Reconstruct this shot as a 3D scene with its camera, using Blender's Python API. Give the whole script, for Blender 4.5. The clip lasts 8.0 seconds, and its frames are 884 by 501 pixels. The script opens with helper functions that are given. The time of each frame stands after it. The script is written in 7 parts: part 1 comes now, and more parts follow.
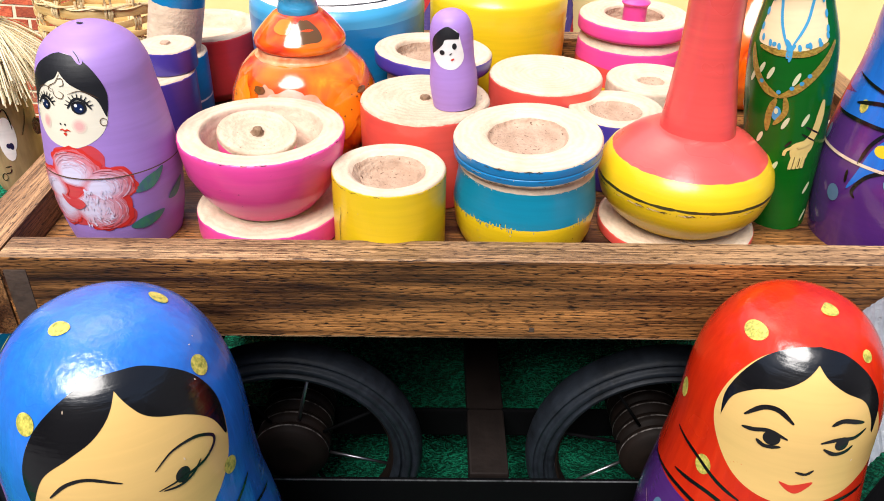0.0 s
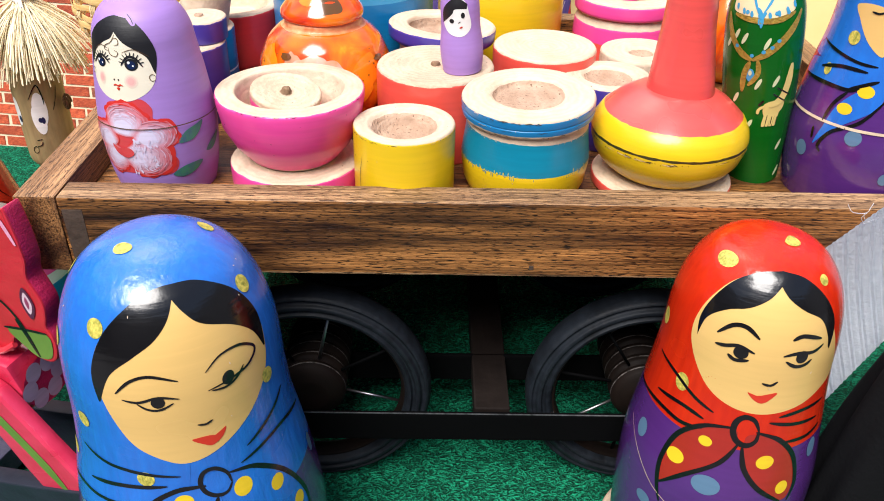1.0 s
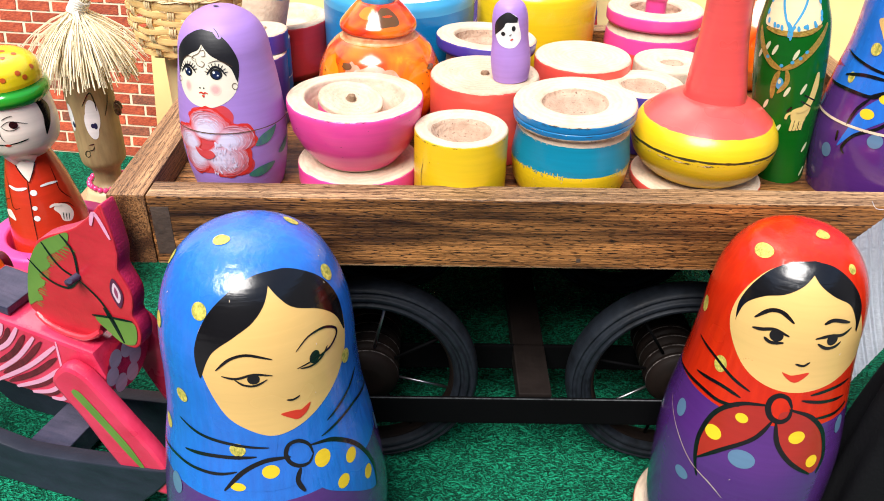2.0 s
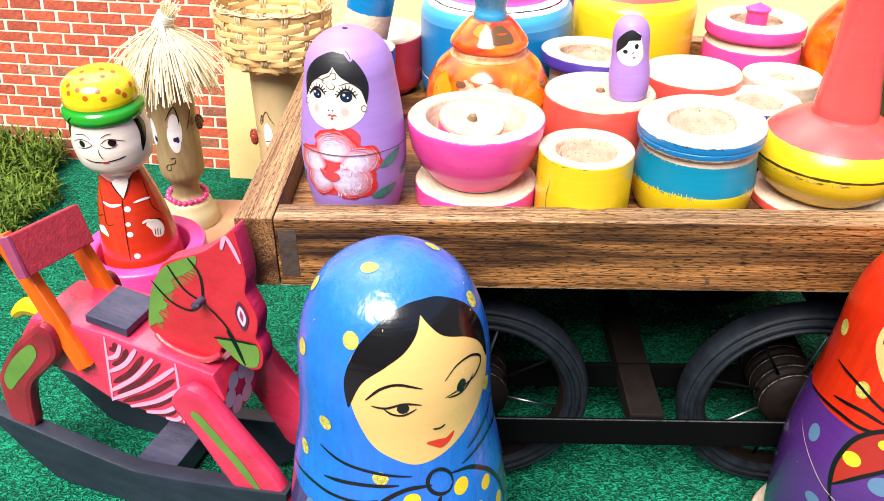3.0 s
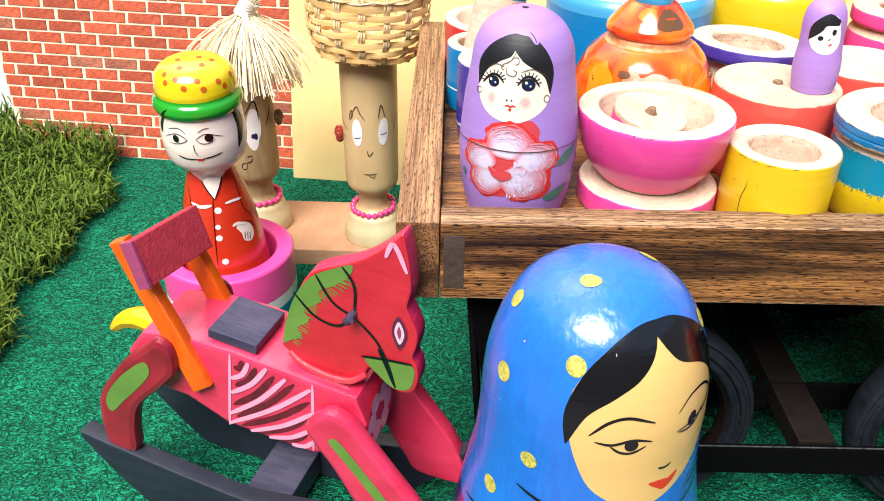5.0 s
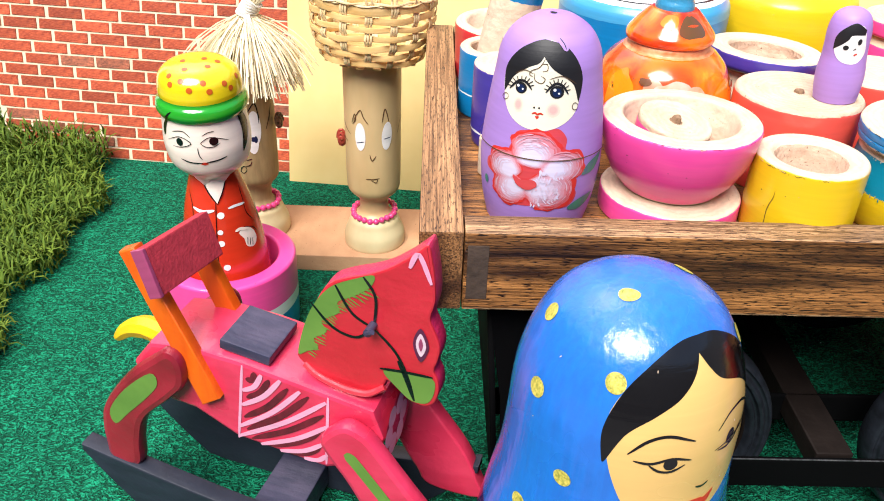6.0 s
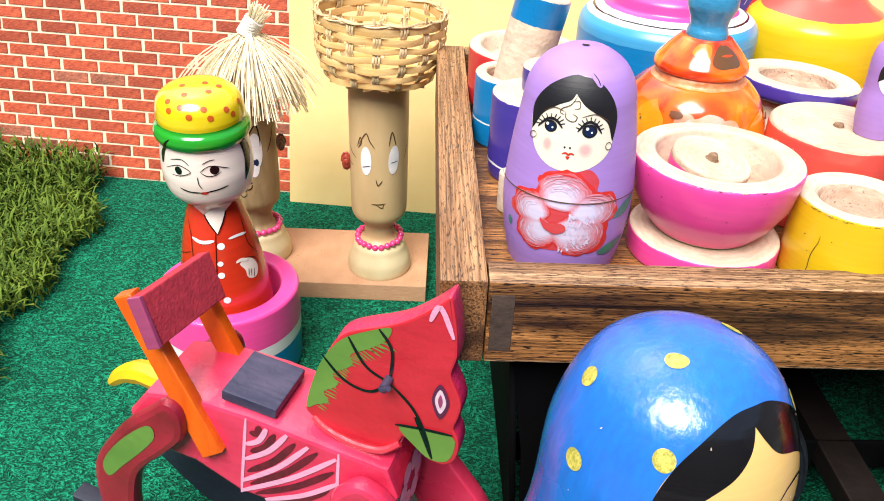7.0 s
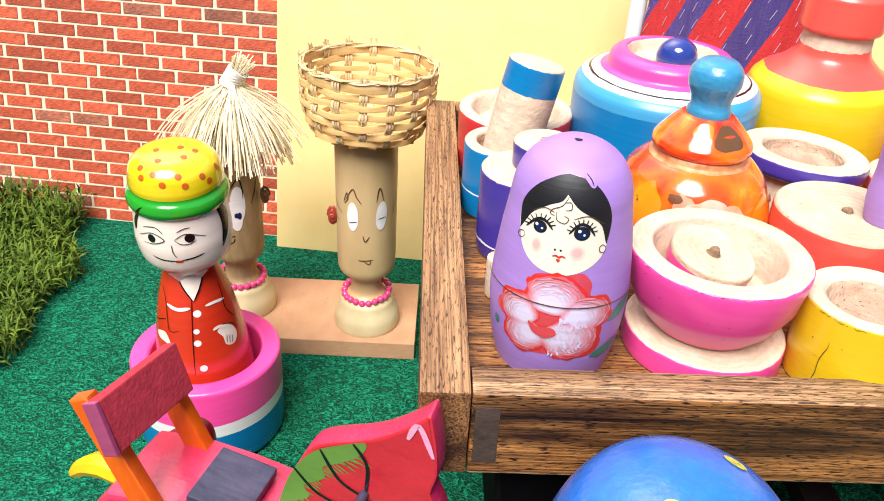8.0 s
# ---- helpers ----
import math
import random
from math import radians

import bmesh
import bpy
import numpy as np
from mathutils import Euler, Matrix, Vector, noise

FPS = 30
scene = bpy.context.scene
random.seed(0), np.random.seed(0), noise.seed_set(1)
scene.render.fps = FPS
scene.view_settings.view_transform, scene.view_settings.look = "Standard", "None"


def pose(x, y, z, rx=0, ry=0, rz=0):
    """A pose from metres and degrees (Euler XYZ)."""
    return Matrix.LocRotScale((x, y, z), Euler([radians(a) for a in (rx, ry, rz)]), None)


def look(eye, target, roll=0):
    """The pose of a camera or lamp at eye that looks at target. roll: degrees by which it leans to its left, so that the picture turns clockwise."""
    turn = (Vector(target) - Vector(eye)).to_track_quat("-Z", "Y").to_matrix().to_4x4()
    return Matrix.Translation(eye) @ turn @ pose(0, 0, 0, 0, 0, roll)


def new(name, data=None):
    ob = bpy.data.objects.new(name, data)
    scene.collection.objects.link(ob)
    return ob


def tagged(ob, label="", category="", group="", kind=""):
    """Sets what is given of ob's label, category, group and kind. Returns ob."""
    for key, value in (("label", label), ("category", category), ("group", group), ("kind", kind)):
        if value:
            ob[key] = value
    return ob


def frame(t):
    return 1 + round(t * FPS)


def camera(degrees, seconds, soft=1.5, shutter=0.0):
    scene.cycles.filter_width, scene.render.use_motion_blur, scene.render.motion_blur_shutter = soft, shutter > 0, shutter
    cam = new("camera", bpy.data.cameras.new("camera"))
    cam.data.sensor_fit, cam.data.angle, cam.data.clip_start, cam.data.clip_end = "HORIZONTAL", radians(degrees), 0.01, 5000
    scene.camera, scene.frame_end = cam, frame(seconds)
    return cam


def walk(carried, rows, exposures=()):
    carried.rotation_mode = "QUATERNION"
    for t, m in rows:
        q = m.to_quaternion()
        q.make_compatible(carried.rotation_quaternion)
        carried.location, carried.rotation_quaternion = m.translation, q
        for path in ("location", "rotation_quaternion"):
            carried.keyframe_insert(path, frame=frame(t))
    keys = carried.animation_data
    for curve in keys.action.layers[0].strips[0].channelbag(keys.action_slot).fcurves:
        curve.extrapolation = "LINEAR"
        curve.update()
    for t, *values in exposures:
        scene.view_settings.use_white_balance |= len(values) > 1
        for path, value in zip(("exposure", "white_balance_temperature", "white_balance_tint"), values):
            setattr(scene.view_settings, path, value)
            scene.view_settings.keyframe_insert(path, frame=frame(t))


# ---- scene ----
cam = camera(57.8, 8.0, 1.0)
METRES, EYE, TILT, LEAN, TURN = 0.35, 0.374, -33.0, -0.8, 0.0
ROWS = [
    (0.0, -0.0004, 0.0011, -0.0008, -0.01, 0.01, 0.08),
    (0.2, -0.0025, -0.0229, -0.0147, -0.17, 0.03, -0.01),
    (0.5, 0.0004, -0.0622, -0.0378, -0.02, 0.07, -0.08),
    (0.7, 0.0001, -0.0819, -0.0522, -0.06, 0.13, -0.07),
    (1.0, -0.0139, -0.1126, -0.0738, -0.07, 0.07, -0.13),
    (1.2, -0.0130, -0.1312, -0.0711, -0.17, 0.20, -0.06),
    (2.3, -0.1349, -0.2166, -0.0942, 0.17, 0.57, -0.08),
    (2.5, -0.1609, -0.2079, -0.0795, 0.53, 0.59, 0.05),
    (2.8, -0.2075, -0.2065, -0.0594, 1.11, 0.51, -0.01),
    (3.0, -0.2424, -0.1925, -0.0605, 1.40, 0.55, -0.03),
    (3.2, -0.2723, -0.1839, -0.0620, 1.65, 0.45, -0.11),
    (3.5, -0.3325, -0.1623, -0.0640, 2.08, 0.44, -0.13),
    (3.7, -0.3633, -0.1472, -0.0671, 2.18, 0.45, -0.20),
    (4.0, -0.3882, -0.1289, -0.0592, 2.16, 0.66, -0.29),
    (4.2, -0.3958, -0.1211, -0.0606, 1.85, 0.84, -0.48),
    (4.5, -0.4098, -0.0935, -0.0562, 1.63, 0.83, -0.37),
    (4.7, -0.4271, -0.0834, -0.0481, 1.33, 0.86, -0.40),
    (5.0, -0.4857, -0.0679, -0.0519, 0.79, 0.72, -0.33),
    (5.2, -0.5304, -0.0551, -0.0627, 0.45, 0.88, -0.53),
    (6.3, -0.5443, -0.0239, -0.0268, -0.93, 0.89, -0.65),
    (6.5, -0.5520, -0.0083, -0.0140, -1.00, 1.11, -0.69),
    (6.7, -0.5631, -0.0059, -0.0027, -1.09, 1.11, -0.65),
    (7.0, -0.5710, 0.0269, 0.0070, -1.17, 1.29, -0.84),
    (7.2, -0.5709, 0.0449, 0.0208, -1.18, 1.35, -1.02),
    (7.5, -0.5787, 0.0676, 0.0450, -1.19, 1.48, -1.10),
    (7.7, -0.5738, 0.0779, 0.0752, -1.25, 1.65, -1.18),
    (8.0, -0.5537, 0.0881, 0.1083, -1.32, 2.02, -1.34),
]
EXPOSURES = [(0.0, 0.63), (1.0, 0.64), (2.3, 0.92), (2.5, 1.12), (3.5, 1.14), (4.0, 1.08), (5.0, 0.92), (6.5, 0.86), (8.0, 0.82)]
walk(cam, [(t, pose(0, 0, EYE, TILT, LEAN, TURN) @ pose(METRES * x, METRES * y, METRES * z, 90 + pitch, roll, yaw)) for t, x, y, z, yaw, pitch, roll in ROWS], EXPOSURES)


# ---- world and light ----
world = bpy.data.worlds.new("sky")
scene.world = world
world.use_nodes = True
wn = world.node_tree.nodes
sky = wn.new("ShaderNodeTexSky")
sky.sky_type, sky.sun_disc = "NISHITA", False
sky.sun_elevation, sky.sun_rotation = radians(62), radians(-35)
sky.air_density, sky.dust_density, sky.ozone_density = 1.0, 2.5, 1.0
world.node_tree.links.new(sky.outputs[0], wn["Background"].inputs[0])
wn["Background"].inputs[1].default_value = 0.125
sun = new("sun", bpy.data.lights.new("sun", "SUN"))
sun.data.energy, sun.data.angle, sun.data.color = 4.1, radians(36), (1.0, 0.96, 0.92)
sun.matrix_basis = look((-0.47, -0.80, 1.80), (0, 0.3, 0))
scene.view_settings.exposure = 0.8


# ---- materials ----
def material(name, color, dark=None, rough=0.5, scale=(60, 60, 60), amount=0.5, big=8.0, bump=0.15, bump_scale=250.0, coat=0.0, metal=0.0, per_object=0.0, bump_dist=0.001, spec=0.5):
    """A surface with a fine grain, slow stains and a small relief. scale: grain per metre along x, y, z."""
    m = bpy.data.materials.new(name)
    m.use_nodes = True
    nt = m.node_tree
    n, link = nt.nodes, nt.links.new
    b = n["Principled BSDF"]
    co = n.new("ShaderNodeTexCoord")
    mp = n.new("ShaderNodeMapping")
    mp.inputs["Scale"].default_value = scale
    link(co.outputs["Object"], mp.inputs[0])
    fine = n.new("ShaderNodeTexNoise")
    fine.inputs["Scale"].default_value, fine.inputs["Detail"].default_value = 1.0, 6.0
    link(mp.outputs[0], fine.inputs["Vector"])
    slow = n.new("ShaderNodeTexNoise")
    slow.inputs["Scale"].default_value, slow.inputs["Detail"].default_value = big, 3.0
    link(co.outputs["Object"], slow.inputs["Vector"])
    add = n.new("ShaderNodeMath")
    add.operation = "MULTIPLY_ADD"
    add.inputs[1].default_value = 0.5
    link(slow.outputs[0], add.inputs[0])
    half = n.new("ShaderNodeMath")
    half.operation = "MULTIPLY"
    half.inputs[1].default_value = 0.5
    link(fine.outputs[0], half.inputs[0])
    link(half.outputs[0], add.inputs[2])
    ramp = n.new("ShaderNodeValToRGB")
    ramp.color_ramp.elements[0].position, ramp.color_ramp.elements[1].position = 0.5 - 0.2 * amount - 0.02, 0.5 + 0.2 * amount + 0.02
    d = dark or tuple(c * (1 - 0.3 * amount) for c in color)
    ramp.color_ramp.elements[0].color, ramp.color_ramp.elements[1].color = (*d, 1), (*color, 1)
    link(add.outputs[0], ramp.inputs[0])
    out = ramp.outputs[0]
    if per_object:
        info, hsv, mr = n.new("ShaderNodeObjectInfo"), n.new("ShaderNodeHueSaturation"), n.new("ShaderNodeMapRange")
        link(info.outputs["Random"], mr.inputs[0])
        mr.inputs[3].default_value, mr.inputs[4].default_value = 1 - per_object, 1 + per_object
        link(mr.outputs[0], hsv.inputs["Value"])
        link(out, hsv.inputs["Color"])
        out = hsv.outputs[0]
    link(out, b.inputs["Base Color"])
    b.inputs["Metallic"].default_value = metal
    b.inputs["Specular IOR Level"].default_value = spec
    b.inputs["Coat Weight"].default_value, b.inputs["Coat Roughness"].default_value = coat, 0.12
    mr = n.new("ShaderNodeMapRange")
    mr.inputs[3].default_value, mr.inputs[4].default_value = max(0.03, rough - 0.12), min(1, rough + 0.12)
    link(slow.outputs[0], mr.inputs[0])
    link(mr.outputs[0], b.inputs["Roughness"])
    if bump:
        tex, bp = n.new("ShaderNodeTexNoise"), n.new("ShaderNodeBump")
        tex.inputs["Scale"].default_value, tex.inputs["Detail"].default_value = bump_scale, 4.0
        link(co.outputs["Object"], tex.inputs["Vector"])
        mix = n.new("ShaderNodeMath")
        mix.operation = "ADD"
        link(tex.outputs[0], mix.inputs[0])
        link(fine.outputs[0], mix.inputs[1])
        bp.inputs["Strength"].default_value, bp.inputs["Distance"].default_value = bump, bump_dist
        link(mix.outputs[0], bp.inputs["Height"])
        link(bp.outputs[0], b.inputs["Normal"])
        if coat:
            link(bp.outputs[0], b.inputs["Coat Normal"])
    return m


def lacquer(name, color, rough=0.32, amount=0.3, coat=0.25, strength=0.16, **kw):
    """Paint on turned wood, with faint lathe lines round the axis."""
    return material(name, color, rough=rough, scale=(25, 25, 420), amount=amount, big=22.0, bump=strength, bump_scale=160.0, coat=coat, bump_dist=0.0006, **kw)


def raw_wood(name, color, dark, torn=0.35, specks=0.215, rings=0.13):
    """Pale unpainted wood, turned: rings round the axis, torn fibres and dark specks."""
    m = material(name, color, dark, rough=0.78, scale=(150, 60, 330), amount=1.0, big=60.0, bump=torn, bump_scale=520.0, bump_dist=0.0012)
    n, link = m.node_tree.nodes, m.node_tree.links.new
    co = next(x for x in n if x.type == "TEX_COORD")
    wave = n.new("ShaderNodeTexWave")
    wave.wave_type, wave.rings_direction = "RINGS", "Z"
    wave.inputs["Scale"].default_value, wave.inputs["Distortion"].default_value, wave.inputs["Detail"].default_value, wave.inputs["Detail Scale"].default_value = 95.0, 6.0, 5.0, 2.0
    link(co.outputs["Object"], wave.inputs["Vector"])
    ramp = next(x for x in n if x.type == "VALTORGB")
    mix = n.new("ShaderNodeMix")
    mix.data_type, mix.blend_type = "RGBA", "MULTIPLY"
    mix.inputs["Factor"].default_value = rings
    link(ramp.outputs[0], mix.inputs["A"])
    link(wave.outputs["Color"], mix.inputs["B"])
    spot, cut, last = n.new("ShaderNodeTexNoise"), n.new("ShaderNodeValToRGB"), n.new("ShaderNodeMix")
    spot.inputs["Scale"].default_value, spot.inputs["Detail"].default_value = 640.0, 2.0
    link(co.outputs["Object"], spot.inputs["Vector"])
    cut.color_ramp.elements[0].position, cut.color_ramp.elements[1].position = specks, specks + 0.05
    link(spot.outputs[0], cut.inputs[0])
    last.data_type = "RGBA"
    last.inputs["A"].default_value = (dark[0] * 0.45, dark[1] * 0.40, dark[2] * 0.36, 1)
    link(cut.outputs[0], last.inputs["Factor"])
    link(mix.outputs["Result"], last.inputs["B"])
    link(last.outputs["Result"], n["Principled BSDF"].inputs["Base Color"])
    return m


def grain_wood(name, light, mid, dark, along, rough=0.5, pores=0.47, lined=0.9, spec=0.4):
    """Open-grained oiled wood: wide golden and brown bands, fine lines and short dark pores along one axis."""
    def stretch(long, across):
        return tuple(long if along == k else across for k in "xyz")

    m = bpy.data.materials.new(name)
    m.use_nodes = True
    n, link = m.node_tree.nodes, m.node_tree.links.new
    b = n["Principled BSDF"]
    co = n.new("ShaderNodeTexCoord")

    def noise(scale, detail, distortion=0.0):
        mp, tex = n.new("ShaderNodeMapping"), n.new("ShaderNodeTexNoise")
        mp.inputs["Scale"].default_value = scale
        link(co.outputs["Object"], mp.inputs[0])
        link(mp.outputs[0], tex.inputs["Vector"])
        tex.inputs["Scale"].default_value, tex.inputs["Detail"].default_value, tex.inputs["Distortion"].default_value = 1.0, detail, distortion
        return tex.outputs[0]

    def ramp(value, lo, hi, c0, c1):
        r = n.new("ShaderNodeValToRGB")
        r.color_ramp.elements[0].position, r.color_ramp.elements[1].position = lo, hi
        r.color_ramp.elements[0].color, r.color_ramp.elements[1].color = (*c0, 1), (*c1, 1)
        link(value, r.inputs[0])
        return r.outputs[0]

    def blend(kind, factor, one, two):
        x = n.new("ShaderNodeMix")
        x.data_type, x.blend_type = "RGBA", kind
        if isinstance(factor, float):
            x.inputs["Factor"].default_value = factor
        else:
            link(factor, x.inputs["Factor"])
        for value, socket in ((one, x.inputs["A"]), (two, x.inputs["B"])):
            if isinstance(value, tuple):
                socket.default_value = (*value, 1)
            else:
                link(value, socket)
        return x.outputs["Result"]

    bands = ramp(noise(stretch(4, 44), 5.0, 1.1), 0.38, 0.66, mid, light)
    lines = ramp(noise(stretch(20, 1150), 6.0, 0.3), 0.36, 0.62, (0.28, 0.24, 0.21), (1.35, 1.35, 1.35))
    pore = noise(stretch(190, 1500), 4.0, 0.6)
    col = blend("MULTIPLY", lined, bands, lines)
    col = blend("MIX", ramp(pore, pores - 0.09, pores + 0.03, (0, 0, 0), (1, 1, 1)), dark, col)
    link(col, b.inputs["Base Color"])
    worn = n.new("ShaderNodeMapRange")
    link(noise((40, 40, 40), 3.0), worn.inputs[0])
    worn.inputs[3].default_value, worn.inputs[4].default_value = rough - 0.12, rough + 0.15
    link(worn.outputs[0], b.inputs["Roughness"])
    b.inputs["Specular IOR Level"].default_value = spec
    bp = n.new("ShaderNodeBump")
    bp.inputs["Strength"].default_value, bp.inputs["Distance"].default_value = 0.55, 0.0008
    link(pore, bp.inputs["Height"])
    link(bp.outputs[0], b.inputs["Normal"])
    return m


RAW = raw_wood("raw_wood", (0.76, 0.61, 0.45), (0.57, 0.41, 0.28))
RAW_RING = raw_wood("raw_wood_ringed", (0.74, 0.57, 0.41), (0.52, 0.36, 0.24), 0.6, 0.235, 0.13)
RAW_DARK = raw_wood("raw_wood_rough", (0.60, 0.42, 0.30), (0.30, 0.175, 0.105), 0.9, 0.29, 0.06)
TRAY_X = grain_wood("tray_wood_lengthwise", (0.42, 0.180, 0.052), (0.036, 0.0130, 0.0050), (0.009, 0.0035, 0.002), "x", 0.40, 0.45)
TOP_X = grain_wood("worn_lit_rim_lengthwise", (0.47, 0.290, 0.150), (0.27, 0.145, 0.068), (0.045, 0.021, 0.011), "x", 0.45, 0.46, 0.8)
TRAY_Y = grain_wood("tray_wood_crosswise", (0.36, 0.17, 0.060), (0.10, 0.042, 0.016), (0.016, 0.007, 0.004), "y", 0.42, 0.42)
TOP_Y = grain_wood("worn_lit_rim_crosswise", (0.42, 0.235, 0.110), (0.23, 0.115, 0.050), (0.055, 0.026, 0.012), "y", 0.45, 0.43, 0.85)
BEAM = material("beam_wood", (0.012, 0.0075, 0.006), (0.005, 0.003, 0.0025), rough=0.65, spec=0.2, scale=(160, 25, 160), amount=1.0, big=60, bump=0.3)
YELLOW = lacquer("yellow_paint", (0.76, 0.50, 0.010), coat=0.15)
PINK = lacquer("pink_paint", (0.87, 0.068, 0.315))
RED = lacquer("coral_red_paint", (0.78, 0.09, 0.065))
DEEP_RED = lacquer("deep_red_paint", (0.62, 0.03, 0.035))
BLUE = lacquer("cyan_blue_paint", (0.004, 0.185, 0.44), coat=0.1, amount=0.5)
TEAL = lacquer("teal_paint", (0.001, 0.215, 0.34), coat=0.1, amount=0.7)
SKYBLUE = lacquer("light_blue_paint", (0.055, 0.33, 0.58), coat=0.15, amount=0.6)
INDIGO = lacquer("indigo_paint", (0.055, 0.035, 0.28))
WHITE = lacquer("white_paint", (0.82, 0.80, 0.78))
BLACK = lacquer("black_paint", (0.005, 0.0045, 0.005), rough=0.22, coat=0.45, strength=0.3, spec=0.5)
MATT_BLACK = lacquer("matt_black_paint", (0.010, 0.0095, 0.012), rough=0.5, coat=0.0, strength=0.3, amount=0.8, spec=0.4)
LILAC = lacquer("lilac_paint", (0.37, 0.21, 0.56), rough=0.5, coat=0.0)
SCARF_BLUE = material("scarf_blue_paint", (0.016, 0.165, 0.62), (0.020, 0.13, 0.52), rough=0.26, scale=(330, 330, 45), amount=0.5, big=22, bump=0.55, bump_scale=110, coat=0.6, bump_dist=0.0006)
SCARF_RED = material("scarf_red_paint", (0.62, 0.026, 0.004), (0.50, 0.017, 0.004), rough=0.24, scale=(330, 330, 45), amount=0.5, big=22, bump=0.4, bump_scale=110, coat=0.3, spec=0.4, bump_dist=0.0006)
SCARF_DARK = lacquer("scarf_dark_red_paint", (0.36, 0.02, 0.012), rough=0.2, coat=0.6)
PURPLE = lacquer("purple_paint", (0.085, 0.022, 0.17), rough=0.2, coat=0.7)
FACE = lacquer("face_ochre_paint", (0.72, 0.46, 0.155), rough=0.24, coat=0.35, amount=0.12, strength=0.06)
FACE_PALE = lacquer("face_cream_paint", (0.82, 0.74, 0.58), rough=0.4, coat=0.1)
DOT = material("dot_yellow_paint", (0.74, 0.60, 0.12), (0.24, 0.25, 0.04), rough=0.4, scale=(1300, 1300, 700), amount=0.55, big=520.0, bump=0.3, bump_scale=800)
DOT_GREY = lacquer("dot_grey_blue_paint", (0.10, 0.19, 0.30))
LIPS = lacquer("lip_red_paint", (0.62, 0.035, 0.015))
BROWN_LINE = lacquer("brown_line_paint", (0.10, 0.05, 0.02))
FLOWER_WHITE = lacquer("flower_white_paint", (0.62, 0.54, 0.74), amount=0.6)
FLOWER_RED = lacquer("flower_red_paint", (0.66, 0.06, 0.07), amount=0.7)
FLOWER_PINK = lacquer("flower_pink_paint", (0.70, 0.27, 0.36), amount=0.8)
LEAF = material("leaf_green_paint", (0.05, 0.26, 0.11), (0.05, 0.11, 0.20), rough=0.45, scale=(500, 500, 160), amount=0.7, big=180, bump=0.15)
EYE_BLUE = lacquer("eye_blue_paint", (0.005, 0.016, 0.065), coat=0.0)
CHEEK = lacquer("cheek_pink_paint", (0.82, 0.68, 0.54), amount=0.3)
def carpet_material():
    """Ribbed turf: short curled ridges of pile, shaded creases and lit tops painted in two greens, with slow stains."""
    m = bpy.data.materials.new("green_carpet")
    m.use_nodes = True
    n, link = m.node_tree.nodes, m.node_tree.links.new
    b = n["Principled BSDF"]
    co, warp, curl, slow = n.new("ShaderNodeTexCoord"), n.new("ShaderNodeTexNoise"), n.new("ShaderNodeTexNoise"), n.new("ShaderNodeTexNoise")
    curl.inputs["Scale"].default_value, curl.inputs["Detail"].default_value, curl.inputs["Distortion"].default_value = 240.0, 2.0, 2.4
    slow.inputs["Scale"].default_value = 9.0
    warp.inputs["Scale"].default_value = 900.0
    mp = n.new("ShaderNodeMapping")
    mp.inputs["Scale"].default_value = (0.80, 1.05, 1.0)
    mp.inputs["Rotation"].default_value = (0, 0, radians(-14))
    link(co.outputs["Object"], mp.inputs[0])
    link(mp.outputs[0], curl.inputs["Vector"])
    for t in (slow, warp):
        link(co.outputs["Object"], t.inputs["Vector"])
    ramp, tone, mix = n.new("ShaderNodeValToRGB"), n.new("ShaderNodeValToRGB"), n.new("ShaderNodeMix")
    # colour follows the relief: shade in the creases and lit tops are painted in
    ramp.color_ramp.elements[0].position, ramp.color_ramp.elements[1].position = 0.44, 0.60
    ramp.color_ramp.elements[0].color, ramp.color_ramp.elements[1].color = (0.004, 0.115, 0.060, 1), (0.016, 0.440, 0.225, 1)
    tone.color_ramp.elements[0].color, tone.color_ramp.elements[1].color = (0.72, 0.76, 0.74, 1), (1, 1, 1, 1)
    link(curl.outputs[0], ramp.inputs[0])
    link(slow.outputs[0], tone.inputs[0])
    mix.data_type, mix.blend_type = "RGBA", "MULTIPLY"
    mix.inputs["Factor"].default_value = 1.0
    link(ramp.outputs[0], mix.inputs["A"])
    link(tone.outputs[0], mix.inputs["B"])
    link(mix.outputs["Result"], b.inputs["Base Color"])
    b.inputs["Roughness"].default_value, b.inputs["Specular IOR Level"].default_value = 0.85, 0.14
    bp, add = n.new("ShaderNodeBump"), n.new("ShaderNodeMath")
    add.operation = "MULTIPLY_ADD"
    add.inputs[1].default_value = 0.3
    link(warp.outputs[0], add.inputs[0])
    link(curl.outputs[0], add.inputs[2])
    bp.inputs["Strength"].default_value, bp.inputs["Distance"].default_value = 1.0, 0.0105
    link(add.outputs[0], bp.inputs["Height"])
    link(bp.outputs[0], b.inputs["Normal"])
    return m


FLOOR_GREY = material("floor_grey", (0.12, 0.12, 0.125), (0.09, 0.09, 0.095), rough=0.95, spec=0.1, scale=(30, 30, 30), amount=0.6, big=4.0, bump=0.1)
# grey of the unseen walls added to hold back low sky light
SKY_BLOCK_GREY = material("sky_block_grey", (0.20, 0.205, 0.215), (0.16, 0.165, 0.175), rough=0.9, spec=0.1, scale=(25, 25, 25), amount=0.6, big=3.0, bump=0.15)
WHITEWASH = material("whitewash", (0.74, 0.75, 0.76), (0.68, 0.69, 0.70), rough=0.8, scale=(20, 20, 20), amount=0.6, big=3.0, bump=0.1)
CARPET = carpet_material()
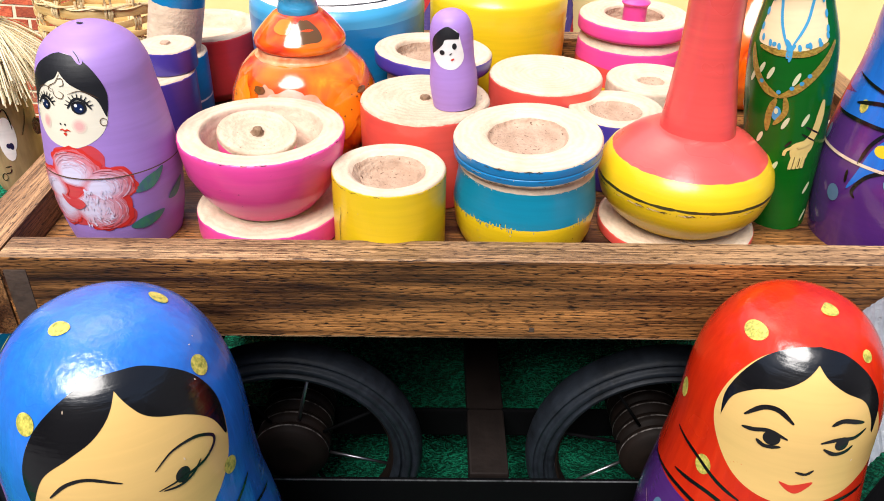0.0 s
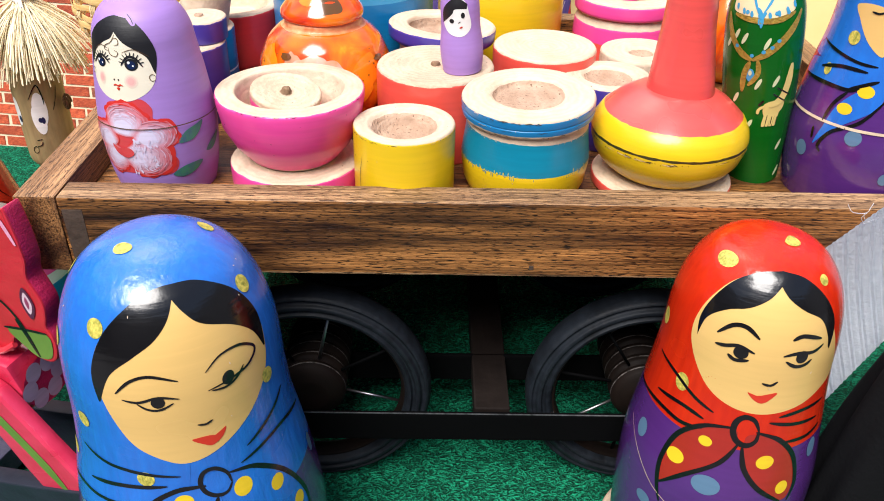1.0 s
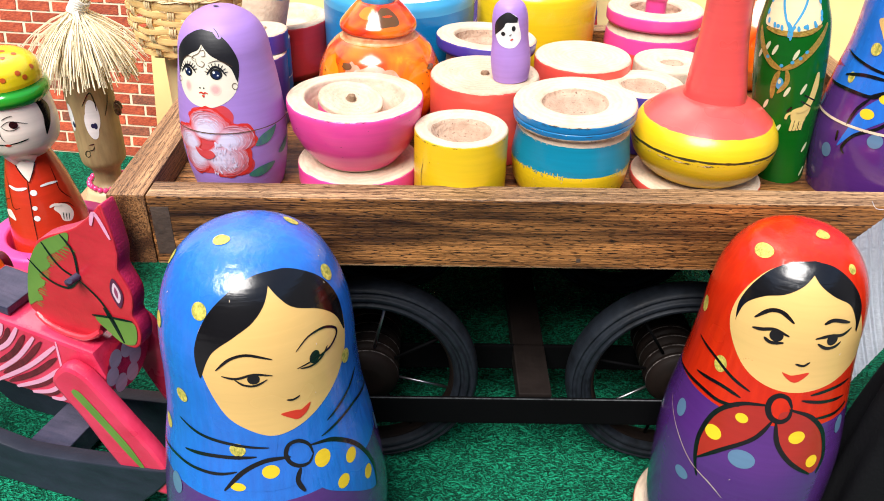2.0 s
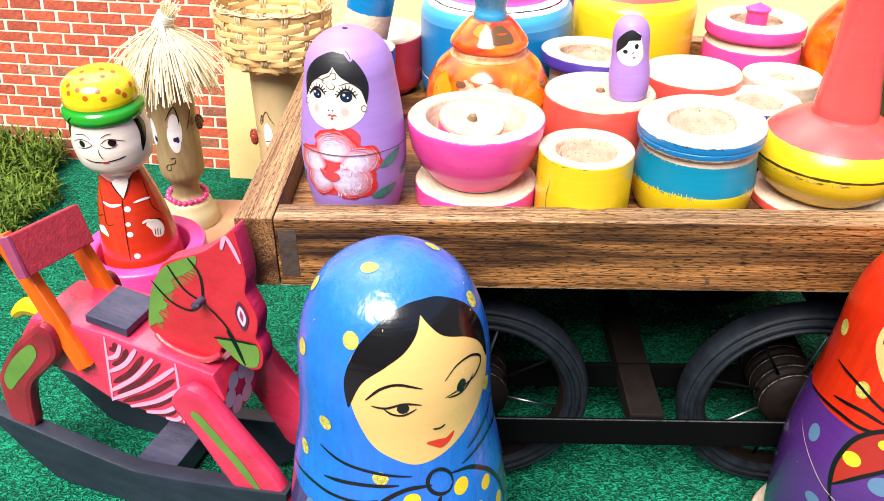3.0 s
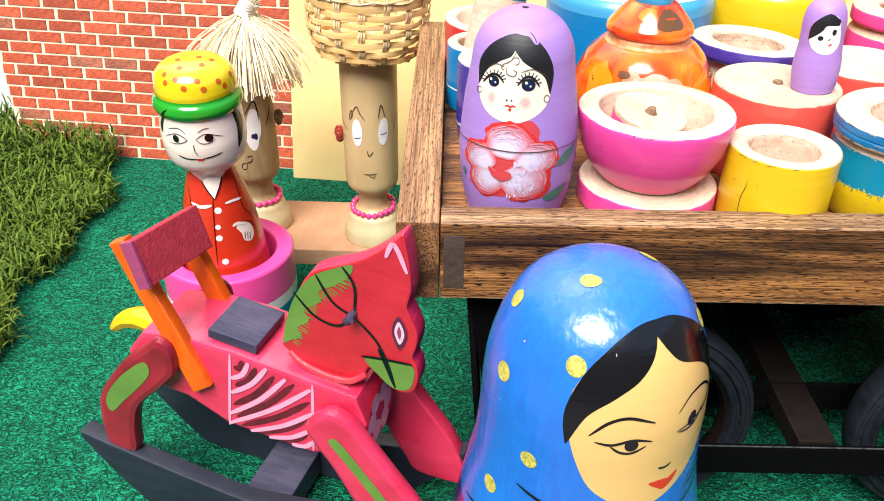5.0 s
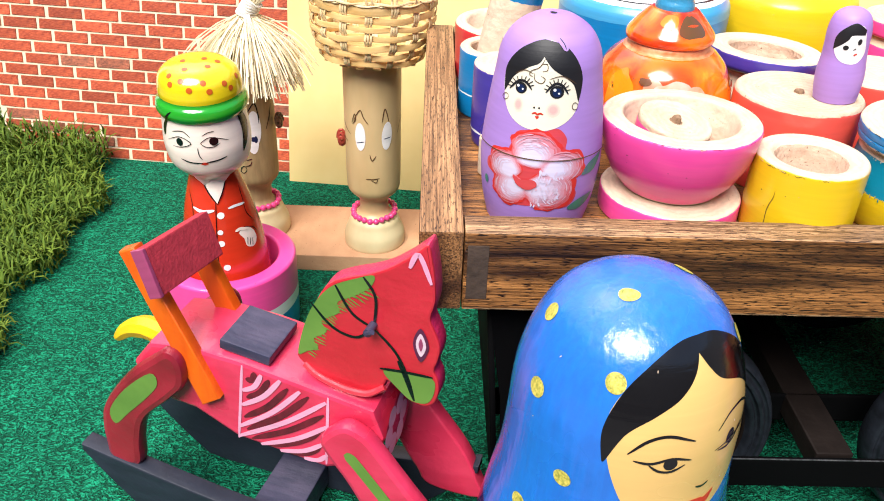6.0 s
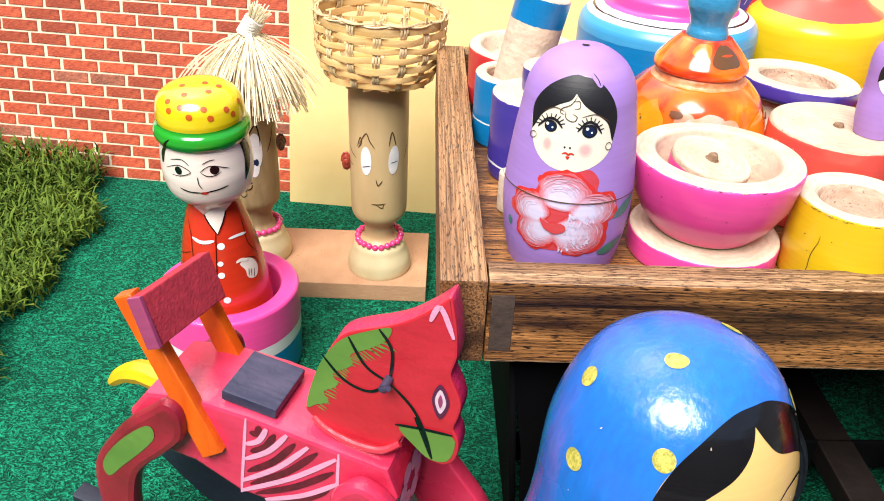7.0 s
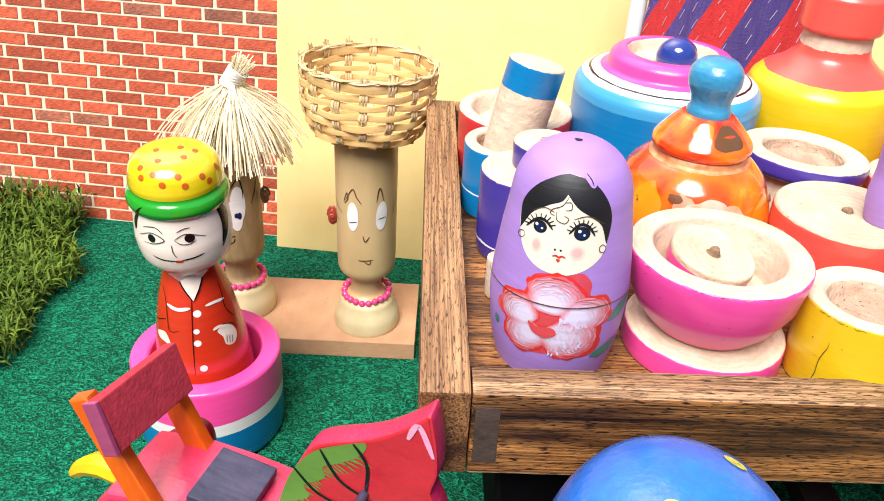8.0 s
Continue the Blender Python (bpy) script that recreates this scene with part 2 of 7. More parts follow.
CARD = material("yellow_card", (0.80, 0.62, 0.27), (0.76, 0.57, 0.23), rough=0.55, scale=(40, 40, 40), amount=0.5, big=4.0, bump=0.05, bump_scale=600)
MORTAR = material("mortar_print", (0.82, 0.69, 0.50), (0.70, 0.55, 0.37), rough=0.6, scale=(300, 300, 300), amount=0.6, bump=0.15)
BRICK = material("brick_print", (0.64, 0.120, 0.045), (0.25, 0.030, 0.014), rough=0.6, scale=(420, 420, 900), amount=0.75, big=150.0, bump=0.4, bump_scale=800, per_object=0.30, bump_dist=0.0009)
BRICK_DARK = material("dark_brick_print", (0.52, 0.150, 0.075), (0.085, 0.035, 0.025), rough=0.6, scale=(420, 420, 700), amount=0.7, big=130.0, bump=0.4, bump_scale=800, per_object=0.25, bump_dist=0.0009)
RUBBER = material("black_rubber", (0.013, 0.017, 0.024), (0.004, 0.005, 0.007), rough=0.58, spec=0.25, scale=(260, 260, 90), amount=0.8, big=60.0, bump=0.35)
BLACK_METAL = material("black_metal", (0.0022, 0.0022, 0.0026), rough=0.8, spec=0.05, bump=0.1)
STEEL = material("steel_wire", (0.42, 0.42, 0.44), (0.20, 0.20, 0.21), rough=0.35, metal=1.0, bump=0.05)
DULL_STEEL = material("dull_steel", (0.30, 0.30, 0.32), (0.02, 0.02, 0.022), rough=0.5, metal=0.6, scale=(400, 60, 60), amount=1.0, bump=0.05)
MDF = raw_wood("fibre_board", (0.52, 0.30, 0.165), (0.43, 0.23, 0.12), 0.3, 0.25, 0.0)


# ---- helpers for building ----
def part(name, bm, mats, parent=None, label="", m=None):
    """Links a bmesh as one mesh object, under a thing or a part if given."""
    me = bpy.data.meshes.new(name)
    bm.normal_update()
    for e in bm.edges:
        if len(e.link_faces) == 2 and e.calc_face_angle(0) > 0.65:
            e.smooth = False
    bm.to_mesh(me)
    bm.free()
    for x in (mats if isinstance(mats, (list, tuple)) else [mats]):
        me.materials.append(x)
    ob = new(name, me)
    if m is not None:
        ob.matrix_basis = m
    if parent:
        ob.parent = parent
    if label:
        ob["label"] = label
    return ob


def empty(name, m):
    ob = new(name)
    ob.empty_display_size = 0.01
    ob.matrix_basis = m
    return ob


def lathe(bm, prof, seg=56, m=None, wobble=0.0, ragged=0.0):
    """Turns (radius, height, material) points round z. The material is that of the band up to the next point."""
    rings = []
    for r, z, _ in prof:
        if r < 1e-6:
            rings.append([bm.verts.new((0, 0, z))])
        else:
            rings.append([bm.verts.new(((r + wobble * math.sin(3 * a + 40 * z)) * math.sin(a), -(r + wobble * math.sin(3 * a + 40 * z)) * math.cos(a), z)) for a in (2 * math.pi * k / seg for k in range(seg))])
    made = [v for ring in rings for v in ring]
    rng = random.Random(len(prof) * 31 + seg)
    for i in range(1, len(prof) - 1):
        if ragged and prof[i - 1][2] != prof[i][2] and len(rings[i]) > 1:
            (r0, z0, _), (r1, z1, _), (r2, z2, _) = prof[i - 1:i + 2]
            drift = 0.0
            for v in rings[i]:
                drift = 0.6 * drift + 0.8 * rng.uniform(-ragged, ragged) + (rng.random() < 0.14) * rng.uniform(-1.5, 1.5) * ragged
                to, size = ((r2 - r1, z2 - z1), drift) if drift > 0 else ((r0 - r1, z0 - z1), -drift)
                far = math.hypot(*to)
                if far > 1e-7:
                    k, r = min(size, 0.8 * far) / far, v.co.xy.length
                    v.co.xy *= (r + to[0] * k) / r
                    v.co.z += to[1] * k
    for (a, b), (_, _, mi) in zip(zip(rings, rings[1:]), prof):
        for k in range(seg):
            j = (k + 1) % seg
            if len(a) == 1 and len(b) == 1:
                continue
            if len(a) == 1:
                vs = (a[0], b[j], b[k])
            elif len(b) == 1:
                vs = (a[k], a[j], b[0])
            else:
                vs = (a[k], a[j], b[j], b[k])
            f = bm.faces.new(vs)
            f.material_index, f.smooth = mi, True
    if m is not None:
        bmesh.ops.transform(bm, matrix=m, verts=made)
    return bm


def fillet(prof, rad=0.001, n=3):
    """Rounds the corners of a profile."""
    out = [prof[0]]
    for (r0, z0, m0), (r1, z1, m1), (r2, z2, _) in zip(prof, prof[1:], prof[2:]):
        a, b = Vector((r0 - r1, z0 - z1)), Vector((r2 - r1, z2 - z1))
        d = min(rad, a.length * 0.45, b.length * 0.45)
        if a.length < 1e-7 or b.length < 1e-7 or a.angle(b) > 2.8:
            out.append((r1, z1, m1))
            continue
        p, q, c = Vector((r1, z1)) + a.normalized() * d, Vector((r1, z1)) + b.normalized() * d, Vector((r1, z1))
        for k in range(n + 1):
            s = k / n
            v = p * (1 - s) ** 2 + c * 2 * s * (1 - s) + q * s * s
            out.append((v.x, v.y, m0 if s < 0.5 else m1))
    out.append(prof[-1])
    return out


def spline(points, n=8, closed=False):
    """Catmull-Rom through the points."""
    p = [Vector(q) for q in points]
    out = []
    last = len(p) if closed else len(p) - 1
    for i in range(last):
        if closed:
            a, b, c, d = p[i - 1], p[i], p[(i + 1) % len(p)], p[(i + 2) % len(p)]
        else:
            a, b, c, d = p[max(i - 1, 0)], p[i], p[i + 1], p[min(i + 2, len(p) - 1)]
        for k in range(n):
            s = k / n
            out.append(0.5 * (2 * b + (c - a) * s + (2 * a - 5 * b + 4 * c - d) * s * s + (3 * b - a - 3 * c + d) * s ** 3))
    if not closed:
        out.append(p[-1])
    return out


def box(bm, x0, x1, y0, y1, z0, z1, bevel=0.0008, mi=0, m=None):
    vs = [bm.verts.new((x, y, z)) for x in (x0, x1) for y in (y0, y1) for z in (z0, z1)]
    fs = [bm.faces.new([vs[i] for i in q]) for q in ((0, 1, 3, 2), (4, 6, 7, 5), (0, 4, 5, 1), (2, 3, 7, 6), (0, 2, 6, 4), (1, 5, 7, 3))]
    for f in fs:
        f.material_index = mi
    made = vs
    if bevel:
        es = list({e for f in fs for e in f.edges})
        res = bmesh.ops.bevel(bm, geom=es, offset=bevel, segments=2, affect="EDGES", profile=0.6)
        made = list({v for f in res["faces"] for v in f.verts} | {v for v in vs if v.is_valid})
        for f in res["faces"]:
            f.material_index, f.smooth = mi, True
    if m is not None:
        bmesh.ops.transform(bm, matrix=m, verts=made)
    return bm


def tube(bm, pts, rad, seg=8, mi=0, taper=None):
    """A round rod along points."""
    rings = []
    for i, p in enumerate(pts):
        p = Vector(p)
        d = (Vector(pts[min(i + 1, len(pts) - 1)]) - Vector(pts[max(i - 1, 0)])).normalized()
        u = d.orthogonal().normalized() if i == 0 else (rings_u - d * rings_u.dot(d)).normalized()
        rings_u = u
        w = d.cross(u)
        r = rad if taper is None else rad * taper[i]
        rings.append([bm.verts.new(p + r * (math.cos(a) * u + math.sin(a) * w)) for a in (2 * math.pi * k / seg for k in range(seg))])
    for a, b in zip(rings, rings[1:]):
        for k in range(seg):
            f = bm.faces.new((a[k], a[(k + 1) % seg], b[(k + 1) % seg], b[k]))
            f.smooth, f.material_index = True, mi
    for ring in (rings[0][::-1], rings[-1]):
        bm.faces.new(ring).material_index = mi
    return bm


def slab(bm, outline, y0, y1, mi=0, edge_mi=None):
    """A board with the given outline in x and z, from y0 to y1, its edges eased."""
    a = [bm.verts.new((x, y0, z)) for x, z in outline]
    b = [bm.verts.new((x, y1, z)) for x, z in outline]
    fa, fb = bm.faces.new(a), bm.faces.new(b[::-1])
    fa.material_index = fb.material_index = mi
    n = len(a)
    sides = []
    for k in range(n):
        f = bm.faces.new((a[(k + 1) % n], a[k], b[k], b[(k + 1) % n]))
        f.material_index, f.smooth = mi if edge_mi is None else edge_mi, True
        sides.append(f)
    bmesh.ops.recalc_face_normals(bm, faces=[fa, fb, *sides])
    return bm


class Turned:
    """The outside of a turned doll, to paint on: theta in degrees from the front to its left and s, the way up along the profile."""

    def __init__(self, points, n=10):
        self.pts = [(max(p.x, 0.0), p.y) for p in spline([(r, z, 0) for r, z in points], n)]
        self.s = [0.0]
        for (r0, z0), (r1, z1) in zip(self.pts, self.pts[1:]):
            self.s.append(self.s[-1] + math.hypot(r1 - r0, z1 - z0))

    def at(self, theta, s, lift=0.0):
        r, z = float(np.interp(s, self.s, [p[0] for p in self.pts])), float(np.interp(s, self.s, [p[1] for p in self.pts]))
        r0, z0 = float(np.interp(s - 0.001, self.s, [p[0] for p in self.pts])), float(np.interp(s - 0.001, self.s, [p[1] for p in self.pts]))
        t = Vector((r - r0, z - z0)).normalized() if (r - r0, z - z0) != (0, 0) else Vector((0, 1))
        r, z = r + t.y * lift, z - t.x * lift
        a = radians(theta)
        return Vector((r * math.sin(a), -r * math.cos(a), z))

    def radius(self, s):
        return max(0.002, float(np.interp(s, self.s, [p[0] for p in self.pts])))

    def patch(self, bm, outline, mi, lift=0.00012, rings=5, centre=None):
        c = Vector(centre) if centre else sum((Vector(p) for p in outline), Vector((0, 0))) / len(outline)
        rings = max(rings, int(max(abs(p[0] - c.x) for p in outline) / 2.5), int(max(abs(p[1] - c.y) for p in outline) / 0.003))
        mid = bm.verts.new(self.at(c.x, c.y, lift))
        prev = None
        for k in range(1, rings + 1):
            ring = [bm.verts.new(self.at(*(c + (Vector(p) - c) * k / rings), lift)) for p in outline]
            for i in range(len(ring)):
                j = (i + 1) % len(ring)
                f = bm.faces.new((mid, ring[i], ring[j]) if prev is None else (prev[i], ring[i], ring[j], prev[j]))
                f.material_index, f.smooth = mi, True
            prev = ring

    def oval(self, bm, theta, s, a, b, mi, lift=0.00012, turn=0.0, rings=4, n=22):
        """a, b: half width and half height in metres."""
        out = []
        for k in range(n):
            w = 2 * math.pi * k / n
            x, y = a * math.cos(w), b * math.sin(w)
            x, y = x * math.cos(radians(turn)) - y * math.sin(radians(turn)), x * math.sin(radians(turn)) + y * math.cos(radians(turn))
            out.append((theta + math.degrees(x / self.radius(s + y)), s + y))
        self.patch(bm, out, mi, lift, rings, (theta, s))

    def blob(self, bm, points, mi, lift=0.00012, rings=5, n=6, centre=None):
        self.patch(bm, [(p.x, p.y) for p in spline([(t, s, 0) for t, s in points], n, True)], mi, lift, rings, centre)

    def stroke(self, bm, points, width, mi, lift=0.0004, n=8, tip=0.25):
        """A brush stroke, thinner at its ends."""
        q = spline([(t, s, 0) for t, s in points], n)
        prev = None
        for i, p in enumerate(q):
            a, b = q[max(i - 1, 0)], q[min(i + 1, len(q) - 1)]
            r = self.radius(p.y)
            d = Vector((radians(b.x - a.x) * r, b.y - a.y))
            d = d.normalized() if d.length > 1e-9 else Vector((1, 0))
            x = i / (len(q) - 1)
            w = 0.5 * width * (tip + (1 - tip) * min(1, 4 * x, 4 * (1 - x)) ** 0.7)
            off = Vector((-d.y, d.x)) * w
            pair = [bm.verts.new(self.at(p.x + math.degrees(k * off.x / r), p.y + k * off.y, lift)) for k in (1, -1)]
            if prev:
                f = bm.faces.new((prev[0], prev[1], pair[1], pair[0]))
                f.material_index, f.smooth = mi, True
            prev = pair

    def band(self, bm, one, two, mi, lift=0.00024, n=9, rows=9):
        """The strip between two curves."""
        a, b = spline([(t, s, 0) for t, s in one], n), spline([(t, s, 0) for t, s in two], n)
        m = max(len(a), len(b))

        def pick(q, x):
            i = min(int(x * (len(q) - 1)), len(q) - 2)
            return q[i].lerp(q[i + 1], x * (len(q) - 1) - i)

        grid = []
        for k in range(m):
            p, q = pick(a, k / (m - 1)), pick(b, k / (m - 1))
            grid.append([bm.verts.new(self.at(*p.lerp(q, j / rows).xy, lift)) for j in range(rows + 1)])
        for u, v in zip(grid, grid[1:]):
            for j in range(rows):
                f = bm.faces.new((u[j], u[j + 1], v[j + 1], v[j]))
                f.material_index, f.smooth = mi, True

    def body(self, bm, bands, seg=72):
        """bands: (height up to which, material index), bottom to top."""
        prof = [(0.0, self.pts[0][1], bands[0][1])]
        for r, z in self.pts:
            mi = next((b for top, b in bands if z < top), bands[-1][1])
            prof.append((r, z, mi))
        lathe(bm, prof, seg)


# ---- setting ----
def ground():
    bm = bmesh.new()
    box(bm, -0.95, 0.72, 0.06, 0.90, -0.004, 0.0, 0)
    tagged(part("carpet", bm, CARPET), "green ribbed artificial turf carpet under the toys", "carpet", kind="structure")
    # unseen floor added past the carpet, dark to keep bounced light low
    bm = bmesh.new()
    box(bm, -2.0, 2.0, -1.8, 2.0, -0.03, -0.0042, 0)
    tagged(part("floor", bm, FLOOR_GREY), "plain dark grey unseen floor added under the carpet", "floor", kind="structure")


WALL = pose(-0.329, 0.706, 0, -12, 0, -6.8)


def brick_edge(z):
    """The backdrop's cut side leans outwards."""
    return -0.2920 - 0.155 * z


def brick_wall():
    bm = bmesh.new()
    box(bm, -0.297, 0.80, 0.0, 0.006, -0.002, 0.52, 0)
    for v in bm.verts:
        if v.co.x < 0:
            v.co.x = brick_edge(v.co.z) - 0.0015
    wall = tagged(part("wall_back", bm, MORTAR, m=WALL), "red brick patterned backdrop with pale mortar joints", "wall", kind="structure")
    return wall


def wall_far():
    bm = bmesh.new()
    box(bm, -0.58, 0.98, 0, 0.012, -0.003, 0.60, 0)
    tagged(part("wall_far", bm, WHITEWASH, m=pose(-0.329, 0.775, 0, -12, 0, -6.8)), "plain white board standing behind the brick backdrop", "wall", kind="structure")


def sky_block_walls():
    """Unseen plain walls added behind and beside the camera to block low sky light."""
    for name, b in (("sky_block_south", (-1.62, 1.62, -1.32, -1.20)), ("sky_block_west", (-1.62, -1.50, -1.20, 1.40)), ("sky_block_east", (1.50, 1.62, -1.20, 1.40))):
        bm = bmesh.new()
        box(bm, *b, -0.01, 1.0, 0)
        tagged(part(name, bm, SKY_BLOCK_GREY), "plain grey unseen wall added to block low sky light", "wall", kind="structure")


wall_far()
sky_block_walls()
ground()
wall_back = brick_wall()


def yellow_card():
    bm = bmesh.new()
    box(bm, 0, 0.735, 0, 0.0025, 0.0, 0.34, 0.0005)
    tagged(part("yellow_card", bm, CARD, m=pose(-0.3255, 0.687, 0.0, -12, 0, -6.5)), "plain golden yellow card leaning on the brick wall", "card")


yellow_card()

# ---- the cart ----
FLOOR = 0.184
X0, X1, Y0, Y1, RIM, LOW = -0.192, 0.232, 0.262, 0.553, 0.1985, 0.1595
cart = tagged(empty("wooden_cart", pose(0, 0, 0)), "dark brown wooden toy cart with black wheels, loaded with turned toys", "toy cart")


def board(name, mat, *b, label=""):
    bm = bmesh.new()
    box(bm, *b, 0.0012)
    # top faces paler: wear, plus the strong light from above put into the colour
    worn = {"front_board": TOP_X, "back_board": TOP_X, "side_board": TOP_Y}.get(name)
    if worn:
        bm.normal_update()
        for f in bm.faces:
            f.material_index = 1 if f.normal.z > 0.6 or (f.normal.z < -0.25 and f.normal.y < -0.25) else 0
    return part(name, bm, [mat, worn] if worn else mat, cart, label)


board("front_board", TRAY_X, X0 + 0.019, X1, Y0, Y0 + 0.0155, LOW, RIM)
board("back_board", TRAY_X, X0 + 0.019, X1, Y1 - 0.0155, Y1, LOW, RIM)
board("side_board", TRAY_Y, X0, X0 + 0.0187, Y0, Y1, LOW, RIM + 0.0003)
board("side_board", TRAY_Y, X1 + 0.0003, X1 + 0.019, Y0, Y1, LOW, RIM + 0.0003)
board("tray_floor", TRAY_X, X0 + 0.019, X1, Y0 + 0.0158, Y1 - 0.0158, FLOOR - 0.012, FLOOR)
# the panel at x 0.195 is unseen, added to darken the underside
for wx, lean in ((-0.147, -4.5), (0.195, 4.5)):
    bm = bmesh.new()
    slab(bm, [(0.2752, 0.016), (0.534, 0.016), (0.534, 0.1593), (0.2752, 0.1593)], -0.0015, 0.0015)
    part("side_panel", bm, BLACK_METAL, cart, "black end panel, the unseen right one added to block light", pose(wx, 0, 0, 0, lean, 0) @ pose(0, 0, 0, 0, 0, 90))
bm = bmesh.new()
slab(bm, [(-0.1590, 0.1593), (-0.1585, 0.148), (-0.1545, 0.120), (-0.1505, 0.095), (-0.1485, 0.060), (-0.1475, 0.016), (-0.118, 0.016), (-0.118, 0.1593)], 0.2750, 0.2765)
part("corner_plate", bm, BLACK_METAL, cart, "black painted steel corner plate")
bm = bmesh.new()
box(bm, -0.149, 0.197, 0.27165, 0.27225, 0.0605, 0.0609, 0)
part("rail_edge", bm, DULL_STEEL, cart, "bare worn top edge of the rail")
# unseen panel added at the rear to stop light reaching the underside
board("light_block_panel", BLACK_METAL, -0.15, 0.198, 0.535, 0.538, 0.018, 0.1593, label="unseen black panel added to keep light out from behind")
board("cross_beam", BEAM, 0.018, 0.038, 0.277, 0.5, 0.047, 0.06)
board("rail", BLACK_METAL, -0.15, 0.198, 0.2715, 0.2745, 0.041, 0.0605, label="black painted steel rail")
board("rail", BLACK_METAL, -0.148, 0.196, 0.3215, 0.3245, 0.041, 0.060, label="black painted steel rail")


def wheel(m):
    w = empty("wheel", m)
    w.parent = cart
    bm = bmesh.new()
    # tyre in the wheel's own frame: z is the axle
    t = [(0.0515, -0.005), (0.0530, -0.0082), (0.0552, -0.0090), (0.0560, -0.0070), (0.0572, -0.0070), (0.0580, -0.0090), (0.0602, -0.0088), (0.0610, -0.0066), (0.0624, -0.0064), (0.0632, -0.0076), (0.0648, -0.0064), (0.066, -0.003)]
    prof = [(r, z, 0) for r, z in t] + [(r, -z, 0) for r, z in reversed(t)] + [(0.0515, -0.005, 0)]
    lathe(bm, fillet(prof, 0.0007, 2), 80)
    part("tyre", bm, RUBBER, w)
    bm = bmesh.new()
    lathe(bm, fillet([(0.0522, -0.005, 0), (0.0505, -0.005, 0), (0.049, 0, 0), (0.0505, 0.005, 0), (0.0522, 0.005, 0), (0.0522, -0.005, 0)], 0.0008), 64)
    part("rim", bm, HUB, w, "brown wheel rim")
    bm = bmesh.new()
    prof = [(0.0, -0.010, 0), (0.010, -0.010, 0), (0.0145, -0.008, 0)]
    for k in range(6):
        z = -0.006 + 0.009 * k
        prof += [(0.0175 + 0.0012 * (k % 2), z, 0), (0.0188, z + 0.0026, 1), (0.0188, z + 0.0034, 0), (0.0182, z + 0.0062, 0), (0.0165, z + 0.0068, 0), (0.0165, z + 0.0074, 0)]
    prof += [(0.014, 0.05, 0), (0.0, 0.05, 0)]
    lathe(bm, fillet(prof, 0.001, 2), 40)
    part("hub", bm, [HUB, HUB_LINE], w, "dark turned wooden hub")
    for k in range(8):
        a = 2 * math.pi * (k + 0.3) / 8
        bm = bmesh.new()
        tube(bm, [(0.019 * math.cos(a), 0.019 * math.sin(a), 0.001), (0.0508 * math.cos(a), 0.0508 * math.sin(a), 0)], 0.0009, 6)
        part("spoke", bm, STEEL if k % 3 == 0 else BLACK_METAL, w)
    return w


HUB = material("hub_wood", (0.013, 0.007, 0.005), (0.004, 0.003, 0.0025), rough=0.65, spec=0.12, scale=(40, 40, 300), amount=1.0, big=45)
HUB_LINE = material("hub_worn_line", (0.15, 0.13, 0.12), (0.008, 0.006, 0.005), rough=0.6, scale=(700, 700, 60), amount=0.35, big=200)
for wx, wy in ((-0.072, 0.2885), (0.113, 0.2885), (-0.072, 0.470), (0.116, 0.470)):
    wheel(pose(wx, wy, 0.066, -90 if wy < 0.4 else 90, 0, 0))


# ---- turned toys on the tray ----
def thing(name, prof, mats, place, label, category, tilt=(0, 0, 0), group="", rad=0.0012, seg=96, parent=None, wobble=0.0002, ragged=0.0002):
    bm = bmesh.new()
    lathe(bm, fillet(prof, rad), seg, wobble=wobble, ragged=ragged)
    ob = part(name, bm, mats, parent, m=pose(*place, *tilt))
    if not parent:
        tagged(ob, label, category, group)
    elif label:
        ob["label"] = label
    return ob


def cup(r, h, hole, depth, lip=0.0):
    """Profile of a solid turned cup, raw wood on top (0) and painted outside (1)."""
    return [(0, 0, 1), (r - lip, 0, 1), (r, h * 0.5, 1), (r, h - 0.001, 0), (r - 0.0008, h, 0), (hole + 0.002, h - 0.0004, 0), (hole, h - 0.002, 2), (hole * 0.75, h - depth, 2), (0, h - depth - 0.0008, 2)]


KNOT = material("dark_torn_knot", (0.34, 0.21, 0.12), (0.12, 0.065, 0.035), rough=0.9, scale=(500, 500, 500), amount=0.8, big=300, bump=0.9, bump_scale=900)
TOPS = "turned toys in the cart"
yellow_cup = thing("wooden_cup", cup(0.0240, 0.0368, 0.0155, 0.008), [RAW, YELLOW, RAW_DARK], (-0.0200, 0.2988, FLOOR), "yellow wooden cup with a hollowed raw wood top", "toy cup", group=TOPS)
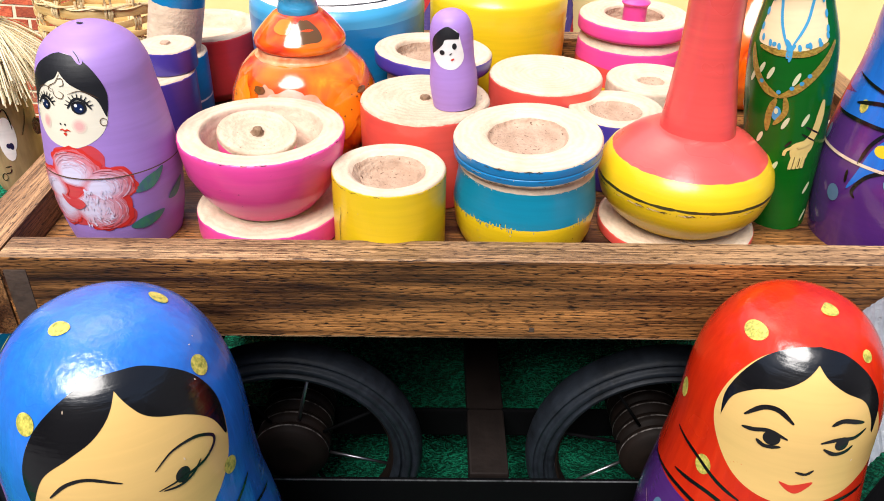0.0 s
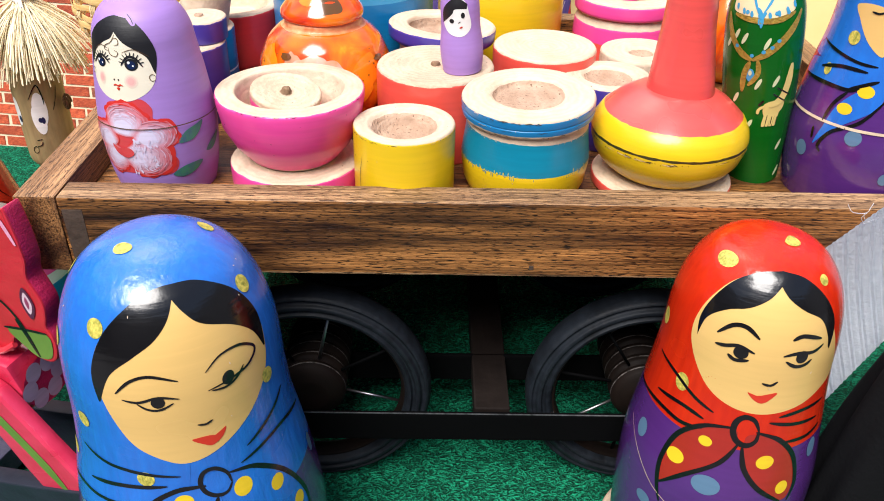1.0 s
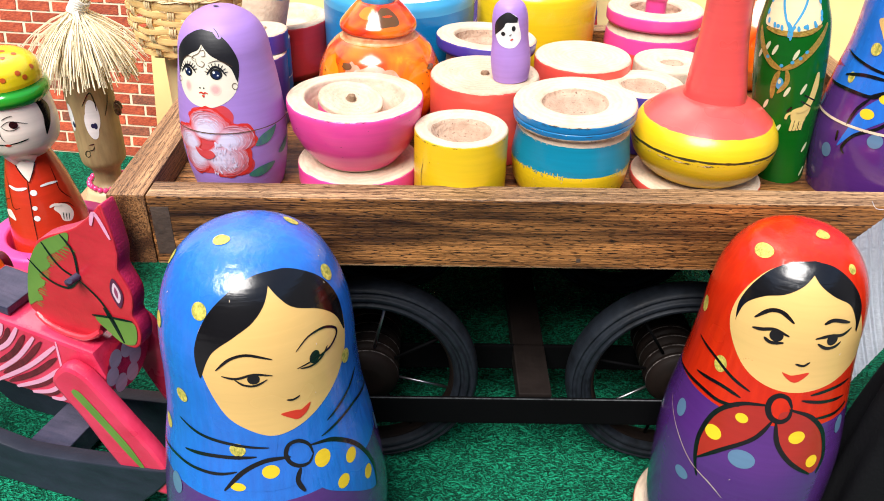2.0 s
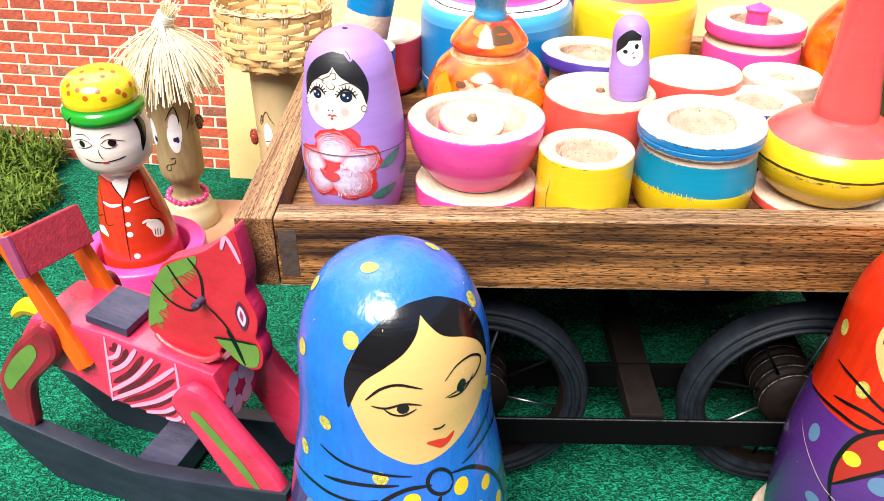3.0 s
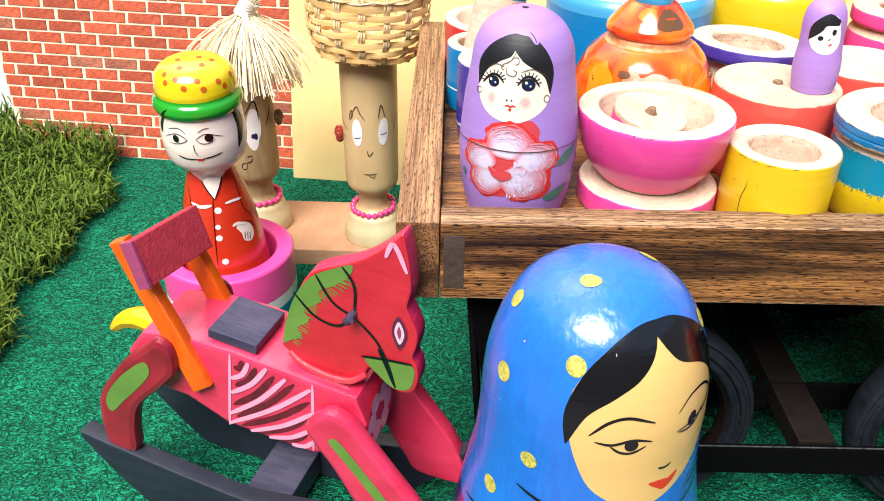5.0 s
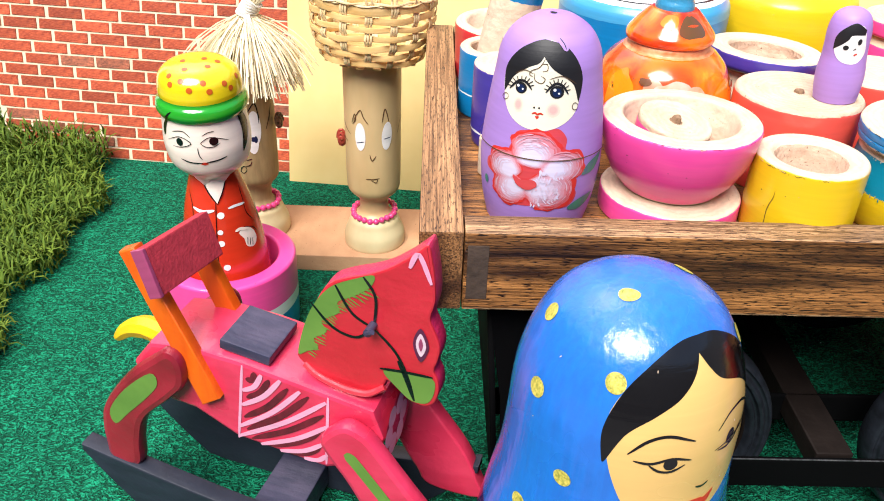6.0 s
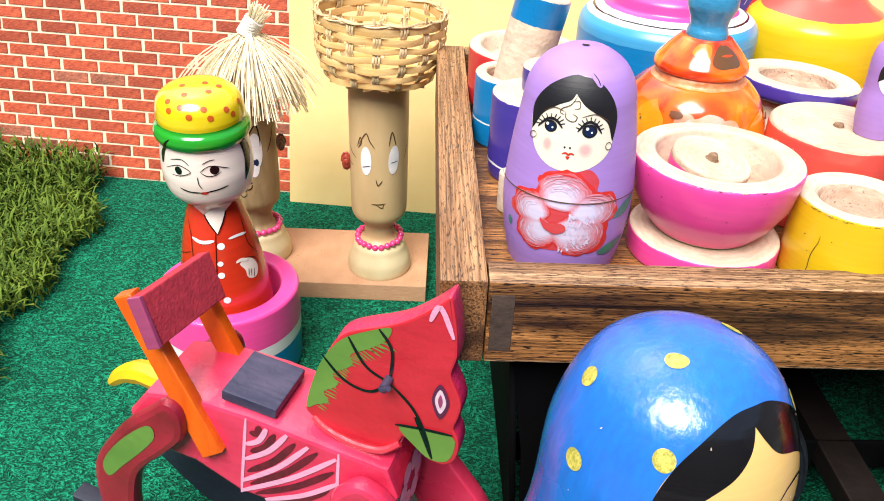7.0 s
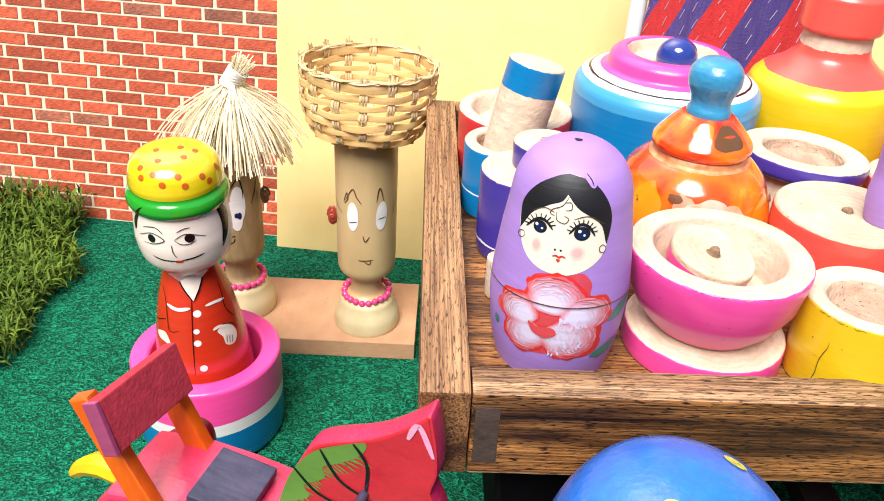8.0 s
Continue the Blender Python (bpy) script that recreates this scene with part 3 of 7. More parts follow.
def flaws(owner, points, marks, seed, rim=0):
    """Cracks and chips in the paint of a turned thing."""
    t = Turned(points)
    rng = random.Random(seed)
    bm = bmesh.new()
    for a, s0, s1, w in marks:
        n = 7
        t.stroke(bm, [(a + rng.uniform(-1.6, 1.6) + 3 * k / n, s0 + (s1 - s0) * k / n) for k in range(n + 1)], w, 0, 0.00012, 4, 0.1)
    for k in range(16):
        t.oval(bm, rng.uniform(-100, 100), t.s[-1] * rng.uniform(0.1, 0.95), rng.uniform(0.0001, 0.0004), rng.uniform(0.0001, 0.0003), rng.randrange(2), 0.0001, rng.uniform(0, 90), 2, 8)
    for k in range(rim):
        t.oval(bm, rng.uniform(-130, 130), t.s[2] + rng.gauss(0.0006, 0.0009), rng.uniform(0.0002, 0.0007), rng.uniform(0.0001, 0.0003), 1, 0.0005, rng.uniform(-20, 20), 2, 8)
    ob = part("crack" if marks else "chip", bm, [FLAW, RAW], owner, "dark crack in the paint" if marks else "small chips in the paint")
    ob["kind"] = "stuff"


def streaks(owner, points, s0, mats, seed, label, count=150, high=0.0022):
    """Short upright brush streaks where one paint runs into the next."""
    t = Turned(points)
    rng = random.Random(seed)
    bm = bmesh.new()
    for k in range(count):
        a, d = rng.uniform(-115, 115), rng.uniform(0.25, 1.0) ** 2 * high
        up = k % 2 == 0
        t.stroke(bm, [(a, s0), (a + rng.uniform(-0.4, 0.4), s0 + (d if up else -d))], rng.uniform(0.0002, 0.0005), 0 if up else 1, 0.00010 + 0.0000004 * k, 3, 0.2)
    part("brush_streak", bm, mats, owner, label)["kind"] = "stuff"


def torn_edge(owner, points, at, seed, count=26):
    """Dark cracks and lifted pale fibres along the turned edges."""
    t = Turned(points)
    rng = random.Random(seed)
    bm = bmesh.new()
    for s0 in at:
        for k in range(count):
            a, w = rng.uniform(-120, 120), rng.uniform(1.5, 9)
            t.stroke(bm, [(a + w * j / 4, s0 + rng.gauss(0, 0.00022)) for j in range(5)], rng.uniform(0.00012, 0.00034), rng.choice((0, 0, 1)), 0.00014, 3, 0.1)
        for k in range(count // 2):
            a = rng.uniform(-120, 120)
            t.stroke(bm, [(a, s0), (a + rng.uniform(-1, 1), s0 + rng.uniform(-0.0012, 0.0012))], rng.uniform(0.00015, 0.0003), rng.randrange(2), 0.00016, 3, 0.1)
    part("torn_edge", bm, [FLAW, RAW], owner, "cracked paint and torn fibres along the edge")["kind"] = "stuff"


FLAW = material("crack_dirt", (0.05, 0.028, 0.01), rough=0.9, bump=0)
flaws(yellow_cup, [(0.0240, 0), (0.0240, 0.018), (0.0240, 0.036)], [(-57, 0.004, 0.026, 0.00032), (20, 0.024, 0.0265, 0.0004)], 4)
torn_edge(yellow_cup, [(0.0240, 0), (0.0240, 0.018), (0.0240, 0.0358)], (0.0355,), 9, 30)
# pink bowl on its disc
thing("wooden_disc", [(0, 0, 1), (0.0325, 0, 1), (0.0325, 0.0105, 0), (0.031, 0.0115, 0), (0, 0.0115, 0)], [RAW, PINK], (-0.0745, 0.315, FLOOR), "flat raw wood disc with a pink rim under the bowl", "wooden disc", group=TOPS)
pink_bowl = thing("wooden_bowl", [(0, 0, 0), (0.020, 0, 0), (0.0225, 0.0018, 1), (0.0285, 0.009, 1), (0.0335, 0.019, 1), (0.0355, 0.031, 1), (0.0355, 0.0345, 0), (0.0262, 0.0348, 0), (0.0255, 0.033, 2), (0.0225, 0.017, 2), (0.012, 0.013, 2), (0, 0.013, 2)], [RAW, PINK, RAW], (-0.0752, 0.3158, FLOOR + 0.0115), "glossy pink turned wooden bowl with a raw wood rim", "toy bowl", group=TOPS)
thing("wooden_disc", [(0, 0, 1), (0.0165, 0, 1), (0.0170, 0.0062, 0), (0.0170, 0.0085, 0), (0.0163, 0.0092, 0), (0.0125, 0.0088, 0), (0.003, 0.0082, 2), (0.0024, 0.0082, 2), (0.0018, 0.0108, 2), (0, 0.011, 2)], [RAW_RING, PINK, KNOT], (-0.0785, 0.3180, FLOOR + 0.0355), "small pink-edged wooden disc lying in the bowl", "wooden disc", (9, 9, 0), group=TOPS)
flaws(pink_bowl, [(0.0225, 0.0018), (0.0285, 0.009), (0.0335, 0.019), (0.0355, 0.031), (0.0355, 0.0345)], [], 9)
torn_edge(pink_bowl, [(0.0285, 0.009), (0.0335, 0.019), (0.0355, 0.031), (0.0355, 0.0345)], (0.0269,), 8, 30)
# blue and yellow pot with a ring lid
pot = thing("ring_pot", [(0, 0, 1), (0.0275, 0, 1), (0.0300, 0.006, 1), (0.0312, 0.0155, 1), (0.0313, 0.0180, 2), (0.0308, 0.022, 2), (0.0298, 0.0285, 2), (0.0293, 0.0337, 0), (0.0290, 0.0355, 0), (0.0290, 0.0375, 0), (0, 0.0375, 0)], [RAW, YELLOW, TEAL], (0.0389, 0.3108, FLOOR), "teal and yellow wooden pot under a blue-edged ring", "toy pot", group=TOPS, seg=260, ragged=0.00008)
ring_a = thing("ring_lid", [(0, 0.0, 0), (0.0290, 0, 0), (0.0308, 0.0010, 0), (0.0315, 0.0022, 1), (0.0317, 0.0048, 1), (0.0313, 0.0052, 1), (0.0317, 0.0056, 1), (0.0318, 0.0088, 0), (0.0310, 0.0100, 0), (0.0190, 0.0102, 0), (0.0172, 0.0092, 2), (0.0155, 0.0070, 2), (0, 0.0066, 2)], [RAW, BLUE, RAW_DARK], (0, 0, 0.0375), "blue-edged raw wood ring", "", (2, -2, 0), parent=pot)
flaws(pot, [(0.0300, 0.006), (0.0312, 0.0155), (0.0308, 0.022), (0.0298, 0.0285)], [], 14)
streaks(pot, [(0.0300, 0.006), (0.0312, 0.0155), (0.0308, 0.022), (0.0298, 0.0285), (0.0293, 0.0337)], 0.0121, [YELLOW, TEAL], 3, "yellow and teal brush streaks", 240)
streaks(pot, [(0.0300, 0.006), (0.0312, 0.0155), (0.0308, 0.022), (0.0298, 0.0285), (0.0293, 0.0337)], 0.0279, [TEAL, RAW], 5, "teal brush streaks on raw wood", 120, 0.0010)
torn_edge(ring_a, [(0.0290, 0), (0.0308, 0.0010), (0.0315, 0.0022), (0.0317, 0.0048), (0.0317, 0.0056), (0.0318, 0.0088), (0.0310, 0.0100)], (0.0034, 0.0058, 0.0102), 7)
# coral cylinder and what stands round it
thing("wooden_cup", [(0, 0, 1), (0.0305, 0, 1), (0.0308, 0.043, 0), (0.0298, 0.0448, 0), (0.021, 0.0444, 0), (0.0025, 0.0435, 2), (0.0022, 0.0455, 2), (0, 0.0457, 2)], [RAW_RING, RED, KNOT], (-0.0059, 0.3562, FLOOR), "coral red wooden cylinder with a raw ringed top", "wooden block", group=TOPS)
thing("wooden_disc", [(0, 0, 1), (0.0285, 0, 1), (0.0295, 0.04, 0), (0.028, 0.0418, 0), (0.022, 0.0412, 0), (0, 0.0405, 0)], [RAW, RED], (0.0561, 0.3987, FLOOR), "red wooden block with a pale dished top", "wooden block", group=TOPS)
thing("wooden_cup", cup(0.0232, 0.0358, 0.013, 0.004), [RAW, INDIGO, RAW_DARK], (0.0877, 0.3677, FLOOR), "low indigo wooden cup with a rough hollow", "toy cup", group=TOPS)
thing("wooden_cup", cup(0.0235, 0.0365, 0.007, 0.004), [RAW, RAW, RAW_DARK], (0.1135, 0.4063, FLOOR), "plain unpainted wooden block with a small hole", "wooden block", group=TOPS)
ring2 = thing("ring_pot", [(0, 0, 1), (0.027, 0, 1), (0.0278, 0.018, 0), (0.0255, 0.020, 0), (0.0245, 0.038, 0), (0, 0.038, 0)], [RAW, INDIGO], (-0.0026, 0.416, FLOOR), "indigo wooden pot with a raw wood ring top", "toy pot", group=TOPS)
thing("ring_lid", [(0, 0, 2), (0.029, 0, 1), (0.0312, 0.002, 1), (0.0315, 0.0085, 0), (0.030, 0.0098, 0), (0.0205, 0.009, 0), (0.0195, 0.0075, 2), (0.0185, 0.002, 2), (0, 0.0018, 2)], [RAW, INDIGO, RAW_DARK], (0, 0, 0.038), "indigo-edged raw wood ring", "", (-2, 3, 0), parent=ring2)
pstack = thing("ring_pot", [(0, 0, 1), (0.031, 0, 1), (0.0325, 0.012, 2), (0.0328, 0.024, 3), (0.0322, 0.0335, 0), (0.0305, 0.0365, 0), (0.0295, 0.039, 0), (0, 0.039, 0)], [RAW, YELLOW, RED, PINK], (0.1178, 0.48, FLOOR), "coral and yellow wooden pot with a pink ring lid", "toy pot", group=TOPS)
thing("ring_lid", [(0, 0, 1), (0.031, 0, 1), (0.033, 0.0015, 1), (0.033, 0.009, 0), (0.0315, 0.0105, 0), (0.018, 0.0105, 0), (0.0172, 0.009, 2), (0.0165, 0.003, 2), (0, 0.003, 2)], [RAW, PINK, RAW_DARK], (0, 0, 0.039), "pink-edged raw wood ring", "", parent=pstack)
thing("spindle", [(0, 0, 0), (0.007, 0, 0), (0.007, 0.012, 0), (0.009, 0.014, 0), (0, 0.018, 0)], [PINK], (0, 0, 0.042), "small pink spindle", "", parent=pstack)
CORAL = lacquer("coral_gloss_paint", (0.78, 0.085, 0.075), rough=0.3, amount=0.5, coat=0.25)
STRIPE_DARK = lacquer("worn_black_stripe", (0.05, 0.04, 0.008), amount=1.0)
# bulbous pot with a tall neck, on its red disc
thing("wooden_disc", [(0, 0, 1), (0.0345, 0, 1), (0.0345, 0.005, 0), (0.033, 0.006, 0), (0, 0.006, 0)], [RAW, RED], (0.1085, 0.314, FLOOR), "flat raw wood disc with a red rim", "wooden disc", group=TOPS)
neck_pot = thing("long_necked_pot", [(0, 0, 0), (0.016, 0, 0), (0.0235, 0.0006, 0), (0.0262, 0.0022, 1), (0.0315, 0.0065, 1), (0.0355, 0.0120, 1), (0.0374, 0.0180, 1), (0.0378, 0.0212, 3), (0.0378, 0.0225, 1), (0.0368, 0.0268, 1), (0.0340, 0.0315, 1), (0.0328, 0.0325, 2), (0.0265, 0.0380, 2), (0.0200, 0.0418, 2), (0.0168, 0.0432, 2), (0.0, 0.0435, 2)], [RAW, YELLOW, CORAL, STRIPE_DARK], (0.1095, 0.3160, FLOOR + 0.006), "bulbous yellow pot with a black stripe and tall coral neck", "toy pot", group=TOPS, rad=0.0015, seg=128, ragged=0.0002)
torn_edge(neck_pot, [(0.0262, 0.0022), (0.0355, 0.0120), (0.0378, 0.0215), (0.0368, 0.0268), (0.0340, 0.0315), (0.0328, 0.0325), (0.0265, 0.0380)], (0.0218,), 10, 60)
thing("neck", [(0, -0.006, 0), (0.0157, -0.004, 0), (0.0157, 0.0010, 0), (0.0152, 0.0060, 0), (0.0138, 0.0160, 0), (0.0122, 0.0290, 0), (0.0112, 0.0430, 0), (0.0109, 0.0560, 0), (0.0113, 0.071, 0), (0.0, 0.072, 0)], [CORAL], (0.0020, 0, 0.0430), "tall coral painted neck", "", (0, -2.2, 0), parent=neck_pot, rad=0.0015, wobble=0.0005)
# orange lidded pot
def marbled(name, stops, scale, seed):
    """Glossy lacquer run together in several colours."""
    m = material(name, stops[0][1], rough=0.12, bump=0.10, bump_scale=130, coat=0.6, big=40)
    n, link = m.node_tree.nodes, m.node_tree.links.new
    co, mp, tex, ramp = n.new("ShaderNodeTexCoord"), n.new("ShaderNodeMapping"), n.new("ShaderNodeTexNoise"), n.new("ShaderNodeValToRGB")
    mp.inputs["Scale"].default_value, mp.inputs["Location"].default_value = (scale, scale, 0.8 * scale), (seed, 0.3 * seed, 0)
    tex.inputs["Scale"].default_value, tex.inputs["Detail"].default_value, tex.inputs["Distortion"].default_value = 1.0, 5.0, 1.4
    link(co.outputs["Object"], mp.inputs[0])
    link(mp.outputs[0], tex.inputs["Vector"])
    link(tex.outputs[0], ramp.inputs[0])
    while len(ramp.color_ramp.elements) < len(stops):
        ramp.color_ramp.elements.new(0.5)
    for e, (at, c) in zip(ramp.color_ramp.elements, stops):
        e.position, e.color = at, (*c, 1)
    link(ramp.outputs[0], n["Principled BSDF"].inputs["Base Color"])
    return m


POT_TORN = material("torn_pale_lacquer", (0.80, 0.42, 0.20), (0.62, 0.11, 0.02), rough=0.4, scale=(260, 260, 500), amount=0.7, big=120, coat=0.2, bump=0.4, bump_scale=700)
MARBLE = marbled("marbled_orange_lacquer", [(0.26, (0.16, 0.07, 0.01)), (0.34, (0.46, 0.028, 0.003)), (0.45, (0.74, 0.100, 0.003)), (0.60, (0.80, 0.19, 0.004)), (0.70, (0.80, 0.30, 0.012))], 36.0, 3.1)
KNOB_BLUE = material("worn_knob_blue_paint", (0.045, 0.30, 0.52), (0.030, 0.19, 0.34), rough=0.3, scale=(120, 120, 500), amount=0.9, big=70, bump=0.3, bump_scale=300, coat=0.3)
opot = thing("lidded_pot", [(0, 0, 0), (0.021, 0, 0), (0.0285, 0.006, 0), (0.0358, 0.018, 0), (0.0372, 0.028, 0), (0.0352, 0.040, 0), (0.0305, 0.0500, 0), (0.0252, 0.0552, 0), (0.0228, 0.0568, 1), (0.0210, 0.0574, 1), (0.0208, 0.0610, 0), (0, 0.0610, 0)], [MARBLE, POT_TORN], (-0.067, 0.3835, FLOOR), "glossy orange and red marbled wooden pot with a lid", "toy pot", group=TOPS, rad=0.002)
def pot_spots():
    t = Turned([(0.021, 0), (0.0285, 0.006), (0.0358, 0.018), (0.0372, 0.028), (0.0352, 0.040), (0.0305, 0.050), (0.0255, 0.0548)])
    rng = random.Random(12)
    bm = bmesh.new()
    spots = [(-52, 0.046, 0.0085, 0.0110, 1), (46, 0.045, 0.0090, 0.0085, 1), (38, 0.036, 0.0060, 0.0060, 1), (-22, 0.0465, 0.0062, 0.0100, 3), (24, 0.0345, 0.0075, 0.0024, 2),
             (-4, 0.0490, 0.0120, 0.0060, 0), (0, 0.0445, 0.0095, 0.0058, 0), (12, 0.0470, 0.0085, 0.0060, 0), (2, 0.0420, 0.0034, 0.0024, 1), (-30, 0.0540, 0.0035, 0.0020, 2), (62, 0.050, 0.0035, 0.0018, 2)]
    for k, (a, s, w, h, mi) in enumerate(spots):
        pts = [(a + math.degrees(w * (1 + rng.uniform(-0.22, 0.22)) * math.cos(q) / 0.036), s + h * (1 + rng.uniform(-0.22, 0.22)) * math.sin(q)) for q in (2 * math.pi * j / 12 for j in range(12))]
        t.blob(bm, pts, mi, 0.00015 + 0.00005 * k)
    for k in range(34):
        a, s = rng.uniform(-75, 75), rng.uniform(0.030, 0.056)
        t.oval(bm, a, s, rng.uniform(0.0002, 0.0007), rng.uniform(0.0002, 0.0006), 2, 0.0008, 0, 2, 8)
    part("painted_flower", bm, [POT_PALE, POT_AMBER, POT_DARK, POT_OLIVE], opot, "pale flower with amber and olive petals painted on the pot")


POT_OLIVE = material("pot_brown_paint", (0.42, 0.20, 0.10), (0.62, 0.34, 0.22), rough=0.1, amount=1.0, big=120, coat=1.0, bump=0.03)
POT_PALE = material("pot_pale_paint", (0.72, 0.52, 0.48), (0.72, 0.24, 0.08), rough=0.1, amount=1.0, big=120, coat=1.0, bump=0.03)
POT_AMBER = material("pot_amber_paint", (0.82, 0.27, 0.006), (0.76, 0.16, 0.005), rough=0.1, amount=1.0, big=90, coat=1.0, bump=0.03)
POT_DARK = material("pot_olive_paint", (0.09, 0.06, 0.012), (0.20, 0.04, 0.01), rough=0.1, amount=1.0, big=90, coat=1.0, bump=0.03)
pot_spots()
LID_RED = marbled("lid_red_lacquer", [(0.30, (0.40, 0.016, 0.004)), (0.45, (0.70, 0.055, 0.005)), (0.60, (0.78, 0.15, 0.006)), (0.72, (0.80, 0.30, 0.03))], 36.0, 7.7)
lid = thing("lid", [(0, 0, 0), (0.0205, 0, 0), (0.0220, 0.0008, 0), (0.0224, 0.0026, 0), (0.0220, 0.0046, 0), (0.0210, 0.0060, 0), (0.0166, 0.0112, 0), (0.0118, 0.0160, 0), (0, 0.0165, 0)], [LID_RED], (0, 0, 0.0606), "red-orange lacquered lid", "", parent=opot)
bm = bmesh.new()
t = Turned([(0.0224, 0.0026), (0.0210, 0.0060), (0.0166, 0.0112), (0.0118, 0.0160)])
t.blob(bm, [(-4, 0.0070), (2, 0.0130), (14, 0.0162), (30, 0.0150), (40, 0.0100), (38, 0.0050), (20, 0.0035), (4, 0.0042)], 0)
t.blob(bm, [(-36, 0.0105), (-32, 0.0150), (-20, 0.0162), (-6, 0.0150), (-8, 0.0095), (-20, 0.0082)], 1, 0.0002)
part("painted_patch", bm, [POT_DARK, POT_AMBER], lid, "dark and amber patches painted on the lid")
thing("knob", [(0, 0, 0), (0.0095, 0, 0), (0.0098, 0.0035, 0), (0.0085, 0.0065, 0), (0.0092, 0.010, 0), (0.0118, 0.0155, 0), (0.0115, 0.0215, 0), (0.008, 0.0255, 0), (0, 0.027, 0)], [KNOB_BLUE], (0, 0, 0.0752), "blue painted knob", "", parent=opot, rad=0.002)
thing("lidded_pot", [(0, 0, 0), (0.02, 0, 0), (0.0265, 0.006, 0), (0.0335, 0.018, 0), (0.0348, 0.028, 0), (0.033, 0.040, 0), (0.0285, 0.050, 0), (0.0215, 0.059, 0), (0.012, 0.07, 0), (0, 0.072, 0)], [MARBLE], (0.186, 0.47, FLOOR), "glossy orange and red marbled wooden pot", "toy pot", group=TOPS, rad=0.002)
# group at the back corner
thing("wooden_bowl", [(0, 0, 1), (0.026, 0, 1), (0.0315, 0.006, 1), (0.0325, 0.0385, 0), (0.031, 0.0405, 0), (0.0255, 0.040, 0), (0.0245, 0.038, 2), (0.022, 0.030, 2), (0, 0.030, 2)], [RAW, DEEP_RED, RAW], (-0.1415, 0.478, FLOOR), "red wooden bowl with a wide raw wood rim", "toy bowl", group=TOPS)
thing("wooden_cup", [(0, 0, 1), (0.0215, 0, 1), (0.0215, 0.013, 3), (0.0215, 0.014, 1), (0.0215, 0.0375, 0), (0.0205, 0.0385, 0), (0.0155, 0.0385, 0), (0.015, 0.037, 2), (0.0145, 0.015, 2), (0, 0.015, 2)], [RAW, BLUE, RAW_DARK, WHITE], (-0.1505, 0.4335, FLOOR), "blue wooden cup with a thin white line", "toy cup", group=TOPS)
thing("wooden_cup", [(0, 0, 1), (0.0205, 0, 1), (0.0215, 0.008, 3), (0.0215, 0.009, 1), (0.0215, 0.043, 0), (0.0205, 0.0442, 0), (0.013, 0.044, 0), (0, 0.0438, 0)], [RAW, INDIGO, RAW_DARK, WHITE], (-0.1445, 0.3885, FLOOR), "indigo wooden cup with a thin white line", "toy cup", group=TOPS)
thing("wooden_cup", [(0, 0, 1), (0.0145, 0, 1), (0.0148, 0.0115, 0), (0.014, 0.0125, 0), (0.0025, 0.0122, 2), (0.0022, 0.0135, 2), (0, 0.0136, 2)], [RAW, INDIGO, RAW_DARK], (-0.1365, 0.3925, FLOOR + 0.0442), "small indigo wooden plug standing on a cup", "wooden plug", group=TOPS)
thing("wooden_rod", [(0, 0, 0), (0.0138, 0, 0), (0.0142, 0.003, 0), (0.0145, 0.0505, 1), (0.0145, 0.0640, 0), (0.0138, 0.0650, 0), (0, 0.0650, 0)], [RAW, BLUE], (-0.1515, 0.4325, FLOOR + 0.0165), "thick raw wood rod with a blue band leaning in a cup", "wooden rod", (-3, 12, 0), group=TOPS)
thing("wooden_peg", [(0, 0, 0), (0.006, 0, 0), (0.006, 0.02, 0), (0, 0.0205, 0)], [RAW], (-0.1575, 0.347, FLOOR), "short raw wood peg behind the lilac doll", "wooden peg", group=TOPS)
# big tubs
btub = thing("wooden_tub", [(0, 0, 0), (0.046, 0, 0), (0.0508, 0.006, 0), (0.0508, 0.0145, 2), (0.0508, 0.0158, 0), (0.0512, 0.0540, 1), (0.0505, 0.0590, 1), (0.0478, 0.0628, 2), (0.0440, 0.0650, 3), (0.0428, 0.0654, 2), (0.038, 0.0672, 4), (0.0345, 0.0684, 4), (0.0335, 0.0742, 4), (0.0300, 0.0772, 4), (0.0245, 0.0774, 5), (0.0235, 0.075, 5), (0.0215, 0.070, 5), (0, 0.070, 5)], [BLUE, SKYBLUE, WHITE, BLACK, PINK, RAW], (-0.0595, 0.4745, FLOOR), "large blue wooden tub with white band and pink raised ring", "toy tub", group=TOPS, rad=0.0015, seg=96)
thing("knob", [(0, 0, 0), (0.0075, 0.0005, 0), (0.0105, 0.004, 0), (0.0115, 0.009, 0), (0.0095, 0.015, 0), (0.005, 0.0185, 0), (0, 0.0195, 0)], [lacquer("knob_navy_paint", (0.02, 0.04, 0.24), rough=0.12, coat=0.9)], (0.003, 0.001, 0.0650), "shiny navy knob", "", parent=btub, rad=0.002)
ytub = thing("wooden_tub", [(0, 0, 0), (0.034, 0, 0), (0.0395, 0.005, 0), (0.0415, 0.020, 0), (0.0417, 0.0540, 0), (0.0405, 0.0590, 0), (0.0350, 0.0645, 1), (0.0275, 0.0685, 1), (0.0205, 0.0750, 1), (0.019, 0.0800, 2), (0.0185, 0.0885, 2), (0, 0.0885, 2)], [YELLOW, RED, RAW], (0.0365, 0.4920, FLOOR), "large yellow wooden tub with coral shoulder", "toy tub", group=TOPS, rad=0.0015, seg=96, ragged=0.0003)
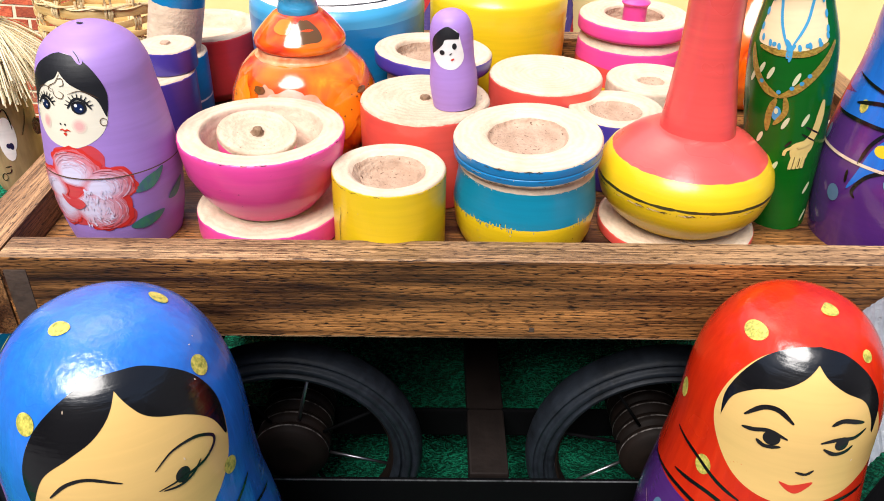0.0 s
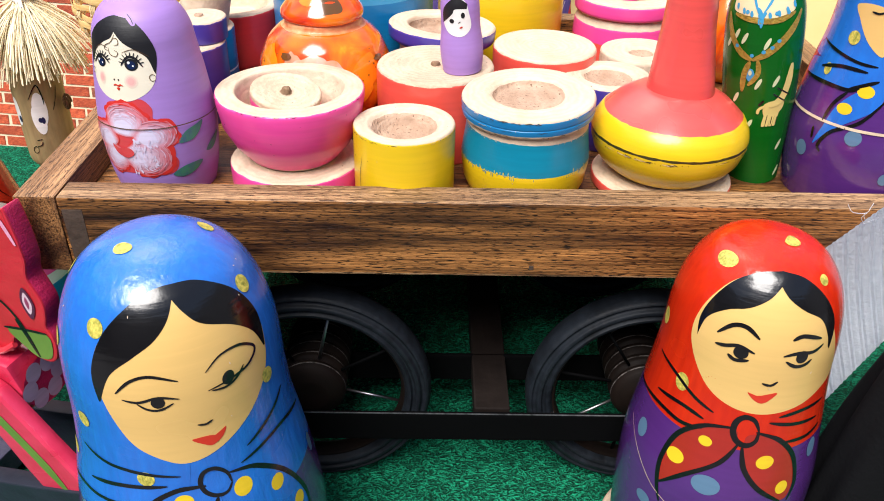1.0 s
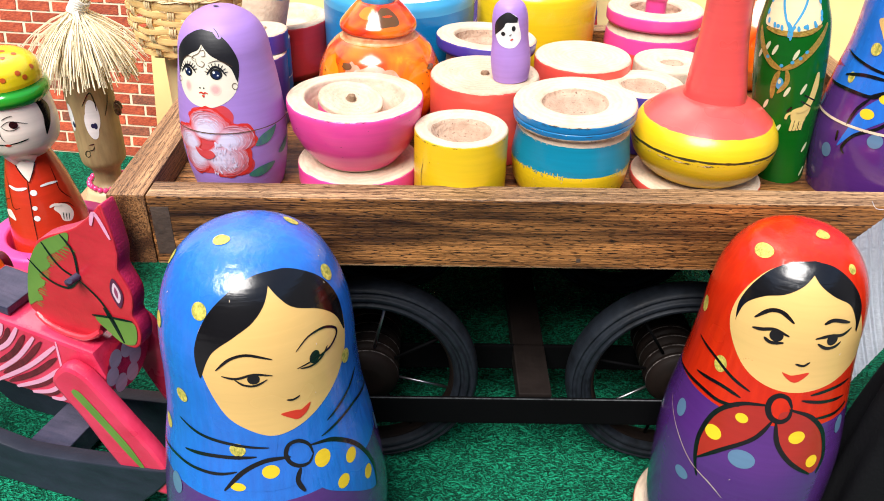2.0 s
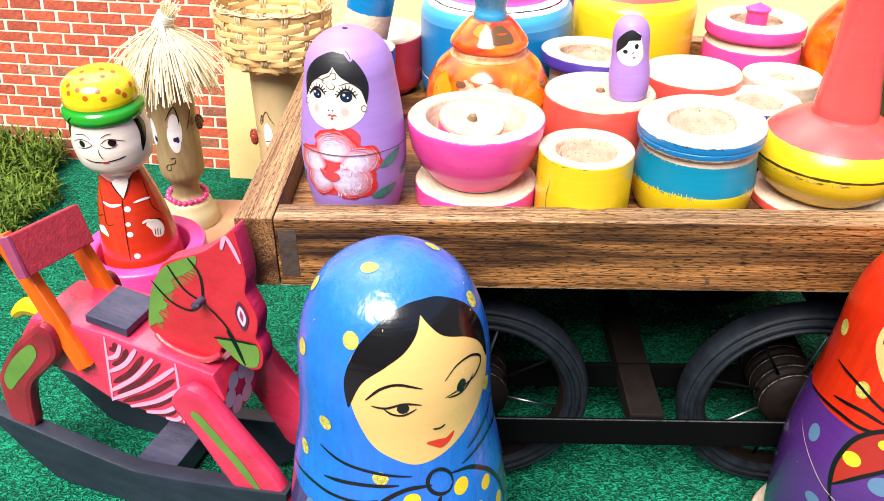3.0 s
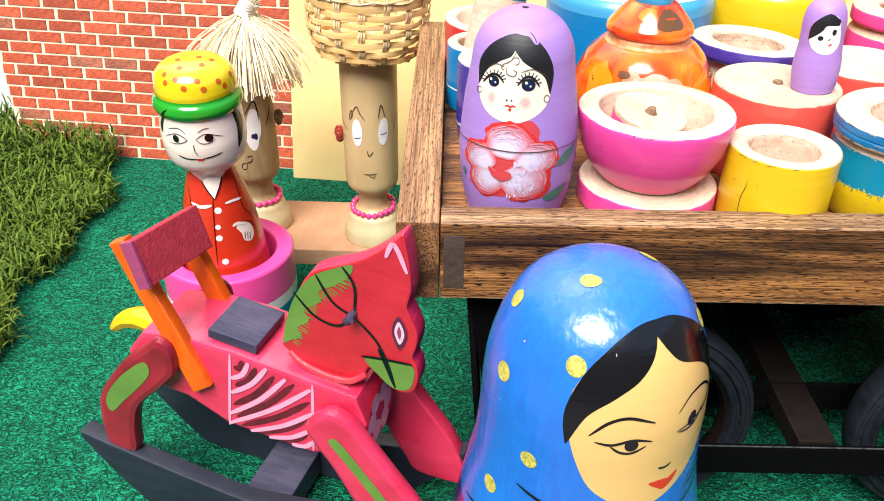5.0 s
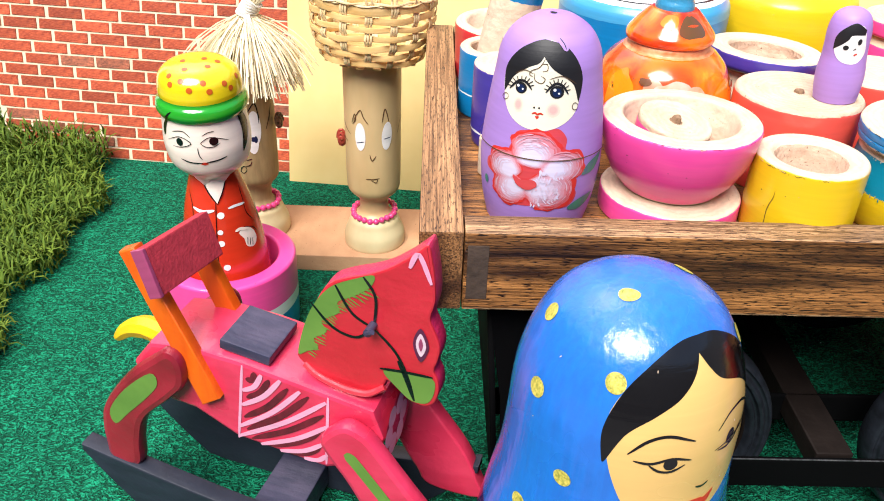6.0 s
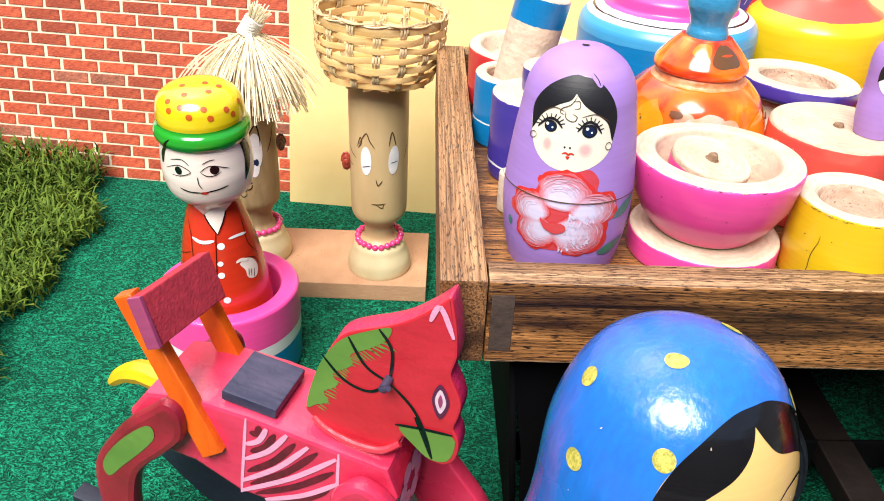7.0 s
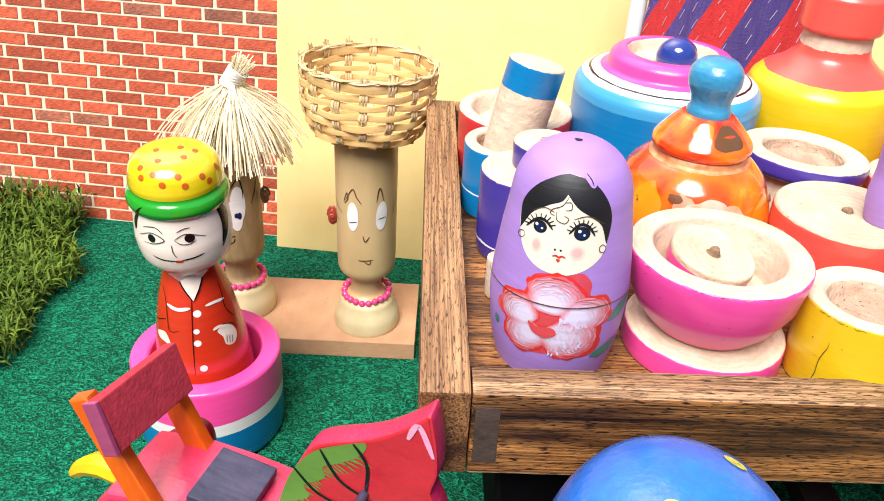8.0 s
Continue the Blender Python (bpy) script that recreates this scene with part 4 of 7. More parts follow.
thing("cap", [(0, 0, 0), (0.0215, 0, 0), (0.0225, 0.002, 0), (0.0222, 0.019, 0), (0.019, 0.0225, 0), (0, 0.0235, 0)], [RED], (0, 0, 0.0885), "coral red cap", "", parent=ytub)
thing("wooden_disc", [(0, 0, 1), (0.018, 0, 1), (0.018, 0.008, 1), (0.0165, 0.0095, 0), (0, 0.0095, 0)], [RAW, RED], (0.215, 0.40, FLOOR), "small red wooden disc with a raw top", "wooden disc", group=TOPS)


# ---- dolls ----
def doll(name, points, bands, mats, place, label, turn=0.0, tilt=(0, 0), paint=None, seg=72, extra=None):
    """A turned doll in one mesh, with its painting laid on the surface."""
    t = Turned(points)
    bm = bmesh.new()
    t.body(bm, bands, seg)
    if paint:
        paint(t, bm)
    if extra:
        extra(bm)
    ob = part(name, bm, mats, m=pose(*place, tilt[0], tilt[1], turn))
    return tagged(ob, label, "doll")


def scratches(t, bm, mi, seed):
    """A few small nicks in the paint."""
    rng = random.Random(seed)
    for k in range(12):
        a, b = rng.uniform(-90, 90), rng.uniform(0.09, 0.9) * t.s[-1]
        t.stroke(bm, [(a, b), (a + rng.uniform(-1.5, 1.5), b + rng.uniform(0.0003, 0.0012))], rng.uniform(0.0002, 0.0004), mi, 0.00042, 3, 0.3)


def paint_blue_doll(t, bm):
    scratches(t, bm, 9, 2)
    t.band(bm, [(-76.7, 0.1071), (-51.5, 0.1129), (-33.5, 0.1141), (-17.1, 0.1155), (-2.9, 0.1176), (13.2, 0.1149)], [(-75.3, 0.118), (-45.5, 0.1392), (-26.3, 0.1457), (-8.6, 0.1466), (6.8, 0.1438), (19, 0.1404)], 0, 0.0001)
    t.blob(bm, [(-23.1, 0.1829), (-17.9, 0.1932), (-6.3, 0.2026), (10.2, 0.2089), (31.3, 0.2106), (54.4, 0.2062), (68.5, 0.1965), (75.1, 0.1843), (73.8, 0.1735), (69.1, 0.162), (58.9, 0.1518), (45.3, 0.144), (30.1, 0.1382), (15.8, 0.1364), (3.1, 0.1407), (-8.3, 0.1476), (-16, 0.1591), (-21.1, 0.1714)], 2)
    t.band(bm, [(-21.5, 0.1655), (-23.1, 0.1794), (-16.2, 0.1938), (-2.7, 0.2039), (12.3, 0.2096), (28.5, 0.2109)], [(-20.5, 0.1668), (-13.2, 0.1788), (-0.1, 0.1865), (11.7, 0.1923), (20.4, 0.1988), (25.9, 0.2059)], 3, 0.00024)
    t.band(bm, [(28.5, 0.2109), (48, 0.2089), (66.7, 0.1996), (74.4, 0.1865), (71.8, 0.1712)], [(25.9, 0.2059), (31.1, 0.2002), (38.6, 0.1947), (55.5, 0.1888), (66.5, 0.1813), (71.1, 0.1722)], 3, 0.00024)
    t.stroke(bm, [(-21.5, 0.1660), (-23.6, 0.1794), (-16.7, 0.1938), (-3.2, 0.2041), (12.3, 0.2098), (28.5, 0.2111), (48.2, 0.2091), (67.2, 0.1996), (74.9, 0.1865), (72.2, 0.1716)], 0.0010, 3, 0.00026, tip=0.6)
    t.stroke(bm, [(-11.4, 0.1713), (-3, 0.1771), (7.1, 0.1789), (20.1, 0.1756)], 0.0012, 3)
    t.stroke(bm, [(33.7, 0.1759), (42.9, 0.1802), (54.5, 0.1802), (63.1, 0.1764), (63.2, 0.1732), (57.1, 0.1701), (50.6, 0.1692), (41.4, 0.1685), (33.1, 0.1679)], 0.0011, 3)
    t.stroke(bm, [(-8.4, 0.1689), (-0.5, 0.1681), (9.4, 0.1698), (19.2, 0.168)], 0.0011, 3)
    t.stroke(bm, [(-1.2, 0.1675), (3.5, 0.1649), (9.5, 0.1643), (16.2, 0.1666)], 0.0010, 3)
    t.oval(bm, 8.9, 0.1675, 0.0025, 0.0025, 3, 0.0003, 0)
    t.stroke(bm, [(34.9, 0.1673), (42.4, 0.1664), (48.9, 0.1678), (54.4, 0.1714)], 0.0010, 3)
    t.oval(bm, 44.6, 0.1698, 0.0025, 0.0030, 3, 0.0003, -25)
    t.stroke(bm, [(24.9, 0.1539), (29, 0.1531), (32.6, 0.1541)], 0.0010, 3)
    t.blob(bm, [(21, 0.1472), (28.6, 0.1472), (33.3, 0.1463), (38.3, 0.1483), (35.9, 0.1444), (30.3, 0.142), (26.1, 0.1437)], 5, 0.0003)
    t.oval(bm, -38.1, 0.2264, 0.0038, 0.0030, 4, 0.0003, 20)
    t.oval(bm, -84.7, 0.2029, 0.0035, 0.0035, 4, 0.0003, 20)
    t.oval(bm, -22.8, 0.1955, 0.0035, 0.0038, 4, 0.0003, 20)
    t.oval(bm, 77.2, 0.1984, 0.0035, 0.0038, 4, 0.0003, 20)
    t.oval(bm, 123.6, 0.2183, 0.0038, 0.0030, 4, 0.0003, 20)
    t.oval(bm, -63.5, 0.1794, 0.0038, 0.0038, 4, 0.0003, 20)
    t.oval(bm, -38.3, 0.1512, 0.0035, 0.0035, 4, 0.0003, 20)
    t.oval(bm, -59.5, 0.1259, 0.0038, 0.0038, 4, 0.0003, 20)
    t.oval(bm, -4.7, 0.1299, 0.0035, 0.0035, 4, 0.0003, 20)
    t.oval(bm, 69.2, 0.1581, 0.0032, 0.0038, 4, 0.0003, 20)
    t.blob(bm, [(-13.4, 0.1079), (-2.9, 0.1189), (11.1, 0.1235), (23.4, 0.1227), (28.4, 0.1169), (26.2, 0.1091), (12.5, 0.1077), (-1.9, 0.1083)], 0, 0.00022)
    t.blob(bm, [(34.7, 0.1259), (49, 0.122), (65.3, 0.1074), (74.1, 0.0882), (72.2, 0.0756), (49.8, 0.091), (36.6, 0.1012), (30.2, 0.1138)], 0, 0.00022)
    t.stroke(bm, [(22.9, 0.1235), (9.6, 0.1238), (-2.9, 0.1182), (-13.4, 0.1073)], 0.0022, 3)
    t.stroke(bm, [(34.7, 0.1259), (49, 0.122), (64.6, 0.1087), (74.4, 0.0887), (72.9, 0.0728)], 0.0022, 3)
    t.stroke(bm, [(35.3, 0.1209), (32.2, 0.1174), (26.8, 0.1175), (22.1, 0.1208), (20.6, 0.1259), (23.2, 0.1302), (28.7, 0.1304), (33.8, 0.1264), (35.3, 0.1209)], 0.0019, 3)
    t.oval(bm, 27.8, 0.1238, 0.0051, 0.0049, 0, 0.00016, 0)
    t.stroke(bm, [(27.3, 0.1164), (24.8, 0.1101), (27.6, 0.1032)], 0.0022, 3)
    t.stroke(bm, [(-42.9, 0.1372), (-27.4, 0.1343), (-9.9, 0.133), (12.3, 0.1305)], 0.0016, 3)
    t.stroke(bm, [(-39.4, 0.1213), (-17, 0.1249), (5.2, 0.1263)], 0.0019, 3)
    t.stroke(bm, [(80.5, 0.1454), (67.9, 0.1402), (47, 0.1337)], 0.0016, 3)
    t.stroke(bm, [(98.8, 0.1237), (70.5, 0.13), (41.8, 0.1274)], 0.0016, 3)
    t.stroke(bm, [(-76.9, 0.107), (-51.5, 0.1129), (-33.5, 0.1141), (-17.1, 0.1155), (-6, 0.1182)], 0.0016, 3)
    t.oval(bm, 40.1, 0.1162, 0.0040, 0.0046, 8, 0.0003, 0)
    t.oval(bm, 58.1, 0.1072, 0.0035, 0.0040, 8, 0.0003, 0)
    t.oval(bm, 11.7, 0.1178, 0.0038, 0.0035, 8, 0.0003, 0)
    t.oval(bm, 49.6, 0.0974, 0.0035, 0.0038, 8, 0.0003, 0)
    t.oval(bm, 68.3, 0.0889, 0.0032, 0.0040, 8, 0.0003, 0)
    t.oval(bm, -6, 0.1103, 0.0035, 0.0022, 8, 0.0003, 0)
    t.oval(bm, -47.1, 0.0973, 0.0043, 0.0059, 6, 0.0003, 0)
    t.oval(bm, 93.7, 0.1005, 0.0027, 0.0054, 6, 0.0003, 0)


def paint_red_doll(t, bm):
    scratches(t, bm, 9, 5)
    t.stroke(bm, [(-92, 0.092), (-70, 0.080), (-55, 0.0715), (-40, 0.066), (-30, 0.060)], 0.0004, 9)
    t.band(bm, [(-102.5, 0.1093), (-69.7, 0.1124), (-49.9, 0.1123), (-34.6, 0.1152), (-11.6, 0.1188), (14.9, 0.1142), (33.9, 0.113), (47.2, 0.1148)], [(-101, 0.1164), (-73.1, 0.1307), (-52.1, 0.1378), (-33.7, 0.1432), (-16.9, 0.1463), (0.2, 0.1479), (20.5, 0.1473), (39.4, 0.1451)], 0, 0.0001)
    t.blob(bm, [(-60.7, 0.1521), (-62.9, 0.1619), (-57.9, 0.1745), (-46, 0.1853), (-22.9, 0.1909), (5.9, 0.1902), (25.4, 0.1822), (35.3, 0.1707), (44.4, 0.1578), (51.4, 0.1414), (34.9, 0.1355), (16.4, 0.131), (-4.1, 0.1286), (-21.8, 0.1296), (-37.8, 0.1339), (-50.5, 0.1415)], 2)
    t.band(bm, [(-57.4, 0.1559), (-59.7, 0.1654), (-54.8, 0.1768), (-45.1, 0.1856), (-28.5, 0.191), (-7.2, 0.193)], [(-57.3, 0.1571), (-54.4, 0.1659), (-43.1, 0.1725), (-28.7, 0.1762), (-16.4, 0.1812), (-8.3, 0.1866)], 3, 0.00024)
    t.band(bm, [(-7.2, 0.193), (13.9, 0.1901), (30.5, 0.1817), (39.1, 0.1698), (35.8, 0.1571)], [(-8.3, 0.1866), (-1.3, 0.182), (10.1, 0.1774), (24.8, 0.1725), (31.7, 0.1647), (33.9, 0.1587)], 3, 0.00024)
    t.stroke(bm, [(-44.5, 0.1619), (-36, 0.1675), (-26.8, 0.1683), (-17.3, 0.1645)], 0.0018, 3)
    t.stroke(bm, [(3.7, 0.1653), (11.3, 0.1669), (25.8, 0.1643)], 0.0018, 3)
    t.stroke(bm, [(-43.7, 0.157), (-37.4, 0.1578), (-28.8, 0.1596), (-18.2, 0.1579)], 0.0016, 3)
    t.stroke(bm, [(-34.2, 0.1546), (-29.1, 0.153), (-20.7, 0.1543)], 0.0016, 3)
    t.oval(bm, -26.6, 0.1569, 0.0029, 0.0029, 3, 0.0003, 0)
    t.stroke(bm, [(-0.5, 0.1581), (9.4, 0.1594), (20.2, 0.159), (28.3, 0.1613)], 0.0016, 3)
    t.stroke(bm, [(1.9, 0.1557), (8.8, 0.1532), (15.6, 0.1535), (20.1, 0.1556)], 0.0016, 3)
    t.oval(bm, 12.5, 0.1573, 0.0026, 0.0029, 3, 0.0003, 0)
    t.stroke(bm, [(-9.3, 0.1444), (-3.7, 0.1437), (0.3, 0.1458)], 0.0012, 3)
    t.blob(bm, [(-16.2, 0.1389), (-9.9, 0.1379), (1.6, 0.14), (-1, 0.1368), (-5.9, 0.1343), (-11.2, 0.1355)], 5, 0.0003)
    t.oval(bm, -66.4, 0.1901, 0.0049, 0.0034, 4, 0.0003, 0)
    t.oval(bm, 55.3, 0.2063, 0.0039, 0.0029, 4, 0.0003, 0)
    t.oval(bm, 35.8, 0.187, 0.0023, 0.0023, 4, 0.0003, 0)
    t.oval(bm, -94.9, 0.1491, 0.0034, 0.0042, 4, 0.0003, 0)
    t.oval(bm, -58.1, 0.1305, 0.0034, 0.0044, 4, 0.0003, 0)
    t.stroke(bm, [(-86.4, 0.1342), (-64.3, 0.1321), (-45.1, 0.1271), (-32.4, 0.1244)], 0.0016, 3)
    t.stroke(bm, [(-75.6, 0.1179), (-52.9, 0.1206), (-37, 0.1194)], 0.0018, 3)
    t.stroke(bm, [(7.2, 0.1273), (23.4, 0.1288), (44.1, 0.129)], 0.0018, 3)
    t.stroke(bm, [(1.7, 0.1246), (18.6, 0.1225), (40.6, 0.1207)], 0.0018, 3)
    t.stroke(bm, [(-102.5, 0.1093), (-69.7, 0.1124), (-49.9, 0.1123), (-36.3, 0.1148)], 0.0018, 3)
    t.stroke(bm, [(14.2, 0.1137), (32.8, 0.1131), (46.3, 0.1149)], 0.0018, 3)
    t.blob(bm, [(-18.7, 0.1199), (-38.1, 0.1148), (-51.1, 0.1024), (-54.9, 0.0887), (-52, 0.0773), (-36.7, 0.0903), (-20.4, 0.1032), (-14.8, 0.1124)], 7, 0.00022)
    t.blob(bm, [(-10.2, 0.1116), (-6.4, 0.0999), (4.5, 0.0895), (21.2, 0.0808), (27, 0.09), (24.2, 0.1032), (13.3, 0.1129), (-1, 0.1181), (-9.4, 0.1171)], 7, 0.00022)
    t.stroke(bm, [(-17.1, 0.1203), (-35.2, 0.1167), (-49.4, 0.1062), (-54.8, 0.0904), (-52.8, 0.0761), (-48.4, 0.0657)], 0.0023, 3)
    t.stroke(bm, [(-52, 0.0762), (-37.9, 0.0887), (-21.4, 0.101), (-13.7, 0.1123)], 0.0021, 3)
    t.stroke(bm, [(-5, 0.1195), (10.7, 0.1153), (23.3, 0.1047), (28.1, 0.0896), (24.4, 0.0798)], 0.0023, 3)
    t.stroke(bm, [(-11.2, 0.1115), (-7.1, 0.0999), (3.4, 0.0895), (19.2, 0.0806)], 0.0023, 3)
    t.stroke(bm, [(-3.4, 0.1201), (-4.2, 0.1149), (-9, 0.1123), (-14.9, 0.1137), (-18.5, 0.1182), (-17.9, 0.1236), (-13.2, 0.1265), (-7.2, 0.1251), (-3.4, 0.1201)], 0.0026, 3)
    t.oval(bm, -11.1, 0.1194, 0.0049, 0.0055, 0, 0.00016, 0)
    t.oval(bm, -47, 0.0949, 0.0042, 0.0039, 8, 0.0003, 0)
    t.oval(bm, -32.5, 0.1092, 0.0029, 0.0026, 8, 0.0003, 0)
    t.oval(bm, 4.5, 0.1038, 0.0039, 0.0036, 8, 0.0003, 0)
    t.oval(bm, 18.8, 0.0885, 0.0031, 0.0036, 8, 0.0003, 0)
    t.oval(bm, -76.2, 0.0934, 0.0034, 0.0052, 6, 0.0003, 0)
    t.oval(bm, -25.6, 0.0872, 0.0062, 0.0052, 6, 0.0003, 0)
    t.oval(bm, -59.3, 0.0606, 0.0042, 0.0036, 6, 0.0003, 0)
    t.oval(bm, 40.8, 0.1036, 0.0031, 0.0052, 6, 0.0003, 0)


PETAL_TONES = [lacquer("petal_tone", tuple(a + (b - a) * (k / 7) ** 0.9 for a, b in zip((0.66, 0.030, 0.022), (0.68, 0.62, 0.78))), rough=0.45, coat=0.0, amount=0.5) for k in range(8)]
CHEEK_TONES = [lacquer("cheek_tone", c, rough=0.4, coat=0.1) for c in ((0.81, 0.60, 0.49), (0.80, 0.50, 0.43), (0.79, 0.42, 0.38))]


def brushed_petal(t, bm, theta, s, a, b, heart, seed):
    """A petal brushed from red at its rim to white near the flower's heart, in curved strokes."""
    rng = random.Random(seed)
    r0 = t.radius(s)
    dx, dy = radians(heart[0] - theta) * r0, heart[1] - s
    far = math.hypot(dx, dy)
    dx, dy = dx / far, dy / far
    n, levels = 40, 8
    for k in range(levels):
        q = k / (levels - 1)
        size, shift = 1 - 0.62 * q, 0.42 * q
        wave = [rng.uniform(-0.05, 0.05) for _ in range(n)]
        out = []
        for j in range(n):
            w = 2 * math.pi * j / n
            f = size * (1 + wave[j] + 0.05 * math.sin(5 * w + seed))
            x, y = a * (f * math.cos(w) + shift * dx), b * (f * math.sin(w) + shift * dy)
            out.append((theta + math.degrees(x / r0), s + y))
        cx, cy = a * shift * dx, b * shift * dy
        t.patch(bm, out, 12 + k, 0.00030 + 0.00003 * k, 4, (theta + math.degrees(cx / r0), s + cy))
    out = math.atan2(-dy, -dx)
    for k in range(56):
        q = rng.uniform(0.15, 0.93)
        w0, sweep = out + rng.uniform(-1.5, 0.9), rng.uniform(0.35, 0.9)
        pts = []
        for j in range(5):
            w = w0 + sweep * j / 4
            size, shift = 1 - 0.62 * q, 0.42 * q
            x, y = a * (size * math.cos(w) + shift * dx), b * (size * math.sin(w) + shift * dy)
            pts.append((theta + math.degrees(x / r0), s + y))
        mi = 12 + max(0, min(7, round(7 * q + rng.uniform(-1.6, 2.2))))
        t.stroke(bm, pts, rng.uniform(0.00025, 0.0006), mi, 0.00056 + 0.000002 * k, 4, 0.1)


def paint_lilac_doll(t, bm):
    t.blob(bm, [(-53.8, 0.062), (-59.6, 0.0713), (-50.4, 0.0797), (-33.7, 0.0856), (-10.1, 0.0876), (12.8, 0.0842), (25, 0.0771), (27.6, 0.0674), (22.4, 0.0591), (10.4, 0.0539), (-7.9, 0.0509), (-28.7, 0.0516), (-44.1, 0.0555)], 1)
    t.band(bm, [(-55.2, 0.0638), (-59.3, 0.0731), (-47.7, 0.0814), (-30.2, 0.0863), (-17, 0.0879)], [(-53.4, 0.0651), (-45.5, 0.0712), (-30.8, 0.0758), (-19.4, 0.0781), (-14.9, 0.0808)], 2, 0.00024)
    t.band(bm, [(-17, 0.0879), (7.3, 0.0859), (21.8, 0.0804), (29.6, 0.072), (25.2, 0.0626)], [(-14.9, 0.0808), (-4.2, 0.0764), (8.5, 0.0733), (19.3, 0.0697), (24, 0.0637)], 2, 0.00024)
    t.oval(bm, -35.3, 0.0672, 0.0026, 0.0023, 2, 0.0003, 0)
    t.oval(bm, -35.1, 0.067, 0.0016, 0.0016, 3, 0.0004, 0)
    t.oval(bm, -38.5, 0.0679, 0.0006, 0.0006, 4, 0.0005, 0)
    t.oval(bm, -33, 0.0669, 0.0004, 0.0004, 4, 0.0005, 0)
    t.stroke(bm, [(-48.7, 0.0656), (-41.7, 0.0689), (-36, 0.0702), (-29.7, 0.0697), (-23.4, 0.0673)], 0.0011, 2)
    t.stroke(bm, [(-45.1, 0.067), (-52.8, 0.0667)], 0.0004, 2)
    t.stroke(bm, [(-43.9, 0.068), (-50.6, 0.0686)], 0.0004, 2)
    t.stroke(bm, [(-41.8, 0.0689), (-46.7, 0.0702)], 0.0004, 2)
    t.stroke(bm, [(-39.2, 0.0696), (-41.9, 0.0715)], 0.0004, 2)
    t.stroke(bm, [(-35.8, 0.0701), (-36.3, 0.0722)], 0.0004, 2)
    t.stroke(bm, [(-32.9, 0.0701), (-31.1, 0.0723)], 0.0004, 2)
    t.stroke(bm, [(-30.1, 0.0699), (-26.9, 0.0718)], 0.0004, 2)
    t.stroke(bm, [(-28.1, 0.0693), (-23.4, 0.0708)], 0.0004, 2)
    t.stroke(bm, [(-26.9, 0.0685), (-21.4, 0.0693)], 0.0004, 2)
    t.oval(bm, 1.9, 0.0672, 0.0029, 0.0026, 2, 0.0003, 0)
    t.oval(bm, 1.9, 0.067, 0.0018, 0.0018, 3, 0.0004, 0)
    t.oval(bm, -0.5, 0.0681, 0.0006, 0.0006, 4, 0.0005, 0)
    t.oval(bm, 3.8, 0.0667, 0.0004, 0.0004, 4, 0.0005, 0)
    t.stroke(bm, [(-9.4, 0.0668), (-3.3, 0.0698), (1.8, 0.0707), (7.8, 0.0695), (13.5, 0.0663)], 0.0011, 2)
    t.stroke(bm, [(-6.7, 0.0679), (-11.6, 0.0684)], 0.0004, 2)
    t.stroke(bm, [(-5.5, 0.069), (-9.9, 0.07)], 0.0004, 2)
    t.stroke(bm, [(-3.6, 0.0698), (-6.8, 0.0715)], 0.0004, 2)
    t.stroke(bm, [(-1, 0.0703), (-2.7, 0.0723)], 0.0004, 2)
    t.stroke(bm, [(1.9, 0.0705), (1.9, 0.0727)], 0.0004, 2)
    t.stroke(bm, [(4.8, 0.0703), (6.6, 0.0723)], 0.0004, 2)
    t.stroke(bm, [(7.5, 0.0697), (10.7, 0.0714)], 0.0004, 2)
    t.stroke(bm, [(9.4, 0.0689), (13.8, 0.0699)], 0.0004, 2)
    t.stroke(bm, [(10.6, 0.0678), (15.6, 0.0682)], 0.0004, 2)
    t.stroke(bm, [(-45, 0.0722), (-34.2, 0.0746), (-23.9, 0.0738)], 0.00032, 10)
    t.stroke(bm, [(-6.9, 0.0723), (6.6, 0.0736), (21.9, 0.0703)], 0.00032, 10)
    t.oval(bm, -18.9, 0.0603, 0.0004, 0.0004, 2, 0.0003, 0)
    t.oval(bm, -14.1, 0.0603, 0.0004, 0.0004, 2, 0.0003, 0)
    t.stroke(bm, [(-20.5, 0.0577), (-17.5, 0.0582), (-15, 0.0577), (-12.5, 0.0582), (-9.5, 0.0578)], 0.0007, 8)
    t.blob(bm, [(-17, 0.0568), (-13.5, 0.0569), (-14.5, 0.0558), (-15.6, 0.0558)], 8, 0.0003)
    for k, size in enumerate((0.0031, 0.0026, 0.0021, 0.0015, 0.0009)):
        t.oval(bm, -35.5, 0.0603, 0.72 * size, size, (9, 20, 21, 22, 22)[k], 0.0002 + 0.00003 * k, 0)
        t.oval(bm, -0.6, 0.0599, size, size, (9, 20, 21, 22, 22)[k], 0.0002 + 0.00003 * k, 0)
    t.stroke(bm, [(-13.3, 0.0801), (-18.3, 0.0767), (-26.3, 0.0749), (-28, 0.0733), (-23.6, 0.0726)], 0.00032, 10)
    t.stroke(bm, [(-17.3, 0.0777), (-10.8, 0.0781), (-9.8, 0.0758), (-14.9, 0.0752)], 0.0003, 10)
    t.stroke(bm, [(-22.7, 0.0741), (-21.4, 0.0713), (-14.2, 0.0704), (-11.3, 0.0722), (-15.8, 0.0733)], 0.00032, 10)
    t.stroke(bm, [(-48.1, 0.0624), (-49, 0.0614), (-51.4, 0.0607), (-54, 0.0608), (-55.7, 0.0615), (-55.3, 0.0624), (-52.4, 0.0632), (-49.8, 0.0631), (-48.1, 0.0624)], 0.0003, 10)
